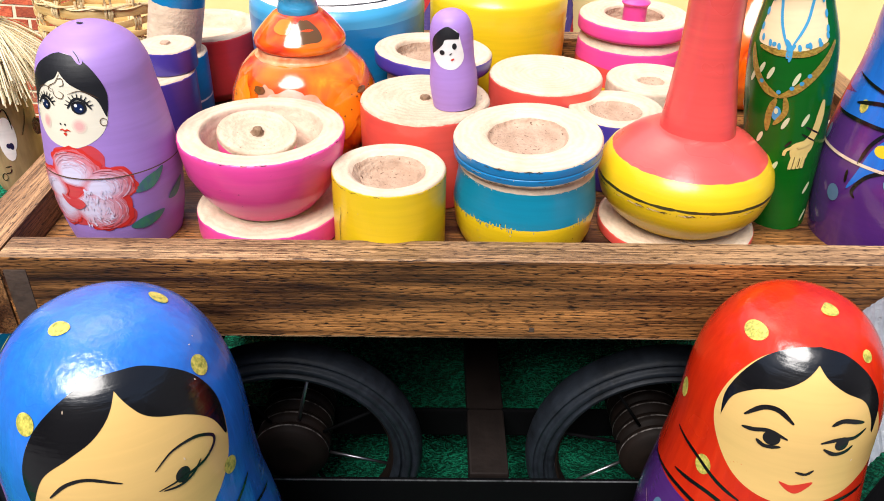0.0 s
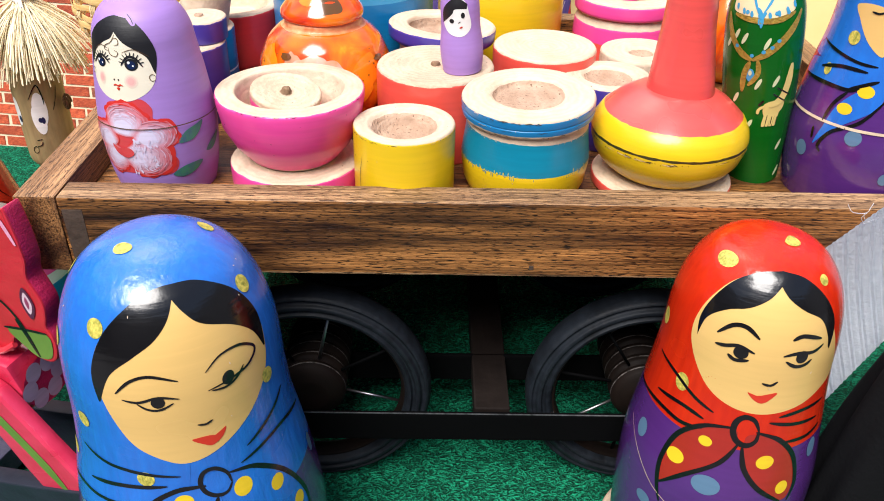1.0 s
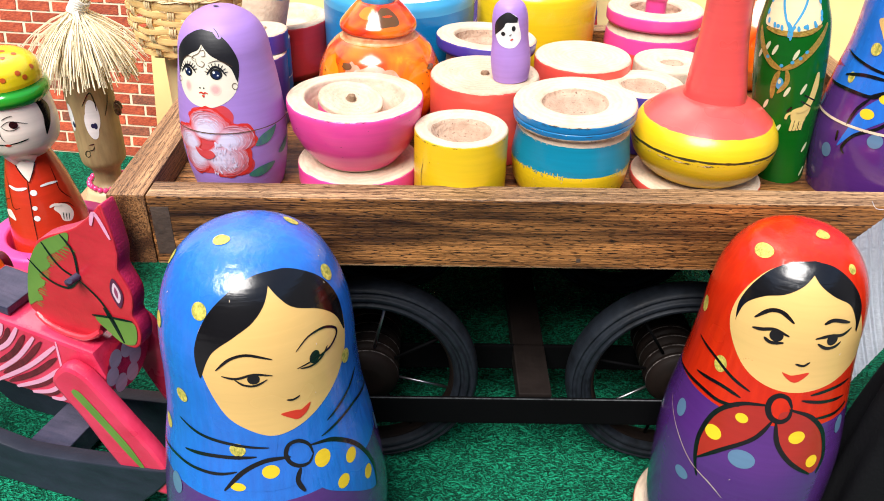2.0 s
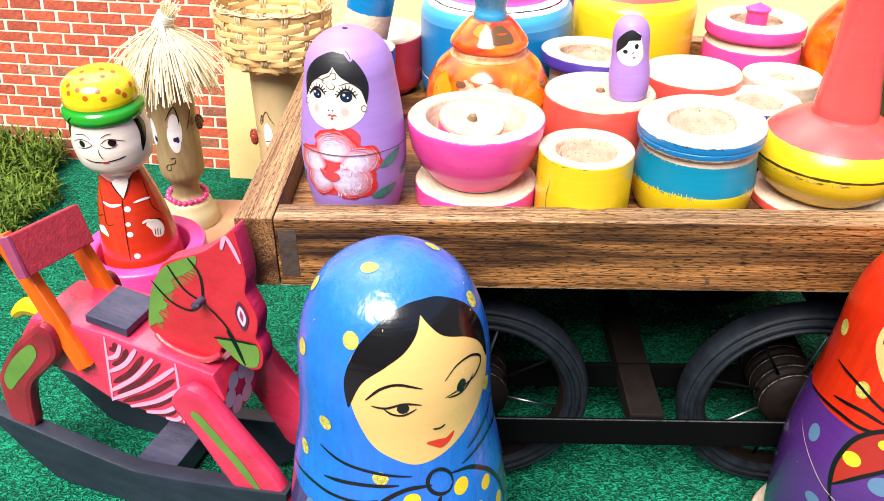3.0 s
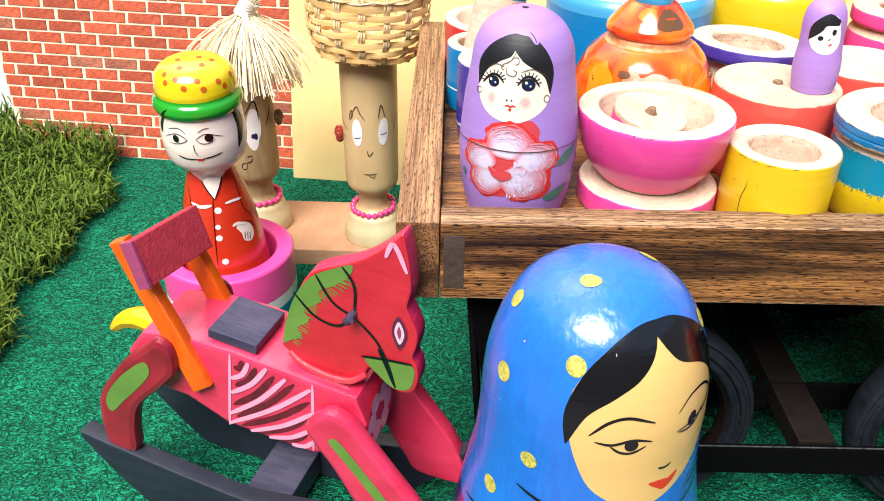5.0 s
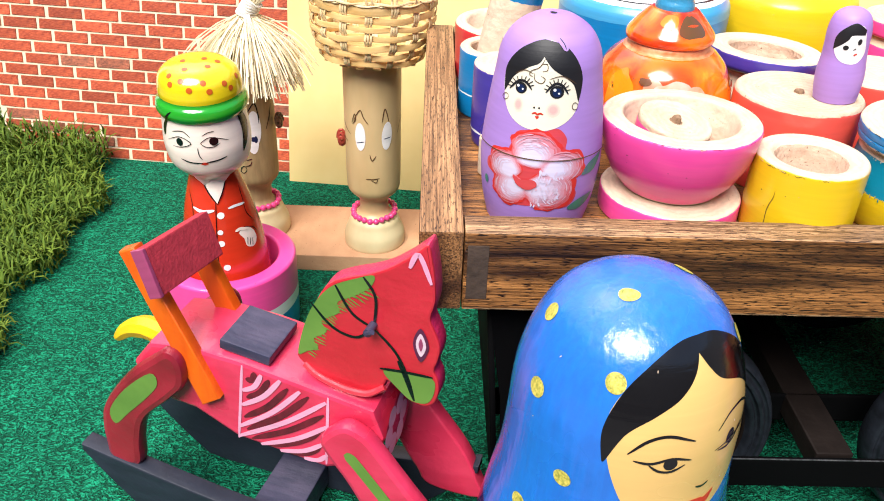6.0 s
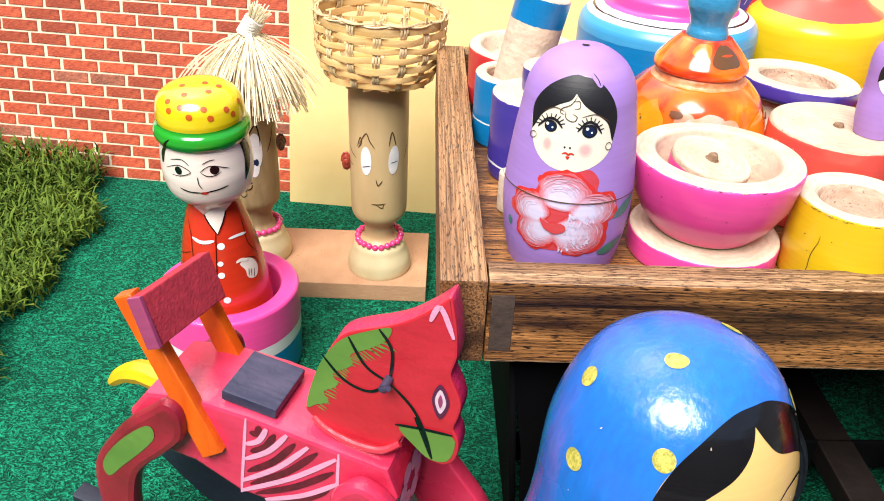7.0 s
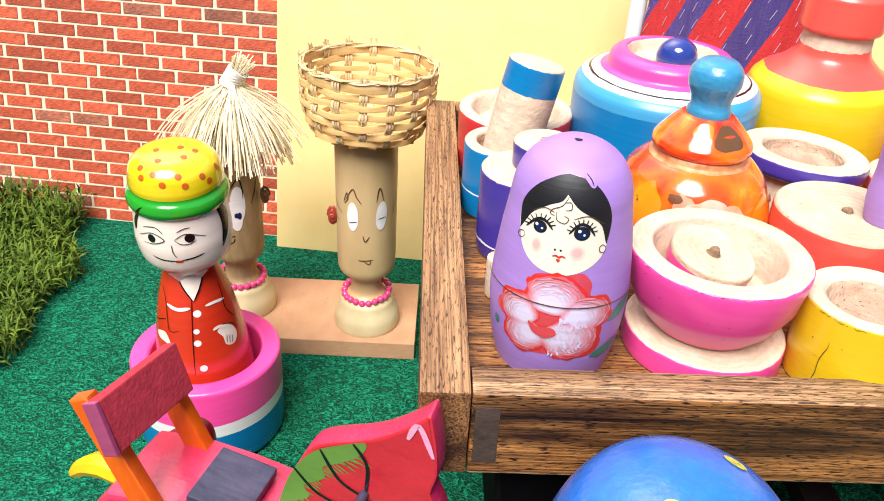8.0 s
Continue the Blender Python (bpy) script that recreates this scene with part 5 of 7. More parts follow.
    t.stroke(bm, [(24.5, 0.0609), (23.4, 0.06), (21.1, 0.0597), (19, 0.0602), (18.2, 0.0613), (19.2, 0.0622), (21.4, 0.0626), (23.7, 0.062), (24.5, 0.0609)], 0.0003, 10)
    t.blob(bm, [(-36.7, 0.0435), (-33.4, 0.0486), (-22.2, 0.0506), (-7.8, 0.0506), (5.9, 0.052), (15, 0.0477), (15, 0.0426), (26.2, 0.0408), (34.5, 0.0349), (31.2, 0.0294), (23.9, 0.0276), (31.7, 0.0208), (26.2, 0.0154), (11.1, 0.0143), (-4.6, 0.0159), (-21.2, 0.0151), (-38.2, 0.0148), (-49.4, 0.019), (-53.4, 0.0257), (-64.2, 0.0285), (-62.6, 0.0333), (-43.8, 0.0377)], 5)
    heart = (-21, 0.0278)
    for k, p in enumerate(((-14, 0.0425, 0.0112, 0.0088), (-43, 0.0330, 0.0088, 0.0078), (-36, 0.0222, 0.0090, 0.0080), (15, 0.0352, 0.0105, 0.0080), (4, 0.0235, 0.0120, 0.0100))):
        brushed_petal(t, bm, *p, heart, k + 1)
    rng = random.Random(31)
    for k in range(60):
        a, b, w = rng.uniform(-13, 13), rng.uniform(0.0160, 0.0340), rng.uniform(-3, 5)
        t.stroke(bm, [(a, b), (a + 0.4 * w, b - 0.0009), (a + w, b - rng.uniform(0.0015, 0.0026))], rng.uniform(0.0004, 0.0010), rng.choice((17, 18, 18, 19, 19)), 0.0007 + 0.000002 * k, 4, 0.15)
    t.blob(bm, [(-31, 0.0300), (-24, 0.0285), (-12, 0.0290), (-9, 0.0262), (-17, 0.0240), (-27, 0.0258)], 5, 0.0010)
    t.blob(bm, [(34, 0.0300), (42, 0.0345), (56, 0.0365), (64, 0.0372), (58, 0.0330), (48, 0.0298)], 7, 0.0003)
    t.blob(bm, [(24, 0.0140), (34, 0.0172), (48, 0.0182), (58, 0.0176), (50, 0.0140), (36, 0.0120)], 7, 0.0003)
    t.blob(bm, [(64, 0.0215), (74, 0.0255), (88, 0.0275), (84, 0.0235), (74, 0.0205)], 7, 0.0003)
    t.oval(bm, -65.9, 0.0216, 0.0015, 0.0021, 7, 0.0003, 0)
    t.stroke(bm, [(-180 + 15 * k, 0.0383) for k in range(25)], 0.0005, 10, 0.0010, tip=1.0)
    t.stroke(bm, [(0.3, 0.089), (7.2, 0.0857), (11.2, 0.0835)], 0.0022, 0)
    t.stroke(bm, [(2, 0.0887), (7.4, 0.0864), (9.9, 0.084)], 0.0004, 2)
    t.oval(bm, -18.6, 0.104, 0.0015, 0.0008, 2, 0.0003, 0)


def paint_tiny_doll(t, bm):
    t.blob(bm, [(-56.7, 0.0265), (-54.3, 0.0312), (-38.6, 0.0356), (-12.4, 0.0382), (15.7, 0.0366), (24.5, 0.0315), (30.5, 0.0246), (10.2, 0.0205), (-15.5, 0.0201), (-41.4, 0.0221)], 1)
    t.band(bm, [(-58.2, 0.0259), (-56.8, 0.0319), (-39.3, 0.0361), (-9.4, 0.0387), (21.8, 0.0355)], [(-54.8, 0.0266), (-37.8, 0.0288), (-23.2, 0.0312), (-14.7, 0.0333), (18.6, 0.0332)], 2, 0.00024)
    t.oval(bm, -26.2, 0.0276, 0.0012, 0.0011, 2, 0.0003, 0)
    t.oval(bm, 6.4, 0.0303, 0.0010, 0.0014, 2, 0.0003, 0)
    t.stroke(bm, [(-7.4, 0.0266), (-0.5, 0.0274)], 0.0004, 2)
    t.stroke(bm, [(-3.9, 0.0242), (4.6, 0.0249)], 0.0007, 8)


def paint_peg_man(t, bm):
    t.oval(bm, -37.1, 0.181, 0.0018, 0.0017, 6, 0.0003, 0)
    t.oval(bm, -28.4, 0.1764, 0.0018, 0.0017, 6, 0.0003, 0)
    t.oval(bm, -12.2, 0.1793, 0.0018, 0.0017, 6, 0.0003, 0)
    t.oval(bm, -14.4, 0.1881, 0.0018, 0.0017, 6, 0.0003, 0)
    t.oval(bm, -60.9, 0.1942, 0.0018, 0.0017, 6, 0.0003, 0)
    t.oval(bm, 1.2, 0.1743, 0.0018, 0.0017, 6, 0.0003, 0)
    t.oval(bm, 21.5, 0.1782, 0.0018, 0.0017, 6, 0.0003, 0)
    t.oval(bm, 27.9, 0.1728, 0.0018, 0.0017, 6, 0.0003, 0)
    t.oval(bm, 44.3, 0.1893, 0.0018, 0.0017, 6, 0.0003, 0)
    t.oval(bm, 88.8, 0.1971, 0.0018, 0.0017, 6, 0.0003, 0)
    t.oval(bm, 84.2, 0.1891, 0.0018, 0.0017, 6, 0.0003, 0)
    t.oval(bm, 52.1, 0.1752, 0.0018, 0.0017, 6, 0.0003, 0)
    t.oval(bm, 60.5, 0.1714, 0.0018, 0.0017, 6, 0.0003, 0)
    t.oval(bm, 81.3, 0.1755, 0.0018, 0.0017, 6, 0.0003, 0)
    t.band(bm, [(62.7, 0.1509), (71.8, 0.1536), (85.3, 0.145), (80.1, 0.136), (65.3, 0.1263)], [(64.9, 0.1504), (67.2, 0.1451), (67.8, 0.1395), (64.9, 0.1328), (64.3, 0.1274)], 4, 0.00024)
    t.band(bm, [(-31.8, 0.1584), (-53.4, 0.1465), (-52.8, 0.1395)], [(-25.9, 0.1601), (-43.2, 0.1488), (-48.5, 0.1413)], 4, 0.00024)
    t.stroke(bm, [(-42.7, 0.1386), (-21.4, 0.1427), (-6.2, 0.1394), (-19.1, 0.1363), (-33.9, 0.1357)], 0.00052, 4)
    t.stroke(bm, [(5.7, 0.1397), (19.4, 0.1429), (42.6, 0.1391)], 0.00052, 4)
    t.stroke(bm, [(5.7, 0.1397), (12.6, 0.137), (22.7, 0.1367), (31.1, 0.1385)], 0.00052, 4)
    t.oval(bm, -22.4, 0.1393, 0.0023, 0.0025, 4, 0.0003, 0)
    t.oval(bm, 23.1, 0.1402, 0.0027, 0.0027, 4, 0.0003, 0)
    t.stroke(bm, [(-34.2, 0.1449), (-16.5, 0.1466), (-6.6, 0.1432)], 0.00052, 4)
    t.stroke(bm, [(8.9, 0.1442), (17.2, 0.1461), (25.2, 0.1465)], 0.00052, 4)
    t.stroke(bm, [(1.6, 0.1365), (2.3, 0.1318), (5.7, 0.1286)], 0.00052, 4)
    t.stroke(bm, [(-23.7, 0.1279), (-10.8, 0.1262), (5.4, 0.1259)], 0.0010, 4)
    t.stroke(bm, [(9.4, 0.1262), (24.7, 0.1272), (37.3, 0.1285)], 0.0010, 4)
    t.oval(bm, 7.3, 0.1255, 0.0023, 0.0010, 7, 0.0003, 0)
    t.patch(bm, [(-18, 0.112), (0, 0.1155), (14, 0.116), (28, 0.115), (46, 0.110), (37, 0.1005), (26, 0.0942), (14.5, 0.0872), (4, 0.0935), (-7, 0.0995)], 1, 0.0007)
    t.stroke(bm, [(-18.5, 0.1130), (-7, 0.0995), (14.5, 0.0868)], 0.0008, 4, 0.0009)
    t.stroke(bm, [(14.5, 0.0868), (37, 0.1003), (47, 0.110)], 0.0008, 4, 0.0009)
    t.stroke(bm, [(12.4, 0.0915), (9, 0.0774), (5.9, 0.0584), (3.8, 0.0363)], 0.00052, 4)
    t.stroke(bm, [(-33.1, 0.0831), (-13.8, 0.0815), (7.8, 0.0828)], 0.0023, 5)
    t.stroke(bm, [(31.3, 0.0827), (47.6, 0.0829), (66.6, 0.0816)], 0.0017, 5)
    t.oval(bm, 17.1, 0.0788, 0.0023, 0.0023, 5, 0.0003, 0)
    t.oval(bm, 12.6, 0.0671, 0.0018, 0.0018, 5, 0.0003, 0)
    t.oval(bm, 11.9, 0.059, 0.0022, 0.0022, 5, 0.0003, 0)
    t.oval(bm, 15, 0.0409, 0.0023, 0.0023, 5, 0.0003, 0)
    t.blob(bm, [(52.5, 0.066), (66, 0.0618), (70.2, 0.0548), (61.4, 0.05), (49, 0.0524), (46.8, 0.0584), (40.8, 0.0638)], 1)
    t.stroke(bm, [(35, 0.0657), (43.9, 0.0665), (54.3, 0.0644)], 0.0020, 1)
    t.blob(bm, [(-56.4, 0.0596), (-38.5, 0.0631), (-30.4, 0.0603), (-26.8, 0.0558), (-38.7, 0.0561), (-50.1, 0.0564)], 1)
    t.stroke(bm, [(52.5, 0.0586), (50, 0.0534)], 0.0005, 4)
    t.stroke(bm, [(56.8, 0.0574), (54.1, 0.0522)], 0.0005, 4)
    t.stroke(bm, [(61.2, 0.0561), (58.2, 0.051)], 0.0005, 4)
    t.stroke(bm, [(-51.9, 0.0939), (-36.8, 0.0851), (-31.5, 0.0747), (-26.9, 0.0658), (-12.1, 0.0671)], 0.00052, 4)
    t.stroke(bm, [(67.8, 0.0941), (65.2, 0.0848), (63.5, 0.0751), (78.5, 0.0642)], 0.00052, 4)
    t.stroke(bm, [(-68.6, 0.0655), (-33.7, 0.0731)], 0.00052, 4)
    t.stroke(bm, [(50.9, 0.0669), (67.3, 0.0631), (74.9, 0.0575)], 0.00052, 4)


def paint_basket_doll(t, bm):
    t.oval(bm, -22, 0.109, 0.0043, 0.0114, 1, 0.0003, 0)
    t.oval(bm, 32.7, 0.1097, 0.0043, 0.0114, 1, 0.0003, -4)
    t.stroke(bm, [(-30.7, 0.1035), (-13.2, 0.1056)], 0.0007, 4)
    t.stroke(bm, [(25.8, 0.1076), (41.4, 0.1083)], 0.0007, 4)
    t.stroke(bm, [(-40.6, 0.1192), (-33.2, 0.1268), (-30.8, 0.1227), (-39.2, 0.1181)], 0.0008, 2)
    t.stroke(bm, [(-36.2, 0.1211), (-21.1, 0.1306), (-13.7, 0.1251), (-4.4, 0.1199)], 0.0008, 2)
    t.stroke(bm, [(22.3, 0.1212), (28.6, 0.1317), (37, 0.1209)], 0.0009, 2)
    t.stroke(bm, [(-2.7, 0.0951), (1.5, 0.0901), (9.9, 0.0942)], 0.0008, 2)
    t.stroke(bm, [(-11.7, 0.0741), (1.4, 0.0741), (16.5, 0.0747)], 0.0008, 2)
    t.stroke(bm, [(-1.9, 0.0736), (8.9, 0.0711), (12.1, 0.074)], 0.0007, 2)
    t.stroke(bm, [(-70.7, 0.1185), (-59.6, 0.113), (-44.6, 0.1092)], 0.0007, 2)
    t.stroke(bm, [(-81, 0.1045), (-54.4, 0.1021)], 0.0007, 2)
    t.stroke(bm, [(79.2, 0.1232), (68.2, 0.1163), (60.4, 0.1086)], 0.0007, 2)


def paint_straw_doll(t, bm):
    t.oval(bm, 17.9, 0.1032, 0.0046, 0.0125, 1, 0.0003, 4)
    t.oval(bm, 16.3, 0.0959, 0.0017, 0.0021, 4, 0.0004, 0)
    t.stroke(bm, [(0.7, 0.1134), (23.7, 0.1253), (31.3, 0.1168), (31.8, 0.1086)], 0.0009, 2)
    t.stroke(bm, [(48.4, 0.1025), (60.7, 0.1122), (68.8, 0.1221)], 0.0008, 2)
    t.stroke(bm, [(-4.7, 0.0781), (9.5, 0.0792)], 0.0008, 2)
    t.stroke(bm, [(-7.2, 0.0727), (4.1, 0.074), (8.1, 0.0773)], 0.0008, 2)
    t.stroke(bm, [(-5.7, 0.0699), (-8.2, 0.0677), (-13.7, 0.0665), (-18.7, 0.067), (-20.2, 0.0689), (-17.3, 0.0712), (-11.9, 0.0725), (-7.1, 0.0719), (-5.7, 0.0699)], 0.0007, 2)
    t.oval(bm, 13.2, 0.0962, 0.0050, 0.0128, 1, 0.0003, 4)
    t.oval(bm, 20.7, 0.1048, 0.0053, 0.0145, 1, 0.0003, 0)
    t.oval(bm, -41.9, 0.1017, 0.0039, 0.0126, 1, 0.0003, 0)
    t.oval(bm, 21.9, 0.0955, 0.0015, 0.0029, 4, 0.0004, 0)
    t.oval(bm, -35.9, 0.0957, 0.0015, 0.0029, 4, 0.0004, 0)


def paint_small_blue_doll(t, bm):
    t.blob(bm, [(-68.9, 0.0948), (-61.4, 0.0884), (-47.8, 0.0802), (-32.7, 0.0757), (-34.7, 0.0841), (-42.1, 0.0954)], 2, centre=(-45.5, 0.0879))
    t.band(bm, [(-106.5, 0.0582), (-79.4, 0.0589), (-54.4, 0.0589), (-36.6, 0.0601), (-21.7, 0.0607)], [(-112.4, 0.0644), (-80.5, 0.0688), (-59.3, 0.0711), (-42.1, 0.0722), (-28.1, 0.0725)], 0, 0.0001)
    t.stroke(bm, [(-97.6, 0.0753), (-70.8, 0.0731), (-48.8, 0.0714), (-33.2, 0.0713)], 0.0013, 3)
    t.stroke(bm, [(-83.3, 0.0647), (-62.1, 0.068), (-39.4, 0.0683)], 0.0016, 3)
    t.stroke(bm, [(-104, 0.0578), (-71.6, 0.0589), (-49.6, 0.0592), (-41.5, 0.061)], 0.0016, 3)
    t.stroke(bm, [(-51, 0.059), (-40.2, 0.0624), (-28.9, 0.0655)], 0.0016, 3)
    t.blob(bm, [(-62.7, 0.031), (-58.9, 0.0405), (-53.8, 0.0511), (-40.8, 0.0598), (-22.9, 0.0631), (-21.1, 0.0595), (-26.3, 0.0527), (-41.1, 0.0454), (-53.1, 0.039)], 0, 0.00022, centre=(-47.9, 0.0495))
    t.stroke(bm, [(-60.6, 0.0429), (-56.8, 0.0518), (-49.1, 0.0585)], 0.0016, 3)
    t.stroke(bm, [(-65.9, 0.0388), (-64.7, 0.0334)], 0.0013, 3)
    t.stroke(bm, [(-54.7, 0.0286), (-57.8, 0.0317), (-51, 0.0394), (-33.4, 0.0466), (-20.3, 0.0578)], 0.0016, 3)
    t.oval(bm, -61.6, 0.0809, 0.0028, 0.0031, 4, 0.0003, 0)
    t.oval(bm, -75, 0.0647, 0.0021, 0.0028, 4, 0.0003, 0)
    t.oval(bm, -36.2, 0.0601, 0.0036, 0.0028, 8, 0.0003, 0)
    t.oval(bm, -47.4, 0.0509, 0.0034, 0.0026, 8, 0.0003, 0)
    t.oval(bm, -71.9, 0.0265, 0.0031, 0.0039, 6, 0.0003, 0)
    t.oval(bm, -34.4, 0.039, 0.0036, 0.0036, 6, 0.0003, 0)
    t.oval(bm, -4.4, 0.0214, 0.0026, 0.0031, 6, 0.0003, 0)
    t.oval(bm, -102.6, 0.0472, 0.0021, 0.0036, 6, 0.0003, 0)
    t.stroke(bm, [(-180 + 15 * k, 0.0429) for k in range(25)], 0.0013, 9, tip=1.0)
    t.stroke(bm, [(-53.1, 0.0933), (-46.6, 0.093), (-41.7, 0.094)], 0.0009, 3)


def paint_green_doll(t, bm):
    t.stroke(bm, [(-80.8, 0.0876), (-69.2, 0.078), (-52.1, 0.071), (-33.3, 0.0675)], 0.0032, 2)
    t.stroke(bm, [(-33.3, 0.0675), (-14.1, 0.0706), (4.6, 0.0754), (21.4, 0.0809), (39.2, 0.0885)], 0.0034, 2)
    t.stroke(bm, [(-35.7, 0.0669), (-43.1, 0.0604), (-45.2, 0.0516)], 0.0026, 2)
    t.stroke(bm, [(-25.3, 0.0679), (-23.5, 0.061), (-36.6, 0.0549)], 0.0022, 2)
    t.blob(bm, [(-74, 0.0895), (-55, 0.0878), (-32, 0.0866), (-8, 0.0866), (14, 0.0880), (27, 0.0900), (27, 0.0985), (22, 0.1070), (0, 0.1120), (-26, 0.1130), (-50, 0.1110), (-66, 0.1050), (-74, 0.0970)], 1, 0.0002)
    for a in range(-66, 26, 13):
        t.oval(bm, a, 0.0879 + 0.0000016 * (a + 22) ** 2, 0.0007, 0.0014, 3, 0.0005, 12)
    for a, b in ((-72, 0.095), (-70, 0.101), (-62, 0.107), (26, 0.094), (25, 0.100), (20, 0.106)):
        t.oval(bm, a, b, 0.0007, 0.0016, 3, 0.0005, 0)
    t.stroke(bm, [(-48, 0.1125), (-44, 0.1000), (-30, 0.0885)], 0.0011, 3)
    t.stroke(bm, [(6, 0.1110), (-4, 0.0990), (-24, 0.0885)], 0.0011, 3)
    t.stroke(bm, [(-30, 0.0885), (-26, 0.0872), (-28, 0.0838)], 0.0022, 3)
    t.stroke(bm, [(-68.2, 0.0875), (-34.7, 0.0859), (-2.1, 0.0857), (26.1, 0.0882)], 0.0026, 2)
    t.oval(bm, -34.2, 0.0602, 0.0019, 0.0032, 3, 0.0003, 0)
    t.oval(bm, -34.5, 0.0613, 0.0008, 0.0013, 4, 0.0004, 0)
    t.stroke(bm, [(-32.1, 0.0914), (-25.3, 0.0875), (-25.3, 0.0825)], 0.0016, 3)
    t.stroke(bm, [(-19.4, 0.0894), (-25, 0.0865)], 0.0011, 3)
    t.oval(bm, -60, 0.0786, 0.0009, 0.0030, 4, 0.0003, -25)
    t.oval(bm, -46.4, 0.0773, 0.0009, 0.0030, 4, 0.0003, -25)
    t.oval(bm, -13.8, 0.0752, 0.0009, 0.0030, 4, 0.0003, -25)
    t.oval(bm, -102.5, 0.0578, 0.0009, 0.0030, 4, 0.0003, -25)
    t.oval(bm, -21.5, 0.0559, 0.0009, 0.0030, 4, 0.0003, -25)
    t.oval(bm, 4.1, 0.0568, 0.0009, 0.0030, 4, 0.0003, -25)
    t.oval(bm, -54.8, 0.048, 0.0009, 0.0030, 4, 0.0003, -25)
    t.oval(bm, -30.9, 0.0346, 0.0009, 0.0030, 4, 0.0003, -25)
    t.oval(bm, 27.8, 0.0218, 0.0009, 0.0030, 4, 0.0003, -25)
    t.oval(bm, 36.6, 0.0061, 0.0009, 0.0030, 4, 0.0003, -25)
    t.oval(bm, -73.3, 0.0744, 0.0009, 0.0030, 4, 0.0003, -25)
    t.oval(bm, -57.8, 0.0734, 0.0009, 0.0009, 3, 0.0004, 0)
    t.oval(bm, -33.9, 0.0697, 0.0009, 0.0009, 3, 0.0004, 0)
    t.oval(bm, -18.3, 0.0715, 0.0009, 0.0009, 3, 0.0004, 0)
    t.oval(bm, -7, 0.0734, 0.0009, 0.0009, 3, 0.0004, 0)
    t.oval(bm, 1.8, 0.0763, 0.0009, 0.0009, 3, 0.0004, 0)
    t.oval(bm, -47.1, 0.0891, 0.0009, 0.0009, 3, 0.0004, 0)
    t.oval(bm, -4.2, 0.0887, 0.0009, 0.0009, 3, 0.0004, 0)
    t.oval(bm, 13.6, 0.0885, 0.0009, 0.0009, 3, 0.0004, 0)
    t.stroke(bm, [(27.6, 0.0645), (24.7, 0.055), (16.3, 0.0477), (-1.4, 0.0441)], 0.0038, 5)
    t.blob(bm, [(20, 0.0470), (22, 0.0425), (8, 0.0385), (-6, 0.0385), (-11, 0.0420), (-7, 0.0460)], 5)
    for x0, x1 in ((-7, -9), (-1, -3), (5, 3), (11, 9)):
        t.stroke(bm, [(x0 + 3, 0.0420), (x1 + 2, 0.0375), (x1, 0.0335)], 0.0016, 5, 0.0004, tip=0.7)
    t.stroke(bm, [(-9, 0.0445), (-17, 0.0430), (-19, 0.0405)], 0.0014, 5, 0.0004, tip=0.7)
    t.stroke(bm, [(5.7, 0.0538), (30.8, 0.0486)], 0.0007, 6)
    t.stroke(bm, [(1.3, 0.0507), (23.7, 0.0458)], 0.0007, 6)
    t.stroke(bm, [(-18.6, 0.0449), (-10.8, 0.0476)], 0.0011, 6)
    t.stroke(bm, [(-3.2, 0.0397), (-4.8, 0.0348)], 0.0004, 6)
    t.stroke(bm, [(4.8, 0.0391), (3.5, 0.0342)], 0.0004, 6)
    t.stroke(bm, [(13.7, 0.0384), (12.2, 0.0336)], 0.0004, 6)


CLOTH_RED = lacquer("jacket_red_paint", (0.60, 0.035, 0.012), rough=0.2, coat=0.5)
HAT_GREEN = lacquer("hat_green_paint", (0.02, 0.32, 0.02), rough=0.15, coat=0.8)
HAT_YELLOW = lacquer("hat_yellow_paint", (0.78, 0.60, 0.01), rough=0.15, coat=0.8)
HAT_DOT = lacquer("hat_dot_paint", (0.55, 0.10, 0.01))
SKIN = lacquer("pale_skin_paint", (0.93, 0.80, 0.69), rough=0.3, coat=0.3)
GREEN = lacquer("green_paint", (0.003, 0.105, 0.008), rough=0.22, coat=0.08, spec=0.3)
GOLD = material("gold_line_paint", (0.42, 0.27, 0.04), (0.20, 0.12, 0.02), rough=0.35, scale=(900, 900, 900), amount=0.8, big=300, bump=0.4, bump_scale=900)
CREAM = lacquer("warm_cream_paint", (0.84, 0.66, 0.40), rough=0.35, coat=0.2)
PALE_OCHRE = lacquer("pale_ochre_paint", (0.76, 0.58, 0.20), rough=0.35, coat=0.2)
SEED = lacquer("pale_green_paint", (0.62, 0.66, 0.40))
BRIGHT_DOT = lacquer("bright_yellow_paint", (0.80, 0.55, 0.02))
BAMBOO = material("pale_bamboo", (0.62, 0.45, 0.23), (0.50, 0.35, 0.165), rough=0.4, scale=(60, 60, 12), amount=0.6, big=20, bump=0.08)
BAMBOO_BASE = material("pale_bamboo_base", (0.66, 0.55, 0.32), (0.56, 0.44, 0.24), rough=0.45, scale=(60, 60, 30), amount=0.5, big=20, bump=0.08)
BAMBOO_BARK = material("bamboo_bark", (0.42, 0.30, 0.14), (0.20, 0.135, 0.06), rough=0.6, scale=(260, 260, 40), amount=1.0, big=30, bump=0.3)
EAR = lacquer("ear_red_paint", (0.34, 0.05, 0.03), amount=0.9)

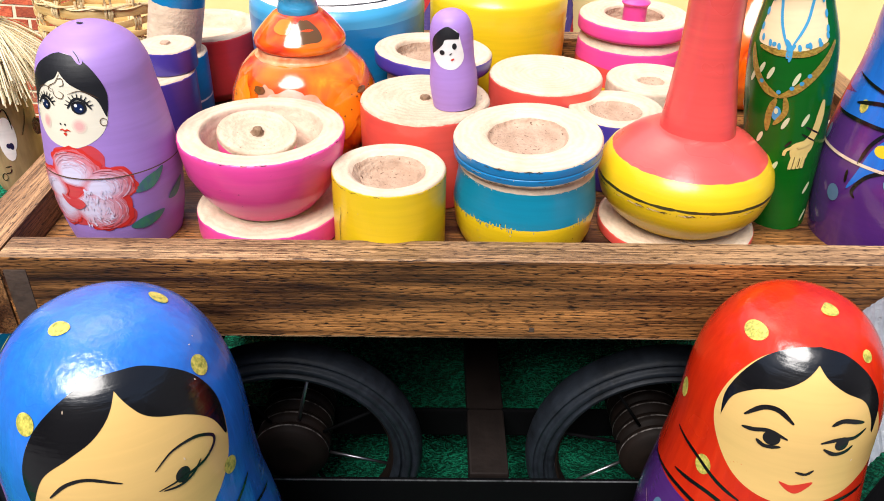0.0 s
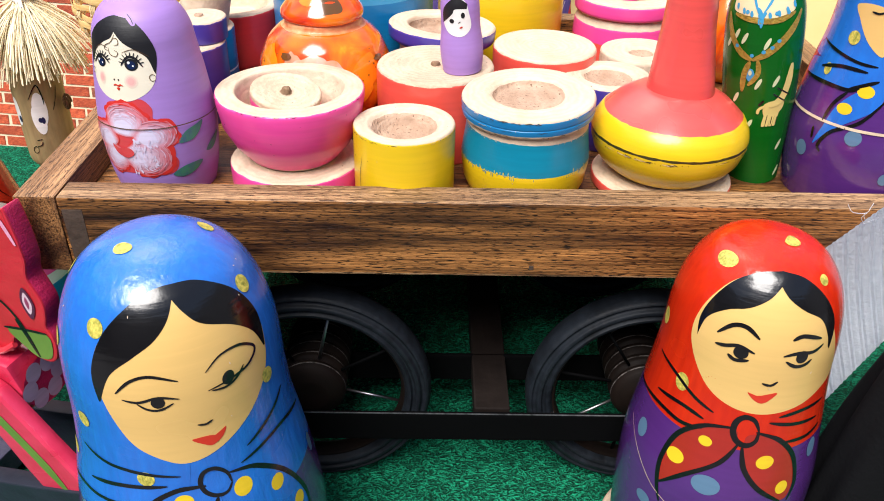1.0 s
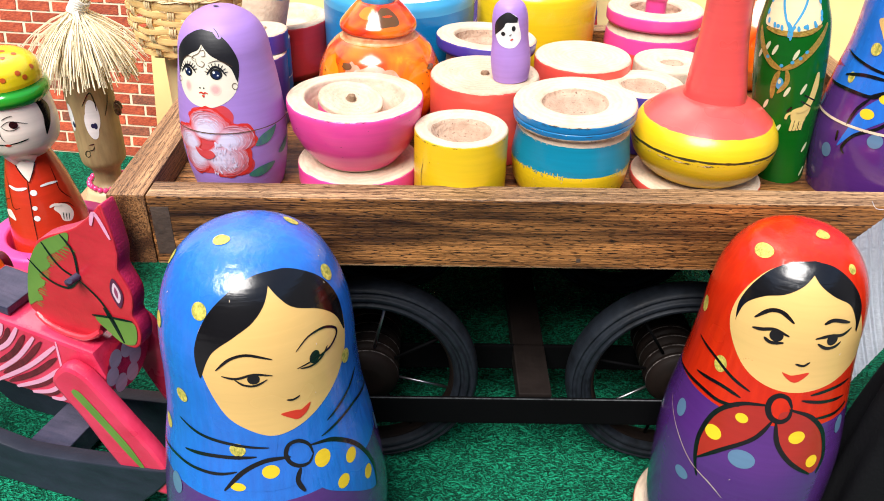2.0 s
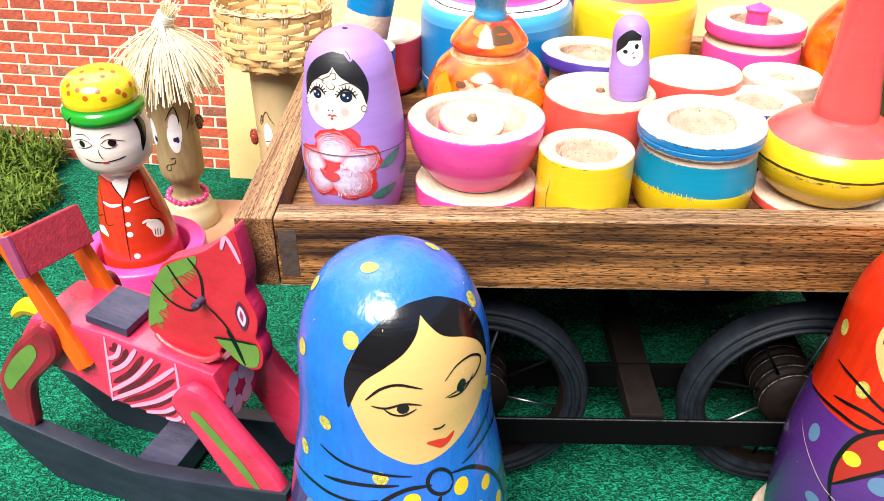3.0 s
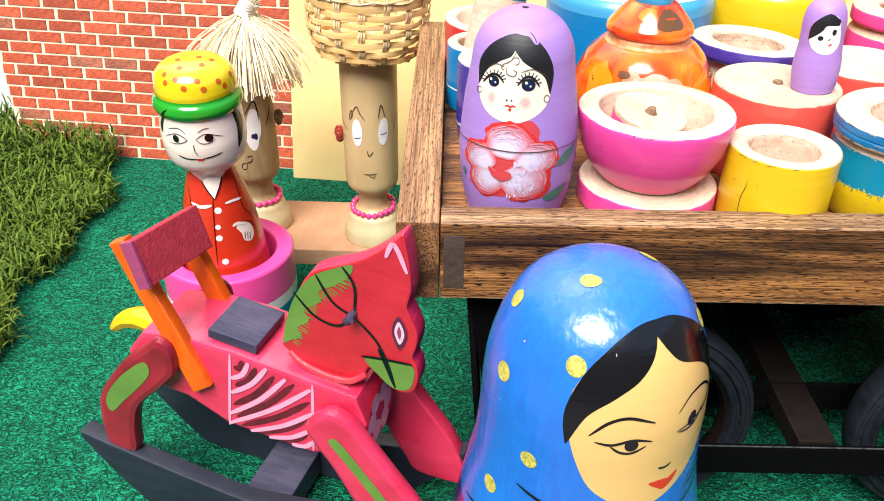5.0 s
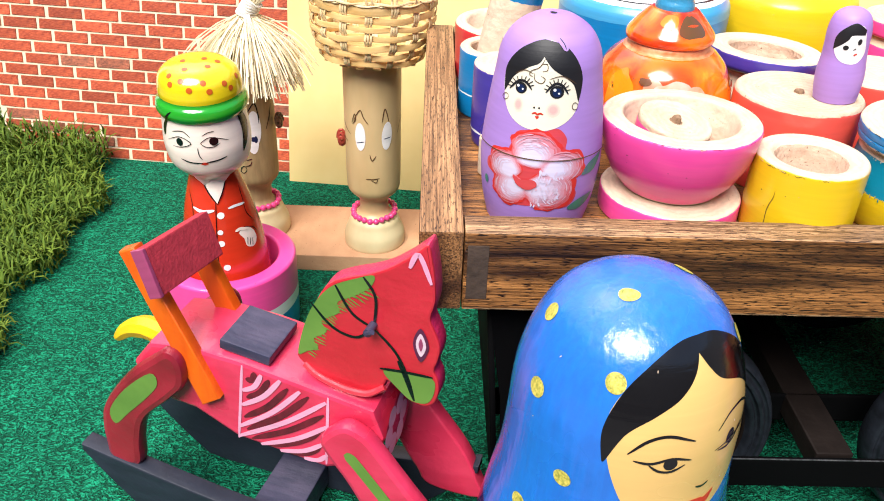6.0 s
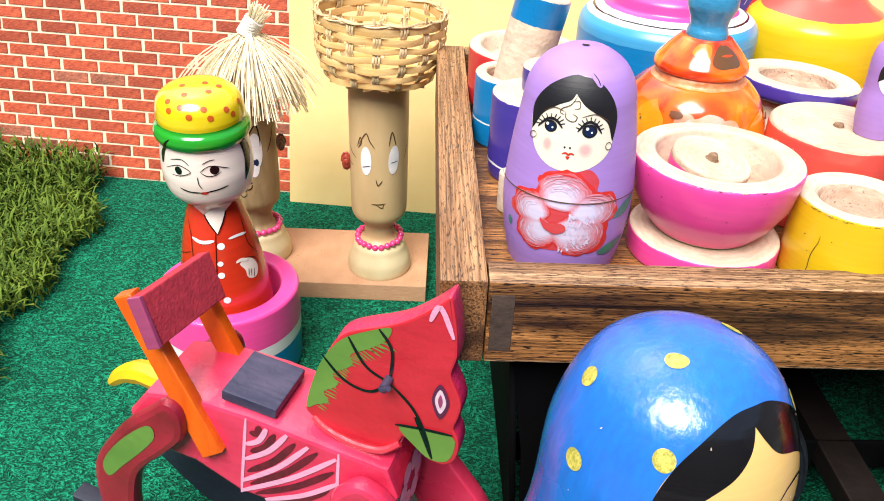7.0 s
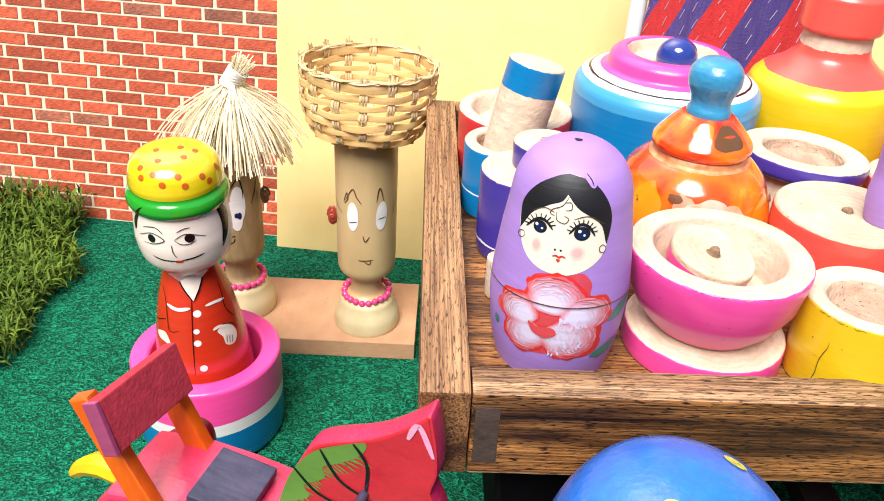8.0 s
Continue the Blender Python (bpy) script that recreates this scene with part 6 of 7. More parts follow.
BIG = [(0.050, 0.0), (0.0535, 0.02), (0.0560, 0.05), (0.0545, 0.072), (0.0515, 0.093), (0.0485, 0.110), (0.0455, 0.126), (0.0437, 0.146), (0.0430, 0.162), (0.0415, 0.175), (0.0375, 0.189), (0.0305, 0.2015), (0.020, 0.2095), (0.009, 0.2132), (0.0, 0.2138)]
SCARF_MATS = [SCARF_BLUE, PURPLE, FACE, BLACK, DOT, LIPS, DOT_GREY, SCARF_DARK, BRIGHT_DOT, RAW]
doll("nesting_doll", BIG, [(0.100, 1), (1, 0)], SCARF_MATS, (-0.112, 0.2105, 0), "large glossy blue-scarfed wooden nesting doll with yellow dots", paint=paint_blue_doll, seg=96)
thing("wooden_disc", [(0, 0, 1), (0.0490, 0, 1), (0.0490, 0.010, 0), (0.0475, 0.0115, 0), (0, 0.0115, 0)], [RAW, RED], (0.1345, 0.2325, 0), "flat raw wood disc with a red rim on the carpet", "wooden disc")
ROUND = [(0.043, 0.0), (0.0442, 0.0276), (0.0448, 0.0552), (0.0440, 0.0782), (0.0408, 0.1012), (0.0382, 0.1196), (0.0362, 0.138), (0.0350, 0.1564), (0.0322, 0.1702), (0.0268, 0.18124), (0.0192, 0.1886), (0.007, 0.19182), (0, 0.19228)]
doll("nesting_doll", ROUND, [(0.108, 1), (1, 0)], [SCARF_RED, *SCARF_MATS[1:]], (0.1336, 0.2305, 0.0115), "large glossy red-scarfed wooden nesting doll standing on a disc", paint=paint_red_doll, seg=96)
LIL = [(0.0228, 0.0), (0.0254, 0.012), (0.0268, 0.026), (0.0269, 0.034), (0.0263, 0.042), (0.0247, 0.056), (0.0228, 0.068), (0.0210, 0.0785), (0.0165, 0.0862), (0.0092, 0.0912), (0.003, 0.0927), (0, 0.0928)]
LILAC_MATS = [LILAC, FACE_PALE, MATT_BLACK, EYE_BLUE, WHITE, FLOWER_RED, FLOWER_WHITE, LEAF, LIPS, CHEEK, BROWN_LINE, FLOWER_PINK, *PETAL_TONES, *CHEEK_TONES]
doll("nesting_doll", LIL, [(1, 0)], LILAC_MATS, (-0.1382, 0.3105, FLOOR), "matt lilac wooden nesting doll with a painted red flower", paint=paint_lilac_doll)
MINI = [(0.0098, 0), (0.0106, 0.006), (0.0108, 0.013), (0.0099, 0.021), (0.0097, 0.026), (0.0095, 0.034), (0.0078, 0.040), (0.004, 0.043), (0, 0.0436)]
doll("nesting_doll", MINI, [(1, 0)], [LILAC, WHITE, *LILAC_MATS[2:]], (0.0080, 0.3485, FLOOR + 0.0449), "tiny lilac wooden doll standing on a block", tilt=(0, -4), seg=40, paint=paint_tiny_doll)
doll("nesting_doll", [(r * 0.62, z * 0.60) for r, z in BIG], [(0.066, 1), (1, 0)], SCARF_MATS, (0.2025, 0.312, FLOOR), "blue-scarfed wooden nesting doll with purple body", paint=paint_small_blue_doll)
doll("peg_doll", [(0.0125, 0), (0.0138, 0.012), (0.0155, 0.03), (0.0172, 0.05), (0.0178, 0.07), (0.0172, 0.085), (0.015, 0.095), (0.013, 0.104), (0.0135, 0.115), (0.010, 0.125), (0, 0.128)], [(1, 0)], [GREEN, CREAM, GOLD, SKYBLUE, SEED, PALE_OCHRE, BLACK], (0.159, 0.325, FLOOR), "glossy green painted wooden doll with gold lines", tilt=(0, -8), paint=paint_green_doll)
pink_tub = thing("wooden_tub", [(0, 0, 0), (0.044, 0, 0), (0.0465, 0.003, 0), (0.0468, 0.027, 1), (0.0468, 0.036, 2), (0.0468, 0.0605, 2), (0.0455, 0.062, 2), (0.036, 0.062, 2), (0.0345, 0.0605, 2), (0.034, 0.03, 2), (0, 0.03, 2)], [BLUE, WHITE, PINK], (-0.328, 0.456, 0), "pink, white and blue striped wooden tub", "toy tub", seg=72)
flaws(pink_tub, [(0.0468, 0.005), (0.0469, 0.03), (0.0469, 0.0605), (0.0457, 0.0622), (0.036, 0.0622)], [], 21, 46)
MAN = [(0.031, 0), (0.030, 0.02), (0.0275, 0.045), (0.0225, 0.074), (0.0172, 0.094), (0.0152, 0.1008), (0.0156, 0.1028), (0.0200, 0.1065), (0.0248, 0.1130), (0.0268, 0.124), (0.0264, 0.134), (0.0255, 0.1445), (0.0266, 0.1462), (0.0279, 0.1495), (0.0272, 0.1532), (0.0252, 0.1562), (0.0252, 0.161), (0.0232, 0.1690), (0.017, 0.1742), (0.008, 0.1763), (0, 0.1766)]
doll("peg_doll", MAN, [(0.1018, 0), (0.1452, 1), (0.1570, 2), (1, 3)], [CLOTH_RED, SKIN, HAT_GREEN, HAT_YELLOW, BLACK, WHITE, HAT_DOT, LIPS], (-0.3285, 0.4565, 0.0302), "wooden peg doll in red jacket and yellow spotted hat", tilt=(4, 0), paint=paint_peg_man)

# ---- plank with two bamboo dolls ----
bm = bmesh.new()
box(bm, -0.18, 0.0, 0, 0.083, 0, 0.0145, 0.0007)
tagged(part("plank", bm, MDF, m=pose(-0.1945, 0.527, 0, 0, 0, -1.5)), "thin brown fibre board lying on the carpet", "board")
STAND = [(0.0248, 0), (0.0252, 0.003), (0.0245, 0.010), (0.0215, 0.0175), (0.0195, 0.0225), (0.0150, 0.0265), (0.0120, 0.031), (0.0120, 0.040), (0.0165, 0.0455), (0.0205, 0.0505), (0.0215, 0.060), (0.0217, 0.085), (0.0220, 0.150), (0.020, 0.156), (0, 0.157)]


def ear(side, z, a, b, mi):
    """A flat curled ear on the doll's side."""
    def add(bm):
        pts = []
        for j in range(28):
            w = 2 * math.pi * j / 11
            q = 1 - j / 34
            pts.append((side * (0.0205 + a * (1.1 + q * math.cos(w))), -0.004 - 0.00015 * j, z + b * q * math.sin(w)))
        tube(bm, pts, 0.0013, 6, mi)
    return add


doll("bamboo_doll", STAND, [(0.026, 5), (1, 0)], [BAMBOO, WHITE, BROWN_LINE, EAR, EYE_BLUE, BAMBOO_BASE], (-0.2325, 0.558, 0.0147), "pale bamboo doll with thin white eyes on a board", paint=paint_basket_doll, extra=ear(-1, 0.0935, 0.0032, 0.0075, 3))
doll("bamboo_doll", [(r * (0.90 if z > 0.04 else 1.0), z) for r, z in STAND], [(0.026, 5), (1, 0)], [BAMBOO_BARK, WHITE, BLACK, BROWN_LINE, EYE_BLUE, BAMBOO_BASE], (-0.331, 0.5733, 0.0147), "brown barked bamboo doll with thin white eyes on a board", paint=paint_straw_doll, extra=ear(1, 0.100, 0.003, 0.007, 3))

BEAD_PINK = material("pink_bead", (0.80, 0.06, 0.24), rough=0.2, bump=0.02, coat=0.5)


def necklace(x, y, z, rad, tilt):
    ob = empty("bead_necklace", pose(x, y, z, *tilt))
    tagged(ob, "string of glossy pink beads round a bamboo neck", "necklace")
    bm = bmesh.new()
    lathe(bm, [(0, -0.0026, 0), (0.0014, -0.0022, 0), (0.0024, -0.001, 0), (0.0026, 0, 0), (0.0024, 0.001, 0), (0.0014, 0.0022, 0), (0, 0.0026, 0)], 12)
    first = part("bead", bm, BEAD_PINK, ob)
    n = int(2 * math.pi * rad / 0.0048)
    for k in range(n):
        a = 2 * math.pi * k / n
        b = first if k == 0 else new("bead", first.data)
        b.parent = ob
        b.matrix_basis = pose(rad * math.cos(a), rad * math.sin(a), 0.0006 * math.sin(5 * a), 90, 0, math.degrees(a))


necklace(-0.2325, 0.558, 0.0425, 0.0170, (6, -3, 0))
necklace(-0.331, 0.5733, 0.0425, 0.0170, (4, 3, 0))

CANE = material("split_cane", (0.80, 0.57, 0.25), (0.62, 0.36, 0.11), rough=0.45, scale=(40, 40, 500), amount=0.9, big=60, bump=0.25, bump_scale=500, per_object=0.2)
CANE_PALE = material("pale_split_cane", (0.80, 0.64, 0.37), (0.62, 0.43, 0.19), rough=0.5, scale=(500, 500, 60), amount=0.9, big=60, bump=0.25, bump_scale=500, per_object=0.15)


def strip(bm, pts, ups, width, thick):
    """A flat cane strip along points; ups: its width direction."""
    rings = []
    for i, (p, u) in enumerate(zip(pts, ups)):
        d = (Vector(pts[min(i + 1, len(pts) - 1)]) - Vector(pts[max(i - 1, 0)])).normalized()
        w = d.cross(Vector(u)).normalized()
        p, u = Vector(p), Vector(u)
        rings.append([bm.verts.new(p + a * u * width / 2 + b * w * thick / 2) for a, b in ((-1, -1), (-0.8, -1.3), (0.8, -1.3), (1, -1), (1, 1), (0.8, 1.3), (-0.8, 1.3), (-1, 1))])
    for a, b in zip(rings, rings[1:]):
        for k in range(8):
            f = bm.faces.new((a[k], a[(k + 1) % 8], b[(k + 1) % 8], b[k]))
            f.smooth = True
    bm.faces.new(rings[0][::-1])
    bm.faces.new(rings[-1])


def basket(x, y, z):
    ob = tagged(empty("woven_basket", pose(x, y, z, -2, 2, 0)), "small round woven cane basket on the bamboo doll's head", "basket")
    rng = random.Random(4)
    stakes, rows, h = 8, 7, 0.0455

    def rad(s):
        return 0.0345 + 0.0095 * min(1.0, s * 2.2) ** 0.6 + 0.001 * s

    for k in range(rows):
        s = (k + 0.55) / rows
        pts, ups = [], []
        n = stakes * 6
        for j in range(n + 1):
            a = 2 * math.pi * j / n
            r = rad(s) + 0.0011 * math.cos(stakes * a / 1.0 + math.pi * k)
            zz = h * s + 0.0007 * math.sin(3 * a + k * 1.7) + 0.0004 * math.sin(7 * a + 2.3 * k)
            pts.append((r * math.cos(a), r * math.sin(a), zz))
            ups.append((0.0, 0.0, 1.0))
        bm = bmesh.new()
        strip(bm, pts, ups, h / rows * rng.uniform(0.55, 0.92), 0.0008)
        part("weaver", bm, CANE, ob)
    for k in range(stakes * 2):
        a = math.pi * (k + 0.5 * 0) / stakes
        for q in (-1, 0, 1):
            pts, ups = [], []
            top = 1.03 + rng.uniform(-0.03, 0.12)
            for j in range(19):
                s = top * j / 18
                row = s * rows - 0.55
                r = rad(s) - 0.0012 * math.cos(math.pi * row) * (1 if k % 2 == 0 else -1)
                b = a + q * 0.040 + rng.uniform(-0.006, 0.006)
                pts.append((r * math.cos(b), r * math.sin(b), h * s))
                ups.append((-math.sin(b), math.cos(b), 0))
            bm = bmesh.new()
            strip(bm, pts, ups, 0.0015, 0.0006)
            part("stake", bm, CANE_PALE, ob)
    bm = bmesh.new()
    for k in range(11):
        x0 = -0.03 + 0.006 * k
        half = math.sqrt(max(0.0001, 0.036 ** 2 - x0 * x0))
        strip(bm, [(x0, -half, 0.0008 * (k % 2)), (x0, 0, 0.0006), (x0, half, 0.0008 * (k % 2))], [(1, 0, 0)] * 3, 0.0055, 0.0008)
        strip(bm, [(-half, x0, 0.0014), (0, x0, 0.0014), (half, x0, 0.0014)], [(0, 1, 0)] * 3, 0.0055, 0.0008)
    part("base", bm, CANE, ob)["kind"] = "stuff"
    for k in range(4):
        bm = bmesh.new()
        pts = []
        for j in range(61):
            a = 2 * math.pi * j / 60
            r = rad(1.0) + 0.0012 * math.cos(9 * a + 1.6 * k) + (0.0006 if k % 2 else -0.0006)
            pts.append((r * math.cos(a), r * math.sin(a), h * (1.0 + 0.012 * k) + 0.0007 * math.sin(9 * a + k)))
        tube(bm, pts, 0.0007, 5)
        part("rim_strand", bm, CANE_PALE, ob)


basket(-0.2325, 0.560, 0.1728)

STRAW = material("dry_straw", (0.90, 0.82, 0.60), (0.78, 0.64, 0.38), rough=0.6, scale=(300, 300, 60), amount=0.9, big=50, bump=0.1)
STRAW_PALE = material("bleached_straw_tie", (0.86, 0.83, 0.76), (0.76, 0.70, 0.58), rough=0.6, amount=0.6, bump=0.2)


def straw_tuft():
    ob = tagged(empty("straw_hat", pose(-0.331, 0.5733, 0.1722)), "tied bundle of dry straw on the bamboo doll's head", "straw hat")
    rng = random.Random(8)
    bm = bmesh.new()
    tie = Vector((0.0050, 0.0, 0.0245))
    for k in range(880):
        a = rng.uniform(0, 2 * math.pi)
        r = rng.uniform(0.022, 0.041) if k % 9 else rng.uniform(0.04, 0.056)
        low = rng.uniform(-0.036, -0.012) if k % 9 else rng.uniform(-0.026, -0.004)
        if math.sin(a) < 0 and r < 0.032:
            low += 0.012
        p0 = tie + Vector((rng.uniform(-0.003, 0.003), rng.uniform(-0.003, 0.003), rng.uniform(-0.004, 0.003)))
        end = Vector((r * math.cos(a) + 0.004, r * math.sin(a), low))
        mid = p0.lerp(end, 0.5) + Vector((0.2 * r * math.cos(a), 0.2 * r * math.sin(a), 0.006))
        if Vector((mid.x, mid.y)).length < 0.0235 and mid.z < 0.002:
            mid.z = 0.004
        pts = [p0.lerp(mid, s).lerp(mid.lerp(end, s), s) for s in (0, 0.3, 0.6, 0.8, 1)]
        tube(bm, pts, rng.uniform(0.00030, 0.00058), 4)
    t = part("straw", bm, STRAW, ob)
    t["kind"] = "stuff"
    bm = bmesh.new()
    up = Vector((0.55, 0.0, 0.83))
    side, back = Vector((0.83, 0.0, -0.55)), Vector((0, 1, 0))
    for k in range(60):
        a, b = rng.uniform(0, 2 * math.pi), rng.uniform(0.001, 0.0085)
        round_ = math.cos(a) * side + math.sin(a) * back
        tube(bm, [tie, tie + up * 0.010 + round_ * 0.5 * b, tie + up * rng.uniform(0.016, 0.024) + round_ * b], 0.0005, 4)
    t = part("tuft", bm, STRAW, ob)
    t["kind"] = "stuff"
    for k in range(8):
        bm = bmesh.new()
        tube(bm, [tie + up * (-0.001 + 0.0017 * k + 0.0006 * math.sin(3 * w + k)) + (0.0064 + 0.0004 * math.sin(2 * w)) * (math.cos(w) * side + math.sin(w) * back) for w in (2 * math.pi * j / 18 for j in range(19))], 0.0011, 6)
        part("tie", bm, STRAW_PALE, ob)
    bm = bmesh.new()
    strip(bm, [tie + Vector(p) for p in ((0.002, -0.0070, 0.001), (0.004, -0.0105, -0.006), (0.005, -0.0140, -0.015))], [Vector((1, 0, 0.2))] * 3, 0.0048, 0.0006)
    part("tie_end", bm, STRAW_PALE, ob)


straw_tuft()

# ---- rocking horse ----
HORSE_PINK = material("horse_pink_paint", (0.76, 0.050, 0.125), (0.52, 0.018, 0.055), rough=0.3, scale=(30, 90, 90), amount=0.8, big=30, bump=0.22, bump_scale=260, coat=0.35)
HORSE_RED = material("horse_red_paint", (0.62, 0.026, 0.045), (0.42, 0.012, 0.022), rough=0.33, scale=(30, 90, 90), amount=0.9, big=34, bump=0.28, bump_scale=260, coat=0.35)
LEG_RED = material("leg_maroon_paint", (0.40, 0.014, 0.038), (0.15, 0.007, 0.014), rough=0.35, scale=(40, 90, 40), amount=1.0, big=40, bump=0.3, coat=0.3)
HORSE_GREEN = material("horse_green_paint", (0.15, 0.29, 0.050), (0.085, 0.19, 0.03), rough=0.5, amount=0.9, bump=0.2)
SLATE = material("slate_blue_paint", (0.026, 0.031, 0.050), (0.011, 0.013, 0.021), rough=0.5, spec=0.35, scale=(30, 120, 120), amount=1.0, big=25, bump=0.3)
SLATE_WORN = material("worn_slate_paint", (0.070, 0.062, 0.105), (0.018, 0.022, 0.050), rough=0.42, spec=0.4, scale=(60, 300, 300), amount=0.7, big=60, bump=0.35)
POST_ORANGE = material("orange_paint", (0.84, 0.14, 0.003), (0.62, 0.075, 0.003), rough=0.45, scale=(200, 200, 25), amount=0.8, big=20, bump=0.3)
MAROON = material("maroon_flock", (0.50, 0.030, 0.052), (0.33, 0.016, 0.030), rough=0.9, scale=(420, 420, 420), amount=0.8, big=150, bump=0.3, bump_scale=700)
MAUVE = lacquer("mauve_paint", (0.34, 0.055, 0.14), amount=0.9)
PINK_LINE = lacquer("pale_pink_line", (0.80, 0.36, 0.52), amount=0.4)
HORSE_GLOSS = material("glossy_coral_paint", (0.70, 0.045, 0.060), (0.60, 0.03, 0.05), rough=0.3, scale=(200, 200, 200), amount=0.6, big=90, bump=0.2, bump_scale=200, coat=0.35)
DARK_STROKE = material("dark_maroon_stroke", (0.045, 0.008, 0.012), (0.20, 0.012, 0.03), rough=0.4, scale=(250, 90, 90), amount=1.0, big=120, bump=0.2)
HORSE_EDGE = material("magenta_edge_paint", (0.60, 0.020, 0.095), (0.42, 0.013, 0.062), rough=0.4, scale=(300, 90, 300), amount=0.9, big=40, bump=0.4, bump_scale=900, coat=0.15)
EYE_DARK = lacquer("eye_dark_mauve_paint", (0.10, 0.016, 0.055))
EYE_PALE = lacquer("eye_pale_pink_paint", (0.80, 0.58, 0.66), amount=0.8)
PETAL = lacquer("grey_petal_paint", (0.62, 0.50, 0.60), amount=0.9)
horse = tagged(empty("rocking_horse", pose(-0.2728, 0.2655, 0, 0, 0, -17.6)), "pink painted wooden rocking horse with orange seat back and slate rockers", "rocking horse")


def rounded(outline, n=4):
    return [(p.x, p.y) for p in spline([(a, b, 0) for a, b in outline], n, True)]


def plate(name, outline, y0, y1, mats, label="", parent=None, bevel=0.0016, marks=None, m=None, edge=None):
    """A cut-out board of the horse, its edges eased; marks: what is painted on its near face."""
    bm = bmesh.new()
    slab(bm, outline, y0, y1, 0, edge)
    es = [e for e in bm.edges if abs(e.verts[0].co.y - e.verts[1].co.y) < 1e-6]
    res = bmesh.ops.bevel(bm, geom=es, offset=bevel, segments=2, affect="EDGES", profile=0.5)
    for f in res["faces"]:
        f.smooth = True
    if marks:
        marks(bm, y0 - 0.0003)
    return part(name, bm, mats, parent or horse, label, m)


def flat(bm, points, y, mi, n=4, smooth=True):
    """A painted patch on the near face."""
    pts = [(p.x, p.y) for p in spline([(a, b, 0) for a, b in points], n, True)] if smooth else points
    f = bm.faces.new([bm.verts.new((a, y, b)) for a, b in pts])
    f.normal_update()
    if f.normal.y > 0:
        f.normal_flip()
    f.material_index = mi
    bmesh.ops.triangulate(bm, faces=[f])


def line(bm, points, y, width, mi, n=6, tip=0.5):
    """A painted line on the near face."""
    q = spline([(a, b, 0) for a, b in points], n)
    prev = None
    for i, p in enumerate(q):
        d = (q[min(i + 1, len(q) - 1)] - q[max(i - 1, 0)]).xy.normalized()
        x = i / (len(q) - 1)
        w = 0.5 * width * (tip + (1 - tip) * min(1, 5 * x, 5 * (1 - x)))
        pair = [bm.verts.new((p.x - k * d.y * w, y, p.y + k * d.x * w)) for k in (1, -1)]
        if prev:
            bm.faces.new((prev[0], prev[1], pair[1], pair[0])).material_index = mi
        prev = pair


def body_marks(bm, y):
    def at(p, q):
        top, low = Vector((0.0, 0.1225)).lerp(Vector((0.043, 0.1155)), p), Vector((-0.007, 0.074)).lerp(Vector((0.040, 0.0714)), p)
        return tuple(top.lerp(low, q))

    for p in (0, 1):
        line(bm, [at(p, 0), at(p, 0.5), at(p, 1)], y, 0.0015, 1)
    for p0, q0, p1, q1 in ((0.02, 0.32, 0.23, 0.03), (0.02, 0.52, 0.45, 0.01), (0.0, 0.83, 0.68, 0.06), (0.0, 0.97, 0.98, 0.08), (0.26, 0.99, 1.0, 0.42), (0.48, 1.0, 0.96, 0.70), (0.75, 1.0, 1.0, 0.86)):
        line(bm, [at(p0, q0), at(0.5 * p0 + 0.5 * p1 + 0.03, 0.5 * q0 + 0.5 * q1 + 0.04), at(p1, q1)], y - 0.0002, 0.0027, 1, tip=0.6)
    for p0, q0, p1, q1 in ((0.05, 0.16, 0.15, 0.03), (0.07, 0.40, 0.32, 0.06), (0.05, 0.68, 0.54, 0.08), (0.09, 0.84, 0.78, 0.09), (0.15, 0.95, 0.96, 0.27), (0.34, 0.98, 0.92, 0.55), (0.58, 0.99, 0.93, 0.76)):
        line(bm, [at(p0, q0), at(0.5 * p0 + 0.5 * p1 + 0.03, 0.5 * q0 + 0.5 * q1 + 0.04), at(p1, q1)], y - 0.0001, 0.0034, 2, tip=0.25)


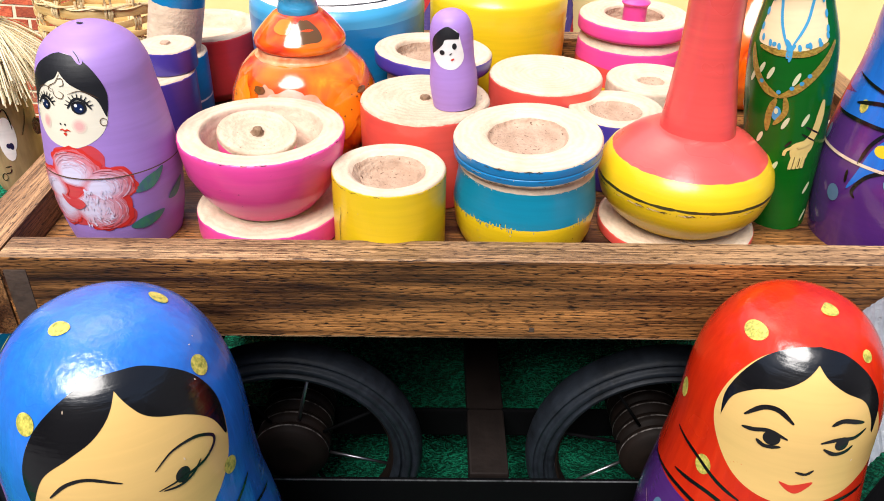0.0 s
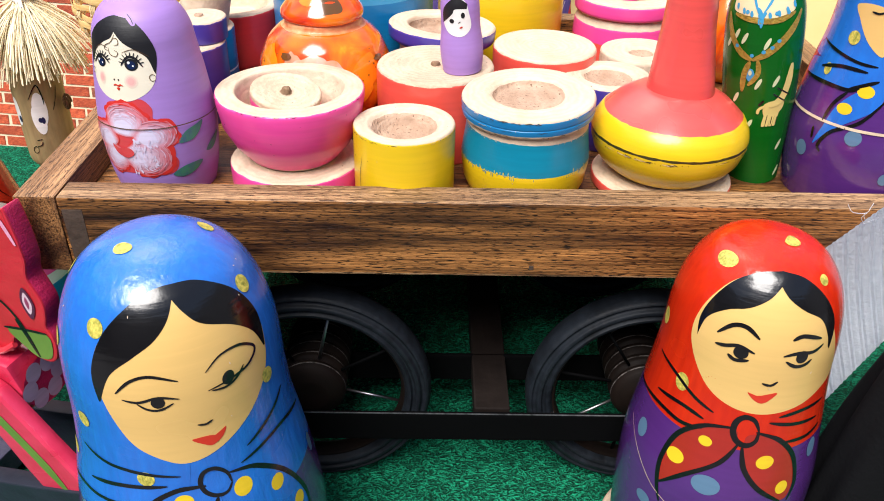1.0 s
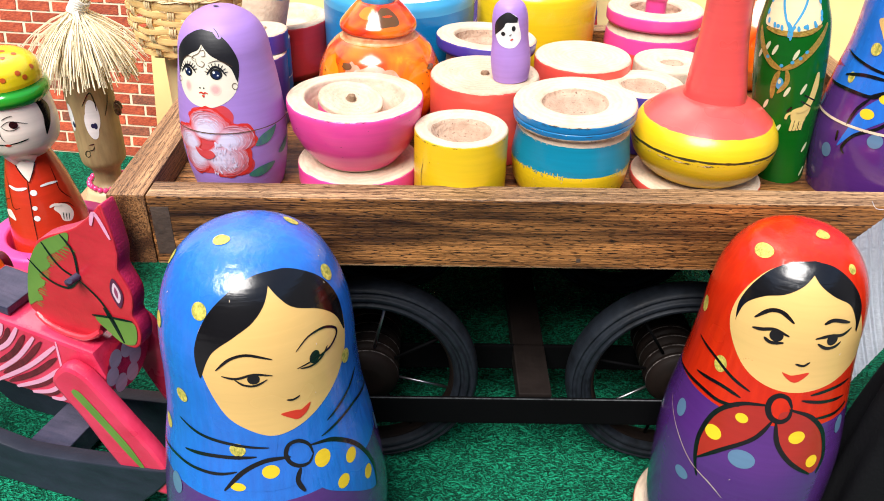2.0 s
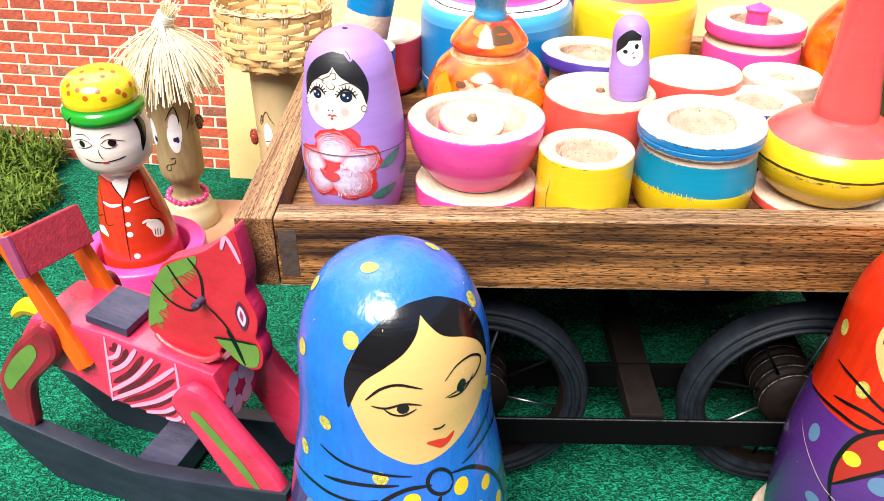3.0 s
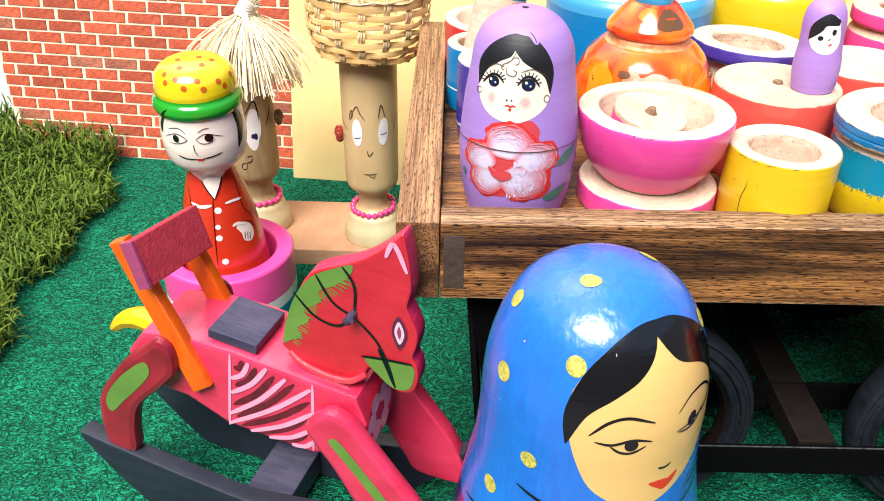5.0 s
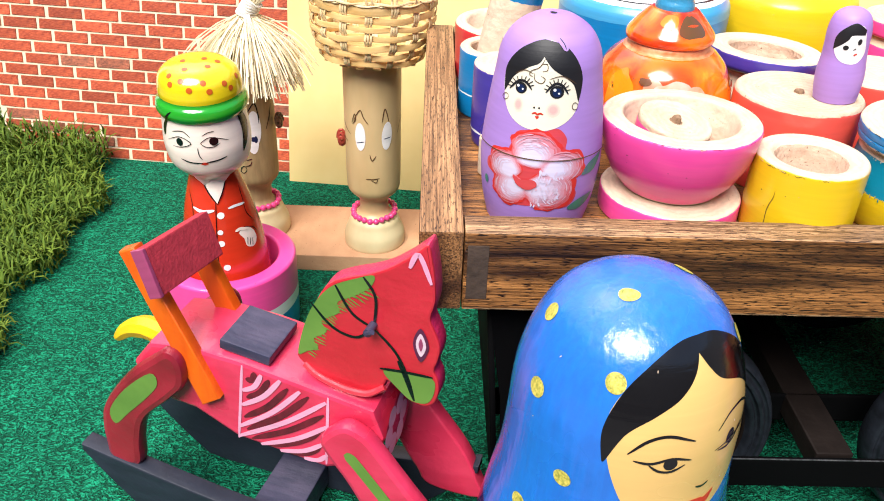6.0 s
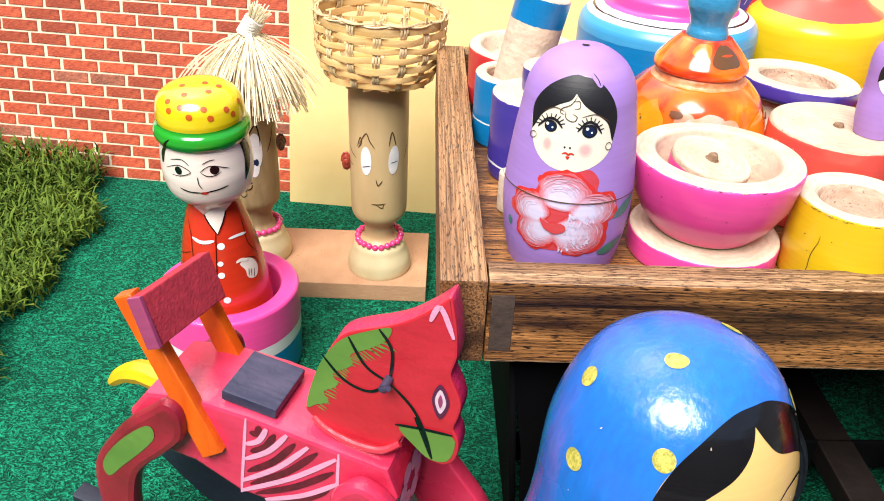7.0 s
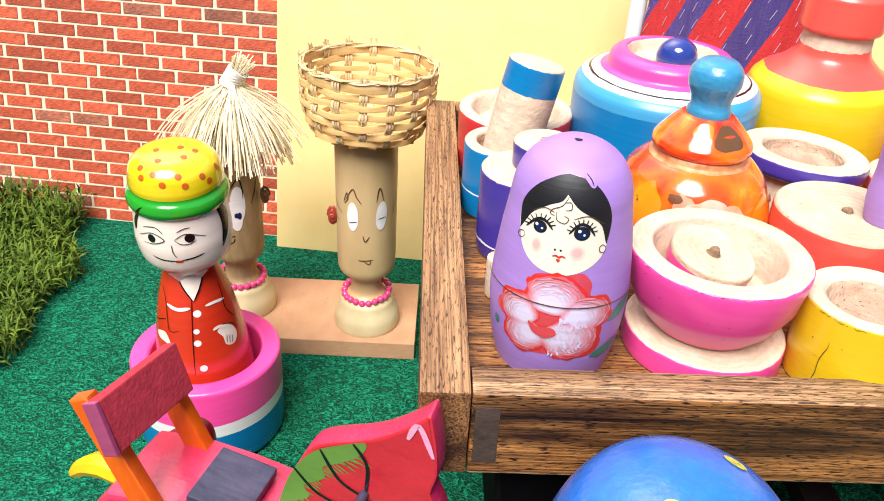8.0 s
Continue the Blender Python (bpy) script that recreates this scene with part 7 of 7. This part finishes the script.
def head_marks(bm, y):
    flat(bm, [(0.0262, 0.132), (0.0295, 0.1464), (0.035, 0.1605), (0.0437, 0.1725), (0.0557, 0.1797), (0.064, 0.183), (0.0620, 0.1765), (0.054, 0.1700), (0.047, 0.1655), (0.0475, 0.160), (0.039, 0.1535), (0.041, 0.148), (0.0345, 0.1425), (0.0365, 0.1375), (0.031, 0.1345)], y, 1)
    rng = random.Random(3)
    for k in range(34):
        s = k / 33
        p = Vector((0.031, 0.134)).lerp(Vector((0.060, 0.176)), s) + Vector((-0.004, 0.004)) * math.sin(math.pi * s)
        line(bm, [(p.x, p.y), (p.x + rng.uniform(0.003, 0.007), p.y - rng.uniform(0.0005, 0.004))], y - 0.00005, 0.0007, 1, 3, 0.1)
    for pts in ([(0.0592, 0.1815), (0.0645, 0.172), (0.0635, 0.156)], [(0.0463, 0.1745), (0.0535, 0.1615), (0.0632, 0.1559)], [(0.0345, 0.1625), (0.044, 0.1517), (0.055, 0.1488), (0.0632, 0.1554)], [(0.0632, 0.1559), (0.0731, 0.1456), (0.0786, 0.1337), (0.0822, 0.120)]):
        line(bm, pts, y - 0.0002, 0.0014, 2)
    flat(bm, [(0.0675, 0.1333), (0.0786, 0.1345), (0.0900, 0.1350), (0.0915, 0.1287), (0.0885, 0.1205), (0.0810, 0.1195), (0.0742, 0.125)], y - 0.0001, 1)
    line(bm, [(0.0660, 0.1344), (0.0768, 0.1354), (0.0905, 0.1358)], y - 0.0003, 0.0015, 2)
    line(bm, [(0.0745, 0.141), (0.078, 0.132), (0.0822, 0.120)], y - 0.0003, 0.0016, 2)
    flat(bm, [(0.0846, 0.1612), (0.0812, 0.1525), (0.0847, 0.1430), (0.0885, 0.152)], y - 0.0002, 3)
    flat(bm, [(0.0847, 0.1585), (0.0825, 0.1525), (0.0848, 0.1460), (0.0872, 0.152)], y - 0.0003, 4)
    flat(bm, [(0.0848, 0.1560), (0.0838, 0.1525), (0.0849, 0.1490), (0.0858, 0.1525)], y - 0.0004, 7)
    line(bm, [(0.0794, 0.1902), (0.0832, 0.1974), (0.0888, 0.1842)], y - 0.0002, 0.0022, 5)


def rear_marks(bm, y):
    flat(bm, [(-0.0450, 0.1120), (-0.0420, 0.1060), (-0.0500, 0.0950), (-0.0630, 0.0810), (-0.0725, 0.0710), (-0.0740, 0.0800), (-0.0620, 0.0970)], y, 1)


def fore_marks(bm, y):
    line(bm, [(0.0545, 0.0925), (0.0580, 0.0890), (0.0670, 0.0770), (0.0780, 0.0615), (0.0880, 0.0450)], y, 0.0062, 1, tip=0.45)


plate("body", [(-0.060, 0.090), (-0.061, 0.108), (-0.050, 0.122), (-0.028, 0.1255), (0.000, 0.1235), (0.043, 0.1165), (0.065, 0.1130), (0.070, 0.098), (0.064, 0.080), (0.040, 0.0685), (-0.008, 0.074), (-0.030, 0.086)], 0.0, 0.041, [HORSE_PINK, PINK_LINE, DARK_STROKE], bevel=0.0022, marks=body_marks)
plate("head", rounded([(0.026, 0.1285), (0.0265, 0.1335), (0.0283, 0.141), (0.0313, 0.1511), (0.0364, 0.163), (0.0427, 0.1735), (0.0515, 0.1788), (0.0612, 0.1828), (0.0695, 0.1873), (0.0776, 0.1937), (0.0831, 0.1989), (0.0862, 0.2020), (0.0876, 0.2005), (0.0886, 0.1955), (0.0898, 0.1877), (0.0904, 0.1756), (0.0884, 0.1664), (0.0907, 0.1600), (0.0931, 0.1527), (0.0924, 0.1455), (0.0907, 0.1390), (0.0926, 0.1346), (0.0933, 0.1278), (0.0913, 0.1206), (0.0868, 0.1171), (0.0799, 0.1186), (0.0739, 0.1239), (0.0690, 0.1275), (0.0650, 0.1180), (0.0520, 0.1165), (0.0380, 0.1190)], 3), 0.0065, 0.0170, [HORSE_RED, HORSE_GREEN, BLACK, EYE_DARK, EYE_PALE, PINK_LINE, HORSE_EDGE, MAUVE], marks=head_marks, edge=6, bevel=0.001)
REAR = [(-0.0437, 0.1207), (-0.0345, 0.1272), (-0.0280, 0.1222), (-0.0285, 0.1080), (-0.0386, 0.0955), (-0.0550, 0.0783), (-0.0612, 0.0601), (-0.0650, 0.0420), (-0.0815, 0.0420), (-0.0832, 0.0561), (-0.0822, 0.0687), (-0.0778, 0.0825), (-0.0610, 0.1050)]
plate("leg", rounded(REAR), -0.009, -0.0002, [LEG_RED, HORSE_GREEN], marks=rear_marks, bevel=0.0034)
plate("leg", rounded(REAR), 0.0412, 0.0505, [LEG_RED], bevel=0.003)
FORE = [(0.0410, 0.0945), (0.0465, 0.1030), (0.0540, 0.1080), (0.0625, 0.1055), (0.0690, 0.0990), (0.0850, 0.0769), (0.0985, 0.0580), (0.1060, 0.0400), (0.1085, 0.0270), (0.0800, 0.0270), (0.0720, 0.0380), (0.0640, 0.0520), (0.0540, 0.0715), (0.0452, 0.0850)]
plate("leg", rounded(FORE), -0.009, -0.0002, [HORSE_PINK, HORSE_GREEN], marks=fore_marks, bevel=0.003)
plate("leg", rounded(FORE), 0.0412, 0.0505, [HORSE_PINK])


def rocker(y0, y1):
    low, high = [], []
    for k in range(17):
        u = -0.098 + 0.204 * k / 16
        c = ((u - 0.004) / 0.102) ** 2
        low.append((u, 0.0006 + 0.068 * max(0.02 * c, c - 0.36)))
        high.append((u, 0.0310 + 0.0180 * c ** 0.6))
    plate("rocker", low + high[::-1], y0, y1, [SLATE, SLATE_WORN], "curved slate-painted rocker", bevel=0.001)


rocker(-0.0105, -0.0005)
rocker(0.0425, 0.0525)
bm = bmesh.new()
box(bm, -0.008, 0.019, -0.0003, 0.0423, 0.0055, 0.0215, 0.001)
part("crossbar", bm, SLATE_WORN, horse, "worn slate-painted crossbar")
bm = bmesh.new()
box(bm, -0.0135, 0.0125, -0.001, 0.028, 0, 0.0055, 0.0008)
part("saddle", bm, SLATE_WORN, horse, "slate blue saddle block", pose(0, 0.004, 0.1245, 0, 9, 0))
for y0, tall in ((-0.0042, 1.0), (0.0330, 0.80)):
    plate("post", [(-0.0223, 0.0940), (-0.0122, 0.1010), (-0.0122 - 0.0318 * tall, 0.1010 + 0.0783 * tall), (-0.0223 - 0.0303 * tall, 0.0940 + 0.0812 * tall)], y0, y0 + 0.0065, [POST_ORANGE], "orange painted post", bevel=0.0008)
bm = bmesh.new()
box(bm, -0.003, 0.003, -0.0235, 0.0228, -0.0114, 0.0114, 0.0008)
backrest = part("backrest", bm, MAROON, horse, "maroon flocked backrest panel", pose(-0.0350, 0.0165, 0.1670, -7, -20, 0))
bm = bmesh.new()
box(bm, -0.0034, 0.0034, -0.0258, -0.0236, -0.0116, 0.0116, 0.0005)
part("edge_strip", bm, MAUVE, backrest, "mauve painted panel edge")
bm = bmesh.new()
tube(bm, spline([(0.029, 0.0068, 0.1262), (0.036, 0.0050, 0.1225), (0.048, 0.0040, 0.1195), (0.060, 0.0045, 0.1190), (0.0680, 0.0066, 0.1235)], 5), 0.0016, 8)
part("glue_bead", bm, HORSE_GLOSS, horse, "glossy painted bead of glue at the neck")
bm = bmesh.new()
tube(bm, spline([(-0.055, 0.0205, 0.110), (-0.067, 0.0205, 0.1125), (-0.078, 0.0205, 0.1085), (-0.087, 0.0205, 0.1005)], 4), 0.006, 8, taper=[0.9, 1, 1.05, 1.05, 1.0, 1, 0.95, 0.85, 0.75, 0.7, 0.62, 0.5, 0.35])
part("tail", bm, YELLOW, horse, "yellow tail")
bm = bmesh.new()
tube(bm, [(0.0632, 0.0075, 0.1575), (0.0632, -0.001, 0.158)], 0.0019, 10)
tube(bm, [(0.0632, -0.001, 0.158), (0.066, -0.0022, 0.1605)], 0.0013, 8)
part("nail", bm, SLATE_WORN, horse, "dark painted nail")
bm = bmesh.new()
plate_x = 0.0704
for k in range(6):
    a = 2 * math.pi * k / 6
    cy, cz = 0.0135 + 0.0098 * math.cos(a), 0.0960 + 0.0095 * math.sin(a)
    f = bm.faces.new([bm.verts.new((0, cy + 0.0050 * math.cos(w), cz + 0.0056 * math.sin(w))) for w in (2 * math.pi * j / 14 for j in range(14))])
    f.material_index = 0
f = bm.faces.new([bm.verts.new((-0.0003, 0.0165 + 0.0165 * math.cos(w), 0.0960 + 0.0145 * math.sin(w))) for w in (2 * math.pi * j / 24 for j in range(24))])
f.material_index = 1
part("chest_flower", bm, [PETAL, HORSE_EDGE], horse, "grey petals painted on a mauve patch", pose(plate_x + 0.0006, 0, 0, 0, 0, 0))

# ---- cloths ----
RIBBED = material("ribbed_grey_cloth", (0.70, 0.75, 0.82), (0.60, 0.65, 0.73), rough=0.9, scale=(300, 300, 300), amount=0.5, big=20, bump=0.5, bump_scale=900)
BLACK_CLOTH = material("black_cloth", (0.004, 0.004, 0.005), rough=0.95, spec=0.15, amount=0.6, bump=0.4, bump_scale=500)


def ribbed_cloth():
    bm = bmesh.new()
    nu, nv = 26, 150
    grid = []
    for j in range(nv + 1):
        s = j / nv
        row = []
        for i in range(nu + 1):
            u = i / nu
            p = Vector((0.112, 0.257, 0.120)).lerp(Vector((0.224, 0.252, 0.251)), s).lerp(Vector((0.150, 0.246, 0.020)).lerp(Vector((0.230, 0.243, 0.205)), s), u)
            p.y += 0.004 * math.sin(math.pi * u) + 0.00035 * math.sin(2 * math.pi * 62 * s) - 0.004
            row.append(bm.verts.new(p))
        grid.append(row)
    for a, b in zip(grid, grid[1:]):
        for i in range(nu):
            bm.faces.new((a[i], a[i + 1], b[i + 1], b[i])).smooth = True
    bmesh.ops.solidify(bm, geom=bm.faces[:], thickness=0.0016)
    ob = part("cloth_strip", bm, RIBBED)
    tagged(ob, "pale grey ribbed cloth strip with a frayed edge", "cloth")
    rng = random.Random(5)
    for k in range(26):
        bm = bmesh.new()
        p = Vector((0.112, 0.252, 0.120)).lerp(Vector((0.224, 0.247, 0.251)), rng.uniform(0.60, 0.86))
        pts = [p]
        for q in range(5):
            p = p + Vector((rng.uniform(-0.0035, 0.002), rng.uniform(-0.002, 0.001), rng.uniform(-0.0005, 0.0038)))
            pts.append(p)
        tube(bm, [tuple(v) for v in spline(pts, 4)], 0.00011, 5)
        part("thread", bm, RIBBED, ob)


def bundle(name, mats, cx, cy, rx, ry, height, folds, label, stripes=False, seed=1, lean=(0, 0)):
    """Gathered cloth standing in folds."""
    bm = bmesh.new()
    n, rows = 176, 40
    rings = []
    for j in range(rows + 1):
        s = j / rows
        ring = []
        for k in range(n):
            a = 2 * math.pi * (k + (1.8 * j if stripes else 0)) / n
            f = 1 + 0.06 * math.sin(folds * a + 3 * s + seed) + 0.03 * math.sin((2 * folds + 1) * a - 4 * s)
            w = (1 - 0.35 * s ** 1.3) if stripes else math.sqrt(max(0.0, 1 - s ** 2.2))
            ring.append(bm.verts.new((cx + lean[0] * s + rx * w * f * math.cos(a), cy + lean[1] * s + ry * w * f * math.sin(a), height * s)))
        rings.append(ring)
    for j, (a, b) in enumerate(zip(rings, rings[1:])):
        for k in range(n):
            f = bm.faces.new((a[k], a[(k + 1) % n], b[(k + 1) % n], b[k]))
            f.smooth = True
            if stripes:
                f.material_index = (k // 11) % 2
    bm.faces.new(rings[-1])
    bm.faces.new(rings[0][::-1])
    return tagged(part(name, bm, mats), label, "cloth")


def thread_dashes(cloth, cx, cy, rx, ry, height, seed):
    """Short pale threads woven into the cloth, along its stripes."""
    rng = random.Random(seed)
    bm = bmesh.new()
    for k in range(420):
        j, q = 18 + 20.5 * ((k * 0.618034) % 1), (k + rng.uniform(0, 0.8)) * 176 / 420
        pts = []
        for d in (0, 0.35, 0.7):
            s, a = (j + d) / 40, 2 * math.pi * (q + 1.8 * (j + d)) / 176
            f = 1.008 + 0.06 * math.sin(7 * a + 3 * s + 2) + 0.03 * math.sin(15 * a - 4 * s)
            w = 1 - 0.35 * s ** 1.3
            pts.append((cx + rx * w * f * math.cos(a), cy + 0.01 * s + ry * w * f * math.sin(a), height * s))
        tube(bm, pts, 0.00024, 4)
    part("thread", bm, THREAD, cloth, "short pale threads woven along the stripes")["kind"] = "stuff"


ribbed_cloth()
bundle("cloth", [BLACK_CLOTH], 0.241, 0.213, 0.068, 0.034, 0.225, 5, "black cloth heap lying on the carpet")
THREAD = material("pale_thread", (0.50, 0.42, 0.46), (0.36, 0.28, 0.34), rough=0.9, scale=(300, 300, 300), amount=0.8, bump=0.0)
STRIPE_RED = material("red_woven_stripe", (0.60, 0.030, 0.030), (0.40, 0.016, 0.02), rough=0.9, scale=(500, 500, 120), amount=0.8, bump=0.6, bump_scale=700)
STRIPE_BLUE = material("navy_woven_stripe", (0.040, 0.03, 0.16), (0.12, 0.07, 0.24), rough=0.9, scale=(700, 700, 60), amount=1.0, bump=0.6, bump_scale=700)
striped = bundle("striped_cloth", [STRIPE_RED, STRIPE_BLUE], 0.028, 0.602, 0.082, 0.036, 0.37, 7, "red and navy striped woven cloth in folds behind the cart", True, 2, (0, 0.01))
thread_dashes(striped, 0.028, 0.602, 0.082, 0.036, 0.37, 6)
bm = bmesh.new()
tube(bm, spline([(-0.052, 0.61, 0.0), (-0.050, 0.612, 0.12), (-0.0455, 0.618, 0.24), (-0.047, 0.624, 0.36)], 6), 0.0060, 14)
tagged(part("white_rod", bm, WHITE), "plain white upright rod behind the cart", "rod")

# ---- artificial grass ----
GRASS = material("artificial_grass", (0.160, 0.225, 0.028), (0.060, 0.115, 0.012), rough=0.7, spec=0.15, scale=(120, 120, 120), amount=1.0, big=30, bump=0.0)
GRASS_DARK = material("artificial_grass_dark", (0.075, 0.130, 0.016), (0.035, 0.070, 0.008), rough=0.7, spec=0.15, scale=(120, 120, 120), amount=1.0, big=30, bump=0.0)


def grass():
    rng = np.random.default_rng(7)
    verts, faces, mids = [], [], []
    for k in range(28000):
        x, y = rng.uniform(-0.80, -0.478), rng.uniform(0.36, 0.790)
        edge = -0.486 - 0.02 * max(0.0, (y - 0.5) / 0.2) + 0.010 * math.sin(23 * y) + 0.008 * math.sin(61 * y + 1)
        back = 0.724 - 0.12 * (x + 0.50) if x > -0.632 else 0.790
        if x > edge or y > back:
            continue
        rise = 0.016 * min(1.0, max(0.0, (y - 0.64) / 0.08))
        a = rng.uniform(0, 2 * math.pi)
        length, lean, w = rng.uniform(0.009, 0.021), rng.uniform(0.5, 2.1), rng.uniform(0.0006, 0.0012)
        dx, dy = math.cos(a), math.sin(a)
        n = len(verts)
        tilt = 0.0
        px, py, pz = x, y, rng.uniform(0.0, 0.016 + rise)
        for j in range(4):
            ww = w * (1, 1, 0.8, 0.1)[j]
            verts.append((px - dy * ww, py + dx * ww, pz))
            verts.append((px + dy * ww, py - dx * ww, pz))
            tilt = lean * (j + 0.6) / 2.2
            px, py, pz = px + dx * math.sin(tilt) * length / 3, py + dy * math.sin(tilt) * length / 3, max(0.001, pz + math.cos(tilt) * length / 3)
        for j in range(3):
            faces.append((n + 2 * j, n + 2 * j + 1, n + 2 * j + 3, n + 2 * j + 2))
            mids.append(1 if k % 3 == 0 else 0)
    me = bpy.data.meshes.new("grass_mat")
    me.from_pydata(verts, [], faces)
    me.materials.append(GRASS)
    me.materials.append(GRASS_DARK)
    me.polygons.foreach_set("material_index", mids)
    me.update()
    tagged(new("grass_mat", me), "mat of tangled green artificial grass blades", "artificial grass", kind="stuff")


grass()

# ---- details of the cart ----
END_GRAIN = material("end_grain", (0.085, 0.052, 0.034), (0.030, 0.017, 0.010), rough=0.8, scale=(300, 300, 300), amount=1.0, big=60, bump=0.4)
for name, b in (("joint_plug", (-0.1715, -0.1625, 0.2617, 0.2625, 0.1655, 0.1925)), ("nail", (0.039, 0.0412, 0.2617, 0.2625, 0.1635, 0.1657))):
    bm = bmesh.new()
    box(bm, *b, 0.0003)
    part(name, bm, END_GRAIN, cart, "grey end-grain plug" if name == "joint_plug" else "")


# ---- bricks of the backdrop ----
def bricks():
    pitch, course, long, high = 0.0368, 0.0113, 0.0338, 0.0094
    shapes = []
    for q in range(4):
        bm = bmesh.new()
        rng = random.Random(q)
        o = 0.0004
        pts = [(-long / 2, 0), (long / 2, 0), (long / 2, high), (-long / 2, high)]
        back = [bm.verts.new((x, 0, z)) for x, z in pts]
        front = [bm.verts.new((x * 0.985 + rng.uniform(-o, o), -0.0007, high / 2 + (z - high / 2) * 0.96 + rng.uniform(-o, o))) for x, z in pts]
        bm.faces.new(front)
        for k in range(4):
            bm.faces.new((back[k], back[(k + 1) % 4], front[(k + 1) % 4], front[k]))
        bmesh.ops.recalc_face_normals(bm, faces=bm.faces[:])
        me = bpy.data.meshes.new("brick")
        bm.to_mesh(me)
        bm.free()
        me.materials.append(BRICK if q < 3 else BRICK_DARK)
        shapes.append(me)
    rng = random.Random(11)
    rest = bmesh.new()
    for row in range(46):
        shift = (row % 2) * pitch / 2 + (row % 3) * 0.004
        for col in range(-11, 32):
            x, z = col * pitch + shift + rng.uniform(-0.0006, 0.0006), 0.0012 + row * course
            cut = 1.0
            edge = brick_edge(z)
            if x - long / 2 < edge:
                cut = (x + long / 2 - edge) / long
                x = edge + cut * long / 2
            if cut < 0.12 or x > 0.78 or z > 0.505:
                continue
            me = shapes[3] if rng.random() < 0.09 else shapes[rng.randrange(3)]
            near = x < 0.02 and z < 0.32
            if near:
                b = new("brick", me)
                b.parent = wall_back
                b.matrix_basis = pose(x, -0.0001, z) @ Matrix.Diagonal((cut, 1, 1, 1))
            else:
                n = len(rest.verts)
                rest.from_mesh(me)
                rest.verts.ensure_lookup_table()
                for v in rest.verts[n:]:
                    v.co += Vector((x, -0.0001, z))
    ob = part("brick_field", rest, BRICK, wall_back)
    ob["kind"] = "stuff"


bricks()
